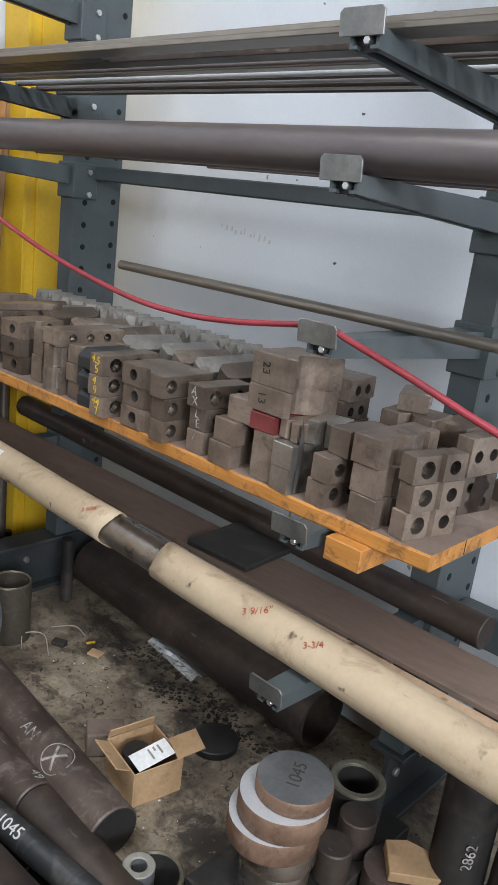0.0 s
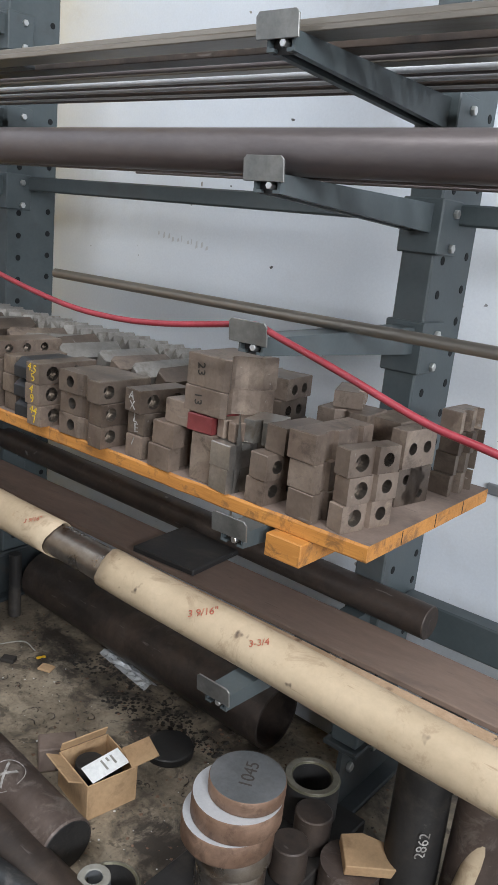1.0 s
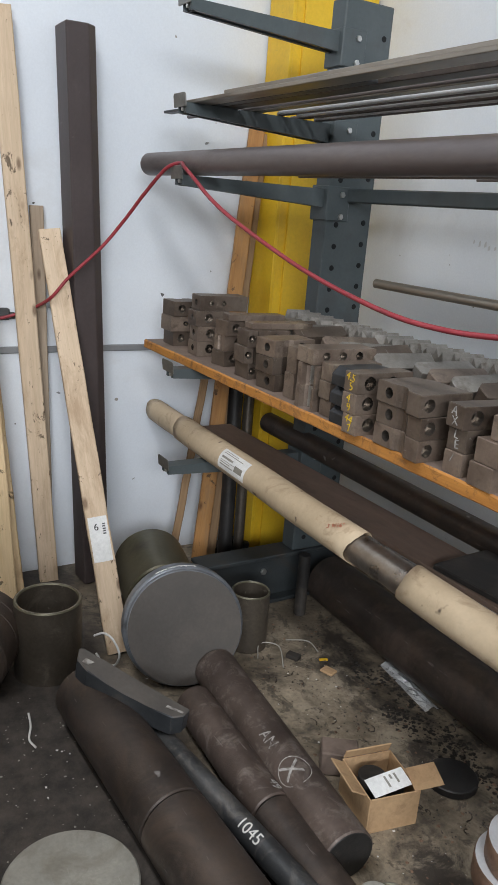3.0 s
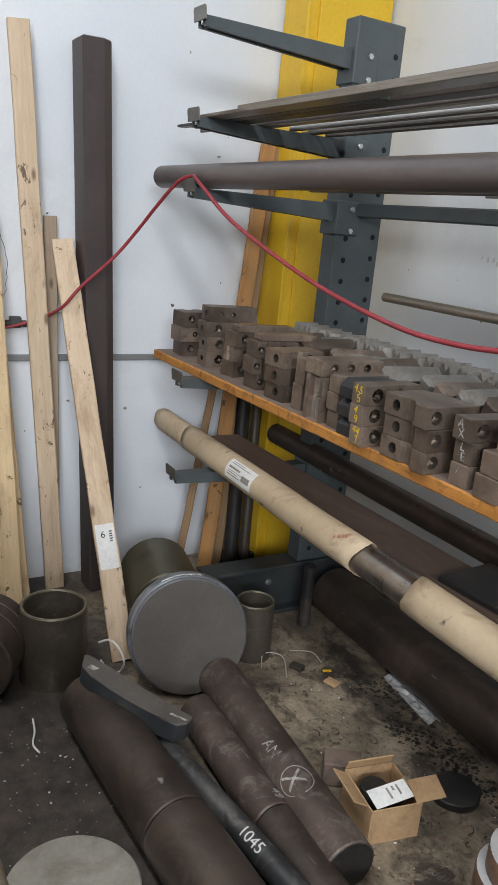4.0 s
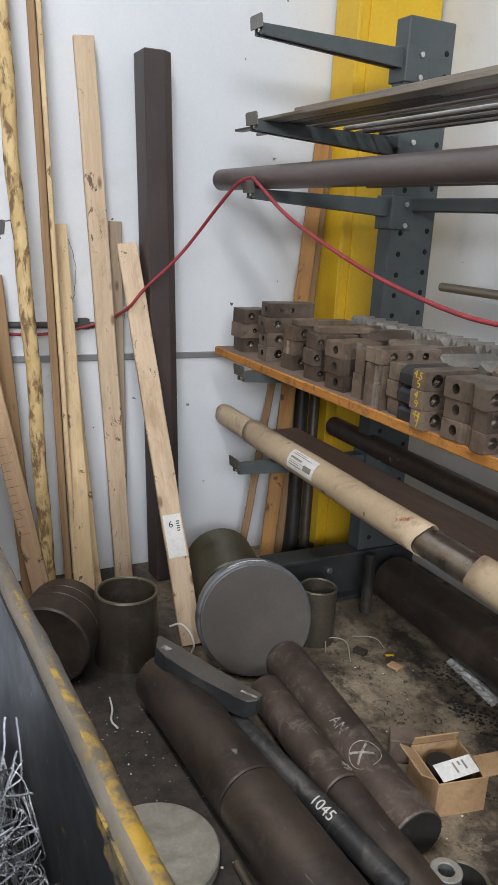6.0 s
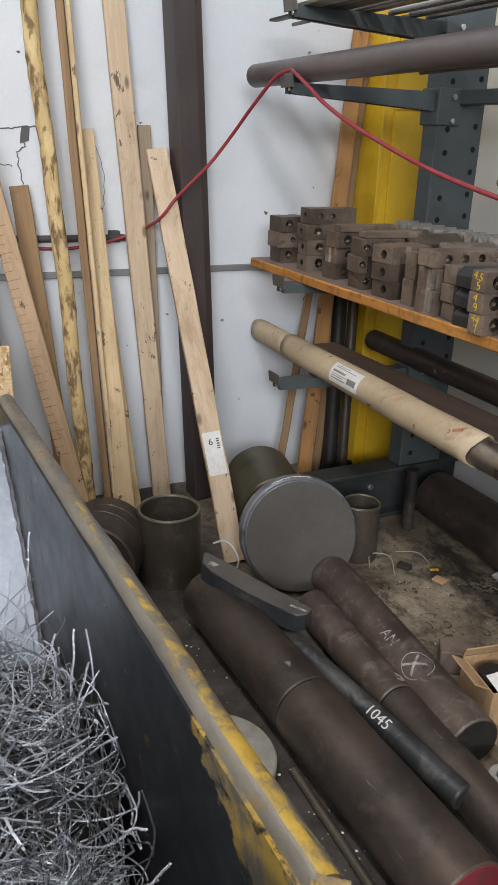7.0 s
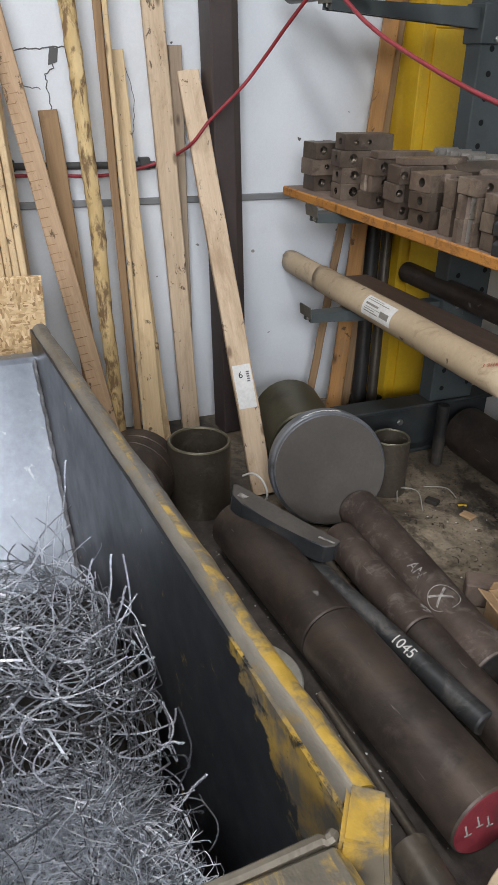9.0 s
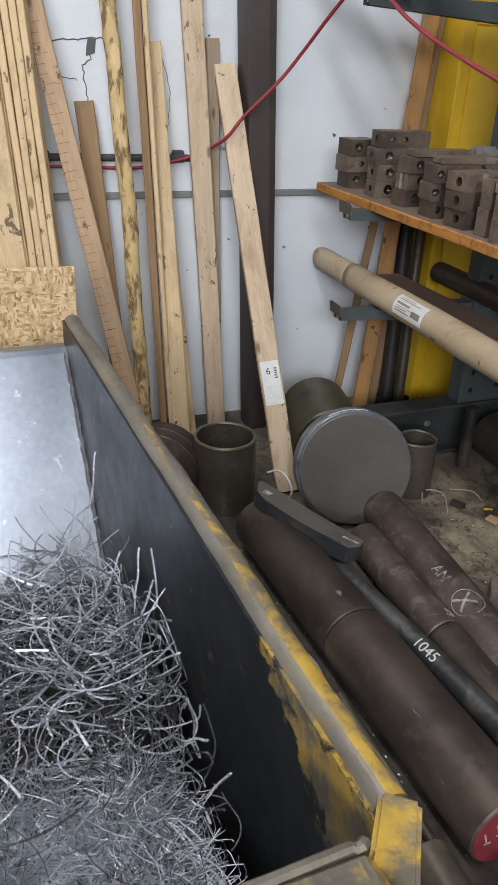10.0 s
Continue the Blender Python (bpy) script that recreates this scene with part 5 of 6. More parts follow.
# stack of pale pine boards on the far side
for k in range(5):
    board("timber_board", 0.178 - 0.022 * k, 0.09 - 0.024 * k, -2.08 + 0.004 * k, -2.40, 1.95, 0.02, 0.085, M_PINE, "pale pine board in a bundle leaning on the white wall", group="bundle of pine boards", face=-0.25)
for k in range(3):
    board("timber_board", 0.035 - 0.094 * k, -0.06 - 0.094 * k, -2.02, -2.33, 1.95, 0.092, 0.02, M_PINE, "wide pale pine board in a bundle leaning on the wall", group="bundle of pine boards", face=0.0)


def bark_pole():
    a, b = Vector((-2.18, 0.425, 0.0)), Vector((-2.455, 0.333, 2.3))
    m, n = frame_from(a, b)
    bm = bmesh.new()
    rng = random.Random(9)
    rows, seg = 90, 14
    prev = None
    for k in range(rows + 1):
        z = n * k / rows
        ox = 0.004 * sin(z * 5) + 0.003 * sin(z * 13)
        ring = []
        for i in range(seg):
            g = 2 * pi * i / seg
            r = 0.0245 + rng.uniform(-0.0016, 0.0022)
            ring.append(bm.verts.new((ox + r * cos(g), r * sin(g), z)))
        if prev:
            for i in range(seg):
                bm.faces.new((prev[i], prev[(i + 1) % seg], ring[(i + 1) % seg], ring[i]))
        else:
            bm.faces.new(ring[::-1])
        prev = ring
    bm.faces.new(prev)
    solid("bark_edged_pole", bm, M_BARK, "tall yellowish half-barked wooden pole leaning on the wall", "pole", smooth=True, m=m)


bark_pole()

# tag on the leaning stud
bm = bmesh.new()
box(bm, (0.0174, -0.032, 0.30), (0.0182, 0.030, 0.450))
tag = part("paper_tag", bm, M_PAPER, bC, "white paper tag stapled to the stud")
lettering("tag_writing", "6", 0.032, M_INK, tag, Matrix.Translation((0.0184, -0.008, 0.415)) @ Matrix(((0, 0, 1, 0), (1, 0, 0, 0), (0, 1, 0, 0), (0, 0, 0, 1))))
for k in range(5):
    bm = bmesh.new()
    box(bm, (0.0183, 0.012, 0.39 + 0.008 * k), (0.0186, 0.022, 0.394 + 0.008 * k))
    part("print_bar", bm, M_INK, tag)

# brown steel post leaning on the wall
a, b = Vector((-2.36, 0.920, 0.0)), Vector((-2.437, 0.856, 1.95))
z = (b - a).normalized()
x = (Vector((1, 0.05, 0)) - z * z.dot(Vector((1, 0.05, 0)))).normalized()
mpost = Matrix((x, z.cross(x), z)).transposed().to_4x4()
mpost.translation = a
bm = bmesh.new()
n = (b - a).length
prism(bm, [(-0.05, -0.055), (0.05, -0.055), (0.05, 0.022), (0.028, 0.055), (-0.05, 0.055)], 0, n, 0.004)
solid("steel_post", bm, M_POST, "dark brown painted steel post leaning on the white wall", "post", m=mpost)

# timber and tubes in the corner by the yellow column
board("timber_board", 1.365, 1.572, -2.33, -2.455, 1.73, 0.058, 0.03, M_PINE_O, "orange stained board leaning in the corner", group="boards in the corner", face=-0.35)
board("timber_board", 1.43, 1.602, -2.35, -2.45, 1.70, 0.036, 0.03, M_PINE_D, "dark weathered board leaning in the corner", group="boards in the corner", face=-0.35)
board("timber_board", 1.22, 1.44, -2.30, -2.46, 0.95, 0.03, 0.018, M_PINE_D, "thin brown lath leaning in the corner", group="boards in the corner", face=-0.35)
for yy, rr, hh, mm in ((1.50, 0.03, 0.95, M_DARK), (1.565, 0.022, 0.9, M_CUP)):
    bm = bmesh.new()
    rod(bm, (-2.30, yy - 0.03, 0.0), (-2.40, yy + 0.03, hh), rr, 18)
    solid("steel_tube", bm, mm, "steel tube standing in the corner by the yellow column", "tube", "tubes in the corner", smooth=True)
rng = random.Random(21)
for k in range(16):
    bm = bmesh.new()
    L = rng.uniform(0.05, 0.16)
    box(bm, (-L / 2, -0.012, 0), (L / 2, 0.012, rng.uniform(0.01, 0.03)), 0.003)
    solid("steel_offcut", bm, M_DARK if k % 3 else M_HOT, "small dark steel offcut on the floor in the corner", "offcut", "offcuts in the corner",
          m=pose(rng.uniform(-2.42, -2.12), rng.uniform(1.42, 1.58), rng.choice((0.0, 0.025)), 0, 0, rng.uniform(0, 180)))

# ------------------------------------------------------------------ bars and slugs on the floor
FB = "heavy dark hot-rolled round steel bar lying on the floor"


def big_bar(x0, x1, y0, y1, r, mat, label, end=None, zc=None):
    bm = bmesh.new()
    c = zc if zc is not None else r + 0.001
    rod(bm, (x0, y0, c), (x1, y1, c), r, 44, 0.004, end=1)
    ob = solid("round_bar", bm, [mat, end or mat], label, "round bar", "bars on the floor", smooth=True)
    d = (Vector((x1, y1, c)) - Vector((x0, y0, c))).normalized()
    bm = bmesh.new()
    rod(bm, Vector((x1, y1, c)) - d * 0.002, Vector((x1, y1, c)) + d * 0.0008, r - 0.005, 44)
    part("end_face", bm, end or M_DARK, ob, "sawn end face of the bar", smooth=True)
    return ob


barA1 = big_bar(-1.545, -0.998, 0.607, 0.632, 0.0845, M_HOT, FB)
M_REDEND = surface("red_painted_bar_end", (0.14, 0.014, 0.022), (0.22, 0.028, 0.038), 14, 0.55, stain=(0.08, 0.03, 0.03), stain_scale=12, grain=90)
barA2 = big_bar(-0.995, -0.437, 0.632, 0.657, 0.0845, M_HOT, "heavy dark round steel bar with a red painted end", M_REDEND)
for k in range(5):
    bm = bmesh.new()
    mk = pose(-0.4360, 0.657, 0.0855, 0, 0, 2.6) @ Matrix.Translation((0, -0.055 + 0.026 * k, 0.012 * (k % 2)))
    box(bm, (-0.001, 0, -0.016), (0.0008, 0.0035, 0.016), m=mk @ Matrix.Rotation(radians(18), 4, 'X'))
    box(bm, (-0.001, 0, -0.016), (0.0008, 0.016, -0.0125), m=mk)
    part("chalk_mark", bm, M_WORN, barA2)
bar1045 = big_bar(-1.34, -0.635, 0.722, 0.812, 0.031, M_BLUE, "slim blue-black steel bar with a white painted grade number", None, 0.074)
lettering("painted_grade", "1045", 0.039, M_CHALK, bar1045, axes((-0.888, 0.780 - 0.031 * 0.52, 0.074 + 0.031 * 0.854), (1, 0.128, 0), (-0.128, 0.854, 0.52)), squash=1.0, wrap=0.031)
barB1 = big_bar(-1.415, -0.952, 0.887, 0.868, 0.054, M_RED_HOT, "red-brown round steel bar lying on the floor")
barB2 = big_bar(-0.948, -0.45, 0.866, 0.852, 0.054, M_HOT, "brown round steel bar lying on the floor")
for xx, tt, ss in ((-0.985, "49", 0.036), (-1.07, "III", 0.028)):
    nB = Vector((0, 0.35, 0.937))
    lettering("chalk_writing", tt, ss, M_WORN, barB1, axes(Vector((xx, 0.873, 0.054)) + nB * 0.0532, (1, -0.03, 0), nB.cross(Vector((1, -0.03, 0)))), wrap=0.053)
barC = big_bar(-1.525, -0.758, 1.0155, 0.946, 0.066, M_RED_HOT, "red-brown round steel bar with chalk marks on the floor", M_DARK)
dC = Vector((0.743, -0.062, 0)).normalized()


def on_c(x):
    return Vector((x, 0.946 + (x + 0.758) * (-0.0907), 0.067))


for x, txt, s in ((-0.98, "X", 0.075), (-1.10, "AN", 0.044)):
    nrm = Vector((-0.15, -0.45, 0.88)).normalized()
    lettering("chalk_writing", txt, s, M_WORN, barC, axes(on_c(x) + nrm * 0.0653, dC, nrm.cross(dC)), wrap=0.065)
bm = bmesh.new()
nrm = Vector((-0.12, -0.35, 0.92)).normalized()
mc = axes(on_c(-0.98), dC, nrm.cross(dC))
sweep(bm, [mc @ Vector((0.045 * cos(2 * pi * i / 30), 0.0657 * sin(0.042 * sin(2 * pi * i / 30) / 0.065), 0.0657 * cos(0.042 * sin(2 * pi * i / 30) / 0.065))) for i in range(28)], 0.0012, 5)
part("chalk_ring", bm, M_WORN, barC)


def disc_sector():
    """A thick cut slab with a rounded back, lying across the bars."""
    P, Q = Vector((-1.548, 0.592, 0.228)), Vector((-1.242, 0.758, 0.170))
    m = axes(P, Q - P, Vector((-0.477, 0.879, 0.03)))
    pts = [(0.0, 0.0), (0.028, -0.038), (0.078, -0.052), (0.145, -0.053), (0.206, -0.0495), (0.28, -0.039), (0.347, -0.0246), (0.365, 0.002), (0.362, 0.032), (0.28, 0.022), (0.193, 0.016), (0.083, 0.012), (0.010, 0.010)]
    bm = bmesh.new()
    prism(bm, pts, -0.060, 0.0, 0.003, m=m)
    up = m.to_3x3() @ Vector((0, 0, 1))
    bm.normal_update()
    # upward faces take the paler material that paints their top light
    for f in bm.faces:
        f.material_index = 1 if f.normal.dot(up) > 0.6 else 0
    ob = solid("cut_slab", bm, [M_SLAB, M_SLABTOP], "thick blue-black steel slab lying across bars, its top coloured paler as lit", "steel slab")
    bm = bmesh.new()
    prism(bm, [(0.0, 0.0), (0.02, 0.004), (0.024, 0.022), (-0.004, 0.018)], 0, 0.0012, m=m @ Matrix.Translation((0.045, -0.036, 0.0002)))
    prism(bm, [(0.0, 0.0), (0.045, 0.012), (0.045, 0.018), (0.0, 0.008)], 0, 0.0012, m=m @ Matrix.Translation((0.312, -0.008, 0.0002)))
    part("bright_scrape", bm, M_WORN, ob)


disc_sector()


def leaning_flange():
    nrm = Vector((0.913, -0.283, 0.292)).normalized()
    c = Vector((-1.578, 0.9325, 0.1945))
    t = thing("steel_flange", "thick round steel flange leaning against a slug on the floor", "flange")
    m, _ = frame_from(c - nrm * 0.088, c)
    bm = bmesh.new()
    lathe(bm, [(0, 0), (0.180, 0), (0.1865, 0.006), (0.1865, 0.055), (0.1835, 0.062), (0.1775, 0.066), (0.1765, 0.085), (0.1735, 0.088), (0, 0.088)], 64, m, [0, 0, 1, 1, 1, 1, 1, 2])
    part("disc", bm, [M_DARK, M_RIMST, M_FACE], t, "thick grey disc with a scraped rim", smooth=True)
    bm = bmesh.new()
    e1 = nrm.cross(Vector((0, 0, 1))).normalized()
    e2 = e1.cross(nrm)
    rg = random.Random(3)
    arc = [c - nrm * (0.03 + rg.uniform(-0.004, 0.004)) + (0.1845 * cos(g)) * e1 + (0.1845 * sin(g)) * e2 for g in [radians(62 + 1.2 * i) for i in range(34)]]
    sweep(bm, arc, 0.0022, 6)
    part("scrape", bm, M_CHALK, t, "pale scrape along the rim")
    bm = bmesh.new()
    lathe(bm, [(0, 0), (0.126, 0), (0.132, 0.006), (0.132, 0.30), (0.126, 0.306), (0, 0.306)], 48, frame_from((-2.16, 1.065, 0.133), (-1.80, 0.985, 0.133))[0])
    solid("olive_slug", bm, M_OLIVE, "olive oily round steel slug lying behind the flange", "steel slug", smooth=True)


leaning_flange()


def open_tube(x, y, h, r, wall, mat, label, name="open_tube", m=None):
    bm = bmesh.new()
    c = 0.004
    lathe(bm, [(r - wall, 0.0), (r, 0.0), (r, h - c), (r - c, h), (r - wall + c, h), (r - wall, h - c)], 48, None, [0, 0, 1, 1, 1, 0], closed=True)
    ob = solid(name, bm, [mat, M_OLIVE], label, "steel tube", smooth=True, m=m or pose(x, y, 0.0))
    bm = bmesh.new()
    lathe(bm, [(r - wall + 0.003, h - 0.002), (r - 0.003, h - 0.002), (r - 0.004, h + 0.0008), (r - wall + 0.004, h + 0.0008)], 48, closed=True)
    part("rim", bm, M_RUBBED, ob, "rubbed bright rim of the tube", smooth=True)
    return ob


open_tube(-1.825, 0.585, 0.245, 0.1025, 0.012, M_CUP, "thick-walled bronze-brown steel tube standing on the floor")
open_tube(-1.70, 1.235, 0.205, 0.066, 0.008, M_CUP, "rusty steel tube standing on the floor under the rack")
bm = bmesh.new()
lathe(bm, [(0, 0), (0.128, 0), (0.132, 0.004), (0.132, 0.05), (0.129, 0.053), (0.132, 0.056), (0.132, 0.10), (0.129, 0.103), (0.132, 0.106), (0.132, 0.2), (0.126, 0.206), (0, 0.206)], 48)
solid("grooved_slug", bm, M_HOT, "brown grooved round steel slug lying on its side", "steel slug", smooth=True, m=frame_from((-1.93, 0.42, 0.133), (-1.75, 0.31, 0.133))[0])
bm = bmesh.new()
lathe(bm, [(0, 0), (0.142, 0), (0.146, 0.004), (0.146, 0.03), (0.142, 0.034), (0, 0.034)], 56)
solid("round_plate", bm, M_GREYPLATE, "pale grey round steel plate lying on the floor", "steel plate", smooth=True, m=pose(-0.99, 0.392, 0.0))
bm = bmesh.new()
rod(bm, (-0.90, 0.553, 0.012), (-0.40, 0.548, 0.012), 0.0105, 16)
solid("bright_rod", bm, M_CUP, "slim dull steel rod lying on the floor beside the bin", "rod", smooth=True)
bm = bmesh.new()
rod(bm, (-0.47, 0.51, 0.042), (-0.15, 0.50, 0.042), 0.04, 28)
solid("short_bar", bm, M_CUP, "short brown steel bar on the floor beside the bin", "round bar", smooth=True)
bm = bmesh.new()
rod(bm, (-0.36, 0.63, 0.045), (-0.2, 0.67, 0.045), 0.044, 28)
solid("wood_slug", bm, M_KRAFT, "short tan round offcut on the floor", "offcut", smooth=True)

# white strap loops
for pts, r in (([(-1.73, 0.70, 0.14), (-1.70, 0.72, 0.16), (-1.66, 0.735, 0.155), (-1.645, 0.75, 0.11), (-1.67, 0.745, 0.06), (-1.70, 0.72, 0.055), (-1.71, 0.70, 0.09)], 0.0035),
               ([(-1.62, 0.47, 0.004), (-1.56, 0.46, 0.006), (-1.50, 0.44, 0.012), (-1.47, 0.45, 0.004)], 0.003)):
    bm = bmesh.new()
    sweep(bm, catmull(pts, 5), r, 6)
    solid("plastic_strap", bm, M_CHALK, "loose white plastic strap on the floor", "strap", "loose straps", smooth=True)


# ------------------------------------------------------------------ cardboard box and small things
def carton():
    t = thing("cardboard_carton", "small open cardboard carton with torn flaps on the floor", "box", m=pose(-0.992, 1.100, 0.0, 0, 0, -11))
    w, d, h, k = 0.152, 0.140, 0.100, 0.004
    for name, lo, hi in (("bottom", (0, 0, 0), (w, d, k)), ("side", (0, 0, k), (w, k, h)), ("side", (0, d - k, k), (w, d, h)), ("side", (0, k, k), (k, d - k, h)), ("side", (w - k, k, k), (w, d - k, h))):
        bm = bmesh.new()
        box(bm, lo, hi, 0.001)
        part(name, bm, M_CARD, t)
    for m, fw, fd in ((Matrix.Translation((0.075, d, h)) @ Matrix.Rotation(radians(14), 4, 'X') @ Matrix.Rotation(radians(-12), 4, 'Z'), 0.076, 0.075),
                      (Matrix.Translation((0.0, 0.004, h)) @ Matrix.Rotation(radians(-68), 4, 'Y'), 0.030, 0.13),
                      (Matrix.Translation((0.012, 0.0, h)) @ Matrix.Rotation(radians(152), 4, 'X'), 0.12, 0.045)):
        bm = bmesh.new()
        box(bm, (0, 0, 0), (fw, fd, 0.004), 0.001, m=m)
        part("flap", bm, M_CARD, t, "bent cardboard flap")
    bm = bmesh.new()
    box(bm, (0, 0, 0), (0.05, 0.115, 0.0015), m=Matrix.Translation((0.098, 0.010, h + 0.012)) @ Matrix.Rotation(radians(10), 4, 'Z') @ Matrix.Rotation(radians(18), 4, 'Y'))
    part("shipping_label", bm, M_PAPER, t, "white printed shipping label")
    for yy, hh in ((0.052, 0.03), (0.068, 0.012), (0.082, 0.026)):
        bm = bmesh.new()
        box(bm, (0.008, yy, 0.0014), (0.008 + hh, yy + 0.006, 0.0019), m=Matrix.Translation((0.098, 0.010, h + 0.012)) @ Matrix.Rotation(radians(10), 4, 'Z') @ Matrix.Rotation(radians(18), 4, 'Y'))
        part("print_bar", bm, M_GREYPLATE, t)
    for x, y, r in ((0.062, 0.055, 0.036), (0.085, 0.112, 0.022)):
        bm = bmesh.new()
        rod(bm, (x, y, 0.004), (x, y, 0.092), r, 24)
        part("steel_slug", bm, M_DARK, t, "dark steel slug inside the carton", smooth=True)


carton()
bm = bmesh.new()
box(bm, (-0.05, -0.035, 0), (0.05, 0.035, 0.07), 0.004)
solid("brown_block", bm, M_SHELF_TOP, "dark brown wooden block beside the carton", "block", m=pose(-1.062, 1.150, 0, 0, 0, 55))
bm = bmesh.new()
lathe(bm, [(0, 0), (0.066, 0), (0.069, 0.003), (0.069, 0.02), (0.066, 0.023), (0, 0.023)], 40)
solid("black_disc", bm, M_DARK, "flat black steel disc lying on the floor", "steel disc", smooth=True, m=pose(-0.888, 1.398, 0))


def disc_stack():
    cx, cy = -0.428, 1.112
    z = 0.0505
    specs = ((0.075, 0.118, 0, 0, M_CHROME, M_BRIGHT, "short bright steel cylinder at the bottom of a stack"),
             (0.082, 0.05, 0.002, -0.002, M_CHROME, M_BRIGHT, "polished steel ring in a stack"),
             (0.098, 0.050, -0.010, -0.012, M_RUSTED, M_BRIGHT, "rust-edged steel disc with a bright sawn face"),
             (0.095, 0.050, 0.0, -0.002, M_RUSTED, M_BRIGHT, "rust-edged steel disc with a bright sawn face"),
             (0.080, 0.034, 0.010, 0.012, M_RUSTED, M_SAWN, "rust-edged steel disc marked with a grade number"))
    for k, (r, h, dx, dy, side, face, label) in enumerate(specs):
        bm = bmesh.new()
        lathe(bm, [(0, 0), (r - 0.002, 0), (r, 0.003), (r, h - 0.003), (r - 0.002, h), (0, h)], 48, None, [1, 0, 0, 0, 1])
        ob = solid("steel_disc", bm, [side, face], label, "steel disc", "stack of discs", smooth=True, m=pose(cx + dx, cy + dy, z))
        z += h + 0.0006
    lettering("grade_mark", "1045", 0.04, M_FACE, ob, pose(0, 0.005, 0.034, 0, 0, 115))


disc_stack()
# slugs and ring on the base: darker steel chosen to carry the under-rack shade
for x, y, h, r, mat, lab in ((-0.376, 1.255, 0.085, 0.042, M_HOT, "short brown steel slug standing on the rack base"), (-0.388, 1.362, 0.092, 0.044, M_HOT, "short brown steel slug standing on the rack base"),
                             ):
    bm = bmesh.new()
    lathe(bm, [(0, 0), (r - 0.003, 0), (r, 0.003), (r, h - 0.003), (r - 0.003, h), (0, h)], 36)
    solid("steel_slug", bm, mat, lab, "steel slug", "slugs on the floor", smooth=True, m=pose(x, y, 0.0505))
open_tube(-0.455, 1.448, 0.10, 0.070, 0.022, M_DARK, "thick oily steel ring standing on the rack base", "steel_ring", pose(-0.455, 1.448, 0.0505))
open_tube(-0.600, 0.935, 0.09, 0.062, 0.010, M_DARK, "dark steel ring standing on the floor", "steel_ring")
bm = bmesh.new()
lathe(bm, [(0.018, 0.0), (0.035, 0.0), (0.035, 0.098), (0.033, 0.1), (0.020, 0.1), (0.018, 0.098)], 36, None, [0, 0, 1, 1, 1, 0], closed=True)
solid("white_bushing", bm, [M_SAWN, M_GREYPLATE], "small steel bushing with a pale top standing on the floor", "bushing", smooth=True, m=pose(-0.63, 0.915, 0))
bm = bmesh.new()
rod(bm, (-0.165, 1.42, 0.0), (-0.18, 1.455, 0.47), 0.062, 32)
tall = solid("leaning_bar", bm, M_DARK, "thick dark steel bar standing on end under the rack", "round bar", smooth=True)
lettering("chalk_writing", "2862", 0.034, M_WORN, tall, axes((-0.132, 1.385, 0.2), (0.05, 0.05, 1), (-0.7, -0.7, 0)))
bm = bmesh.new()
rod(bm, (-0.05, 1.46, 0.0), (-0.04, 1.46, 0.42), 0.058, 32)
solid("rusty_bar", bm, M_RED_HOT, "rusty steel bar standing on end under the rack", "round bar", smooth=True)
bm = bmesh.new()
rod(bm, (-0.06, 1.37, 0.0), (0.0, 1.47, 0.46), 0.02, 18)
solid("wooden_stick", bm, M_KRAFT, "tan wooden stick leaning under the rack", "stick", smooth=True)
# this slug's colour is darkened as well, for shade below the rack
bm = bmesh.new()
lathe(bm, [(0, 0), (0.065, 0), (0.068, 0.003), (0.068, 0.09), (0, 0.09)], 36)
solid("brown_slug", bm, M_RED_HOT, "brown rusty slug standing on the floor", "steel slug", smooth=True, m=pose(-0.27, 1.345, 0))
bm = bmesh.new()
prism(bm, [(0, 0), (0.12, -0.005), (0.125, 0.05), (0.05, 0.085), (0.0, 0.08)], 0, 0.03, 0.002)
solid("card_scrap", bm, M_CARD, "tan wood offcut lying on a rusty slug", "offcut", m=pose(-0.26, 1.30, 0.0925, 10, 0, 42))
bm = bmesh.new()
box(bm, (0, -0.01, 0), (0.30, 0.0, 0.28), 0.002)
solid("white_sheet", bm, M_WALL, "white painted sheet offcut standing behind the pipe", "sheet", m=pose(-0.82, 1.815, 0.0, 0, 0, -2))

# ------------------------------------------------------------------ litter on the floor
for nm, size, p, yaw, mat, lab in (("yellow_chip", (0.03, 0.012, 0.004), (-1.507, 1.422), 70, M_YELLOW, "small yellow plastic chip on the floor"),
                                   ("tan_offcut", (0.045, 0.035, 0.008), (-1.443, 1.396), 20, M_CARD, "small tan wood offcut on the floor"),
                                   ("black_box", (0.045, 0.03, 0.014), (-1.56, 1.335), 30, M_SCRAP, "small black plastic piece on the floor")):
    bm = bmesh.new()
    box(bm, (-size[0] / 2, -size[1] / 2, 0), (size[0] / 2, size[1] / 2, size[2]), 0.0015)
    solid(nm, bm, mat, lab, "litter", m=pose(p[0], p[1], 0.0, 0, 0, yaw))
rng = random.Random(33)
bm = bmesh.new()
rows = 14
prev = None
for k in range(rows + 1):
    t = k / rows
    ring = [bm.verts.new((0.26 * t, -0.025 + 0.05 * i / 5, 0.002 + rng.uniform(0, 0.014) * sin(pi * i / 5))) for i in range(6)]
    if prev:
        for i in range(5):
            bm.faces.new((prev[i], prev[i + 1], ring[i + 1], ring[i]))
    prev = ring
foil = solid("clear_wrap", bm, M_FOIL, "crumpled strip of clear plastic wrap on the floor", "wrap", m=pose(-1.40, 1.605, 0.0, 0, 0, -8))
foil.modifiers.new("thickness", 'SOLIDIFY').thickness = 0.001


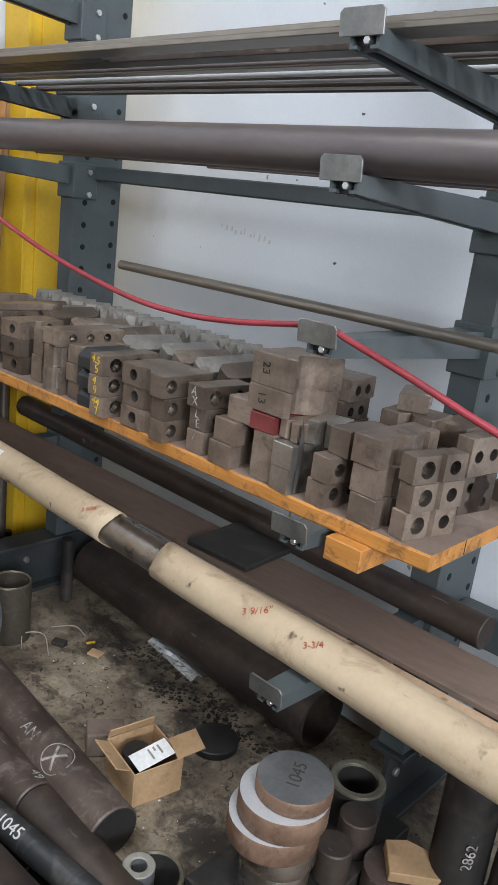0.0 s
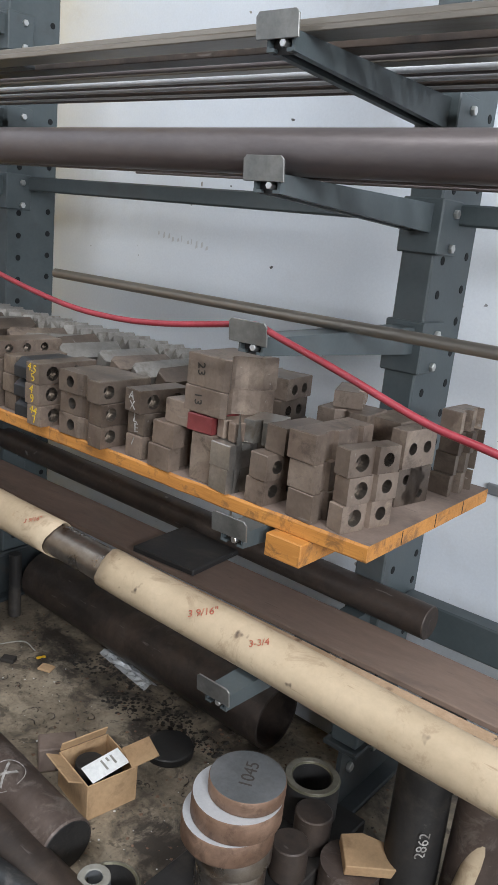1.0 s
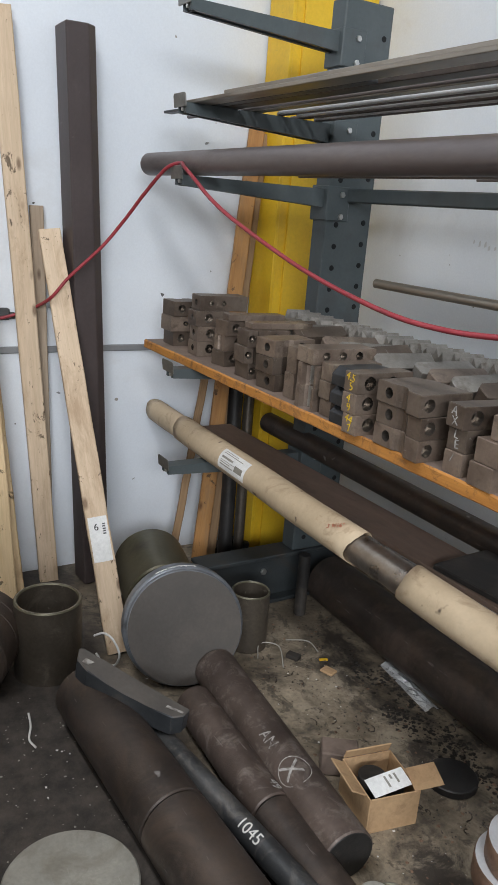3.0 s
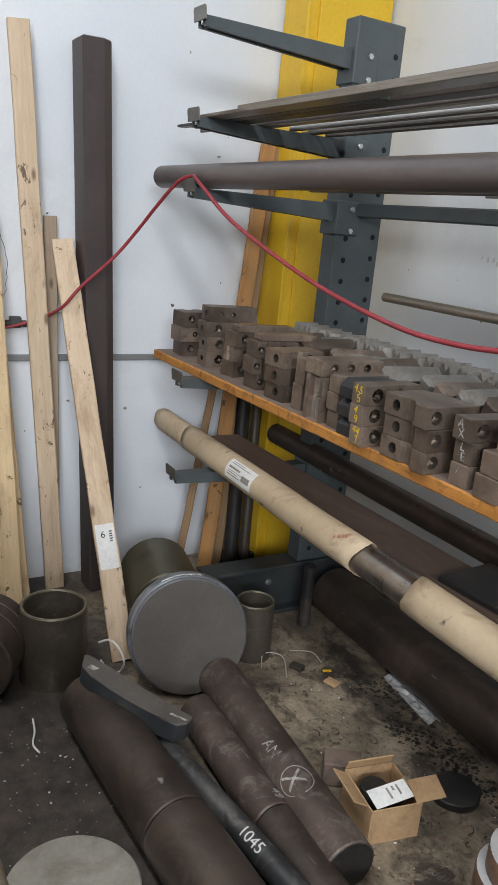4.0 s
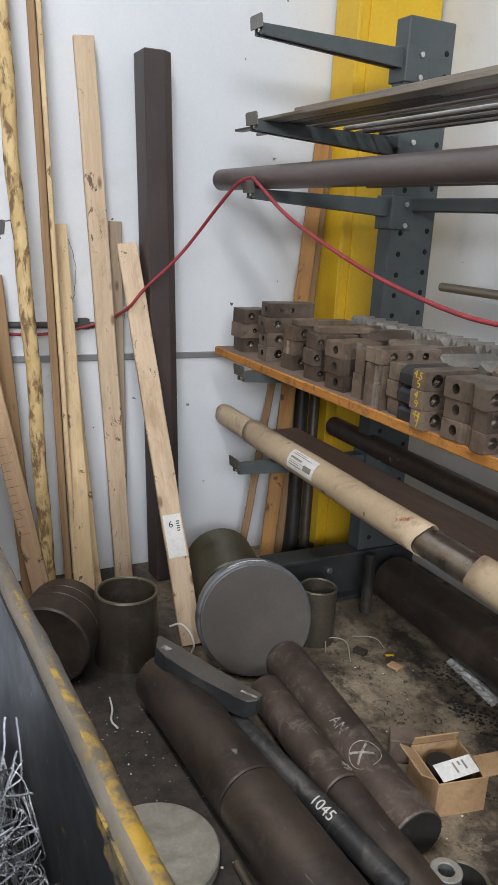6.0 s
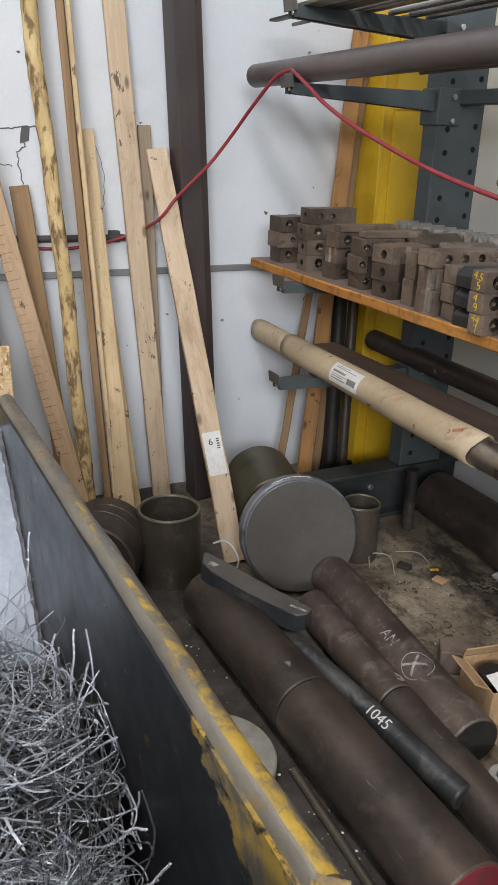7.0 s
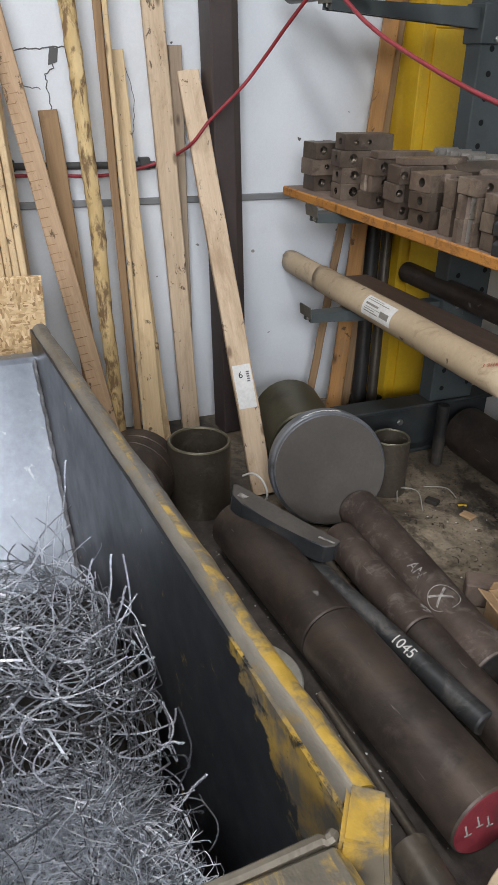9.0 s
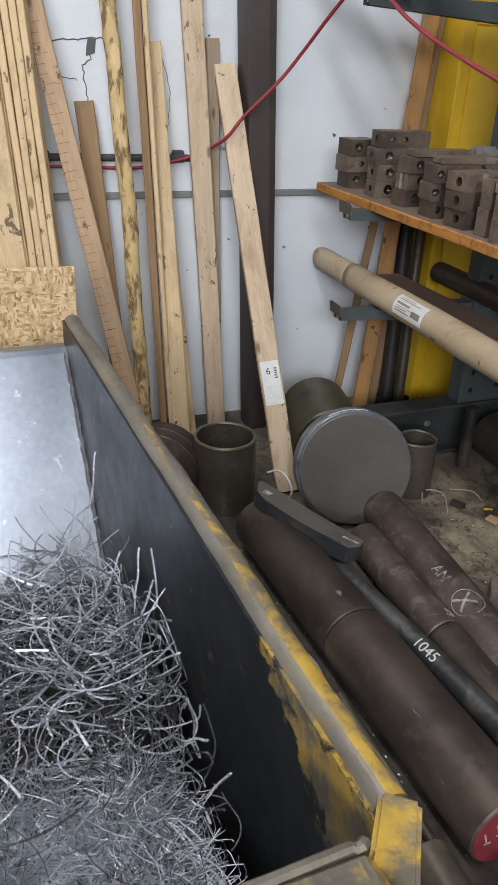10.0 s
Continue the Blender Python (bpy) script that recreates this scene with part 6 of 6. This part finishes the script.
def grit(n, seed, area_fn, smin, smax, mat, label):
    rng = random.Random(seed)
    vs, fs = [], []
    for _ in range(n):
        x, y = area_fn(rng)
        s = smin + (smax - smin) * rng.random() ** 2.2
        b = len(vs)
        g0 = rng.uniform(0, 6)
        for i in range(5):
            g = g0 + 2 * pi * i / 5
            vs.append((x + s * rng.uniform(0.5, 1.2) * cos(g), y + s * rng.uniform(0.5, 1.2) * sin(g), 0.0))
        vs.append((x, y, s * rng.uniform(0.25, 0.6)))
        for i in range(5):
            fs.append((b + i, b + (i + 1) % 5, b + 5))
    me = bpy.data.meshes.new("grit")
    me.from_pydata(vs, [], fs)
    me.materials.append(mat)
    tagged(new("floor_grit", me), label, "grit", kind="stuff")


grit(900, 1, lambda r: (lambda c: (c[0] + r.gauss(0, 0.05), c[1] + r.gauss(0, 0.022)))(r.choice(((-1.32, 1.55), (-1.2, 1.54), (-1.08, 1.50), (-1.0, 1.53), (-0.93, 1.48), (-1.4, 1.50), (-0.83, 1.5), (-1.15, 1.45)))), 0.0008, 0.0105, M_SCRAP, "dark rust flakes and grit scattered on the concrete floor")
grit(900, 2, lambda r: (r.uniform(-1.8, -0.5), r.uniform(1.15, 1.7)), 0.0007, 0.004, M_HOT, "brown grit scattered on the concrete floor")
grit(200, 3, lambda r: (r.uniform(-1.7, -0.6), r.uniform(0.3, 1.5)), 0.0015, 0.005, M_CHALK, "pale grit scattered on the concrete floor")
grit(420, 5, lambda r: (r.uniform(-1.75, -0.45), r.uniform(0.15, 0.62)), 0.0008, 0.0048, M_GREYPLATE, "grey chips scattered on the dark oily floor")
grit(500, 6, lambda r: (r.uniform(-1.85, -0.3), r.uniform(1.0, 1.75)), 0.001, 0.0075, M_RUSTED, "rust flakes scattered on the concrete floor")
for k in range(64):
    bm = bmesh.new()
    x, y = rng.uniform(-1.6, -0.7), rng.uniform(1.18, 1.68)
    g0, R = rng.uniform(0, 6), rng.uniform(0.006, 0.016)
    sweep(bm, [(x + R * cos(g0 + i * 0.5), y + R * sin(g0 + i * 0.5), 0.003 + 0.001 * i) for i in range(rng.randint(5, 11))], 0.0014, 4)
    solid("steel_curl", bm, M_HOT, "small brown curl of steel swarf on the floor", "swarf", "swarf curls")
for k, pts in enumerate(([(-1.66, 1.37, 0.004), (-1.60, 1.42, 0.02), (-1.55, 1.43, 0.004)], [(-1.60, 1.22, 0.004), (-1.64, 1.25, 0.03), (-1.6, 1.30, 0.03), (-1.52, 1.27, 0.004)])):
    bm = bmesh.new()
    sweep(bm, catmull(pts, 6), 0.0022, 5)
    solid("plastic_strap", bm, M_GREYPLATE, "loose pale strap curled on the floor", "strap", "loose straps", smooth=True)


# ------------------------------------------------------------------ OSB panel behind the bin
bm = bmesh.new()
box(bm, (-0.009, -0.95, 0.0), (0.009, 0.0, 0.862), 0.001)
solid("osb_panel", bm, M_OSB, "oriented strand board panel standing behind the scrap bin", "panel", m=pose(-1.62, 0.108, 0, 0, 0, -4))


# ------------------------------------------------------------------ scrap bin with turnings
BIN = Matrix.Translation((-0.04, 0.098, 0)) @ Matrix.Rotation(radians(1.8), 4, 'Z') @ Matrix.Translation((0.04, -0.098, 0))


def scrap_bin():
    t = thing("scrap_bin", "worn yellow steel tipping bin with dark bare steel inside", "bin", m=BIN)
    x0, x1, yo, yi, zr = -1.285, -0.035, 0.098, 0.066, 0.85
    # side sheet
    bm = bmesh.new()
    prism(bm, [(x0, zr - 0.01), (x0, zr - 0.12), (-0.72, 0.12), (x1, 0.12), (x1, zr - 0.01)], 0, 0.006, 0.0, m=Matrix(((1, 0, 0, 0), (0, 0, 1, yi), (0, 1, 0, 0), (0, 0, 0, 1))))
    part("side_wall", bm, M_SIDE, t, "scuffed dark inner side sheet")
    bm = bmesh.new()
    prism(bm, [(x0, zr - 0.03), (x0, zr - 0.12), (-0.72, 0.12), (x1, 0.12), (x1, zr - 0.03)], 0, 0.006, 0.0, m=Matrix(((1, 0, 0, 0), (0, 0, 1, yo - 0.012), (0, 1, 0, 0), (0, 0, 0, 1))))
    part("outer_skin", bm, M_BIN_Y, t, "yellow outer skin")
    # rolled rim: one rounded bar with a hanging outer flange
    bm = bmesh.new()
    yl, yh, rz = 0.0675, 0.1035, 0.024
    prof = [(0.5 * (yl + yh) - 0.5 * (yh - yl) * cos(pi * i / 12), zr - rz + rz * sin(pi * i / 12) ** 0.8) for i in range(13)]
    prof += [(yh, zr - 0.09), (yh - 0.008, zr - 0.09), (yh - 0.008, zr - 0.032), (yl + 0.004, zr - 0.032)]
    n = 60
    rings = []
    rg = random.Random(2)
    for k in range(n + 1):
        x = x0 + (x1 - 0.034 - x0) * k / n
        j = rg.uniform(-0.0007, 0.0007) + 0.0012 * sin(7 * x) * sin(19 * x)
        rings.append([bm.verts.new((x, y + j, z + 0.6 * j)) for y, z in prof])
    m = len(prof)
    for a, b in zip(rings, rings[1:]):
        for i in range(m):
            f = bm.faces.new((a[i], a[(i + 1) % m], b[(i + 1) % m], b[i]))
            f.material_index = 1 if i < 5 else 0
    bm.faces.new(rings[0][::-1])
    bm.faces.new(rings[-1])
    part("rim", bm, [M_RIM, M_BEAD], t, "rolled rim with yellow paint worn to grey steel", smooth=True)
    # diagonal corner block and near lip
    bm = bmesh.new()
    hi = [bm.verts.new(p) for p in ((-0.078, 0.080, zr + 0.002), (-0.057, 0.104, zr + 0.001), (-0.022, 0.080, zr - 0.010), (-0.040, 0.050, zr - 0.006))]
    lo = [bm.verts.new(p) for p in ((-0.084, 0.074, zr - 0.10), (-0.052, 0.116, zr - 0.10), (0.004, 0.078, zr - 0.10), (-0.030, 0.036, zr - 0.10))]
    for i in range(4):
        bm.faces.new((lo[i], lo[(i + 1) % 4], hi[(i + 1) % 4], hi[i]))
    bm.faces.new(hi)
    bm.faces.new(lo[::-1])
    bmesh.ops.recalc_face_normals(bm, faces=bm.faces)
    bmesh.ops.bevel(bm, geom=bm.edges[:], offset=0.0035, segments=2, affect='EDGES')
    part("corner_gusset", bm, M_RIM, t, "chipped yellow corner gusset")
    bm = bmesh.new()
    sweep(bm, [(-0.050 + 0.003 * sin(i), 0.052 - 0.004 * i, zr - 0.012 + 0.001 * sin(2.1 * i)) for i in range(4)] + [(-0.049, -0.02 - 0.04 * i, zr - 0.014) for i in range(25)], 0.0055, 8)
    part("lip_weld", bm, M_BEAD, t, "grey worn edge along the front lip", smooth=True)
    bm = bmesh.new()
    box(bm, (-0.050, -1.0, zr - 0.06), (0.012, 0.056, zr - 0.010), 0.010)
    part("front_lip", bm, M_LIP, t, "worn yellow front lip")
    bm = bmesh.new()
    box(bm, (-0.05, -1.0, 0.12), (-0.044, 0.06, zr - 0.05))
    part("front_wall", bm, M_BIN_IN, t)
    # sloping back sheet
    bm = bmesh.new()
    p = [(-1.262, 0.79), (-1.25, 0.782), (-0.72, 0.13), (-0.726, 0.124), (-1.258, 0.776), (-1.29, 0.776), (-1.29, 0.79)]
    prism(bm, p, -1.0, yi - 0.0005, 0.0, m=Matrix(((1, 0, 0, 0), (0, 0, 1, 0), (0, 1, 0, 0), (0, 0, 0, 1))))
    part("back_sheet", bm, M_BIN_BACK, t, "bright scratched sloping back sheet")
    bm = bmesh.new()
    rg = random.Random(6)
    sweep(bm, [(-1.25 + 0.53 * i / 70, yi - 0.004 + rg.uniform(-0.0015, 0.0015), 0.785 - 0.652 * i / 70 + rg.uniform(-0.001, 0.001)) for i in range(71)], 0.0042, 6, beads=0.25)
    part("weld_seam", bm, M_WELD, t, "bright lumpy weld seam")
    bm = bmesh.new()
    box(bm, (-0.8, -1.0, 0.11), (x1, yi, 0.12))
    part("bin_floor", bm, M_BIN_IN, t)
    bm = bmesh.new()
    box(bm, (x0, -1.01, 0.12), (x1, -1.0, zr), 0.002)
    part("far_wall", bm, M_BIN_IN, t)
    for x in (-1.0, -0.25):
        bm = bmesh.new()
        box(bm, (x - 0.06, -0.95, 0.0), (x + 0.06, 0.02, 0.11), 0.004)
        part("skid", bm, M_BIN_Y, t)


scrap_bin()


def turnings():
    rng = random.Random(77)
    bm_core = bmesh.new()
    # a lumpy base heap under the loose strands; its near-black paints their shaded gaps
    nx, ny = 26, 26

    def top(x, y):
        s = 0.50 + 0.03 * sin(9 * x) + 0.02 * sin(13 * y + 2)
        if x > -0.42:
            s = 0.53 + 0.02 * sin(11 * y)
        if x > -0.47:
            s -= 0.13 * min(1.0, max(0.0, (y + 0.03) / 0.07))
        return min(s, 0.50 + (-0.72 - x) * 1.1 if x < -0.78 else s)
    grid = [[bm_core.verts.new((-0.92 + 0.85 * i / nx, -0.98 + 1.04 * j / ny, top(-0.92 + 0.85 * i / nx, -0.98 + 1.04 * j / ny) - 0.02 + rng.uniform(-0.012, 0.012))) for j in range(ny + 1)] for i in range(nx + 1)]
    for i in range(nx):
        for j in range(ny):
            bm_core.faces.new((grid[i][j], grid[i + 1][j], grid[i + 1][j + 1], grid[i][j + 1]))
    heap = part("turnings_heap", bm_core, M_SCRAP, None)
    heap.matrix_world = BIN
    tagged(heap, "lumpy base of the turnings heap, near-black as the shaded gaps between strands", "turnings", kind="stuff")
    vs, fs, mi = [], [], []

    def strand(pts, r, mat, bead):
        b = len(vs)
        n = len(pts)
        for i, p in enumerate(pts):
            d = (pts[min(i + 1, n - 1)] - pts[max(i - 1, 0)])
            d = d.normalized() if d.length > 1e-9 else Vector((0, 0, 1))
            u = d.orthogonal().normalized()
            v = d.cross(u)
            rr = r * (1.4 if i % 2 else 0.6) if bead else r
            for k in range(3):
                g = 2 * pi * k / 3 + i * 0.8 * bead
                vs.append(p + rr * (cos(g) * u + sin(g) * v))
        for i in range(n - 1):
            for k in range(3):
                fs.append((b + 3 * i + k, b + 3 * i + (k + 1) % 3, b + 3 * i + 3 + (k + 1) % 3, b + 3 * i + 3 + k))
                mi.append(mat)
    for s in range(9700):
        near = s >= 1200
        if near:
            c = Vector((rng.uniform(-0.43, -0.072), rng.uniform(-0.42, 0.035), 0))
            L, R, rad, step = rng.uniform(0.035, 0.11), rng.uniform(0.03, 0.13), rng.uniform(0.0004, 0.00065), 0.009
        else:
            c = Vector((rng.uniform(-0.90, -0.36), rng.uniform(-0.45, 0.045), 0))
            L, R, rad, step = rng.uniform(0.07, 0.26), rng.uniform(0.03, 0.16), rng.uniform(0.0009, 0.0016), 0.0016
        c.z = top(c.x, c.y) + (rng.uniform(-0.02, 0.06) if not near else rng.uniform(-0.012, 0.03) + 0.055 * max(0.0, 1 - ((c.x + 0.2) / 0.22) ** 2))
        h = rng.uniform(0, 2 * pi)
        tilt = rng.gauss(0, 0.35)
        turn = rng.choice((-1, 1)) / R
        p = c.copy()
        pts = []
        n = int(L / step)
        for i in range(n):
            pts.append(p.copy())
            h += turn * step + rng.gauss(0, 0.02 if near else 0.009)
            p = p + step * Vector((cos(h) * cos(tilt), sin(h) * cos(tilt), sin(tilt)))
            tilt += rng.gauss(0, 0.02 if near else 0.009)
            p.y = min(p.y, 0.034 if near else 0.060)
            p.x = min(p.x, -0.06)
            if p.x < -0.93:
                break
            if p.x < -0.72:
                p.z = max(p.z, 0.785 - (p.x + 1.25) * 1.2302 + 0.004)
            p.z = max(p.z, 0.40)
        if len(pts) > 2:
            strand(pts, rad, 0 if rng.random() < (0.88 if near else 0.42) else 1, 0 if near else 1)
    # long stiff pieces standing proud along the side wall
    for x, y, z, dx, dy, dz in ((-0.62, 0.0, 0.58, 0.02, 0.02, 0.10), (-0.66, 0.005, 0.57, 0.005, 0.01, 0.13), (-0.55, 0.0, 0.57, 0.07, 0.02, 0.08), (-0.74, -0.02, 0.56, 0.03, 0.02, 0.10),
                                (-0.42, 0.0, 0.56, 0.06, 0.015, 0.06), (-0.85, -0.06, 0.56, -0.02, 0.03, 0.13), (-0.92, -0.01, 0.56, 0.01, 0.02, 0.17), (-0.5, -0.08, 0.57, -0.10, -0.06, 0.03), (-0.6, -0.12, 0.57, 0.11, 0.01, 0.01),
                                (-0.22, -0.02, 0.57, 0.07, 0.03, 0.02), (-0.33, 0.0, 0.56, 0.03, 0.02, 0.07)):
        n = 70
        pts = [Vector((x + dx * i / n, min(0.06, 0.035 + y + dy * i / n), z + dz * i / n)) + 0.0015 * Vector((sin(i * 0.12), cos(i * 0.15), 0)) for i in range(n)]
        strand(pts, 0.0017, 0, 1)
    for _ in range(26):
        x, y = rng.uniform(-0.86, -0.40), rng.uniform(-0.34, 0.03)
        h, tl, k = rng.uniform(0, 2 * pi), rng.uniform(-0.1, 0.35), rng.uniform(-6, 6)
        p = Vector((x, y, top(x, y) + rng.uniform(0.035, 0.065)))
        pts = []
        for i in range(rng.randint(10, 24)):
            pts.append(p.copy())
            h += k * 0.005
            p = p + 0.005 * Vector((cos(h) * cos(tl), sin(h) * cos(tl), sin(tl)))
            p.y = min(p.y, 0.058)
            p.x = max(p.x, -0.88)
        strand(pts, 0.0019, 0, 0)
    # strands bowed upright along the side sheet
    for _ in range(46):
        x = rng.uniform(-0.72, -0.47)
        x2, hh = x + rng.uniform(-0.10, 0.10), rng.uniform(0.10, 0.20)
        y = rng.uniform(0.015, 0.055)
        pts = [Vector((x + (x2 - x) * (i / 50) ** 2 + 0.02 * sin(pi * i / 50), y + 0.004 * sin(i * 0.2), 0.44 + hh * sin(pi * 0.62 * i / 50))) for i in [0.4 * q for q in range(126)]]
        strand(pts, rng.uniform(0.0009, 0.0014), 0 if rng.random() < 0.45 else 1, 1)
    me = bpy.data.meshes.new("turnings")
    me.from_pydata(vs, [], fs)
    me.materials.append(M_CHIP)
    me.materials.append(M_CHIP_D)
    me.polygons.foreach_set("material_index", mi)
    me.update()
    tur = new("steel_turnings", me)
    tur.matrix_world = BIN
    tagged(tur, "tangle of curled silvery steel lathe turnings in the bin", "turnings", kind="stuff")


turnings()
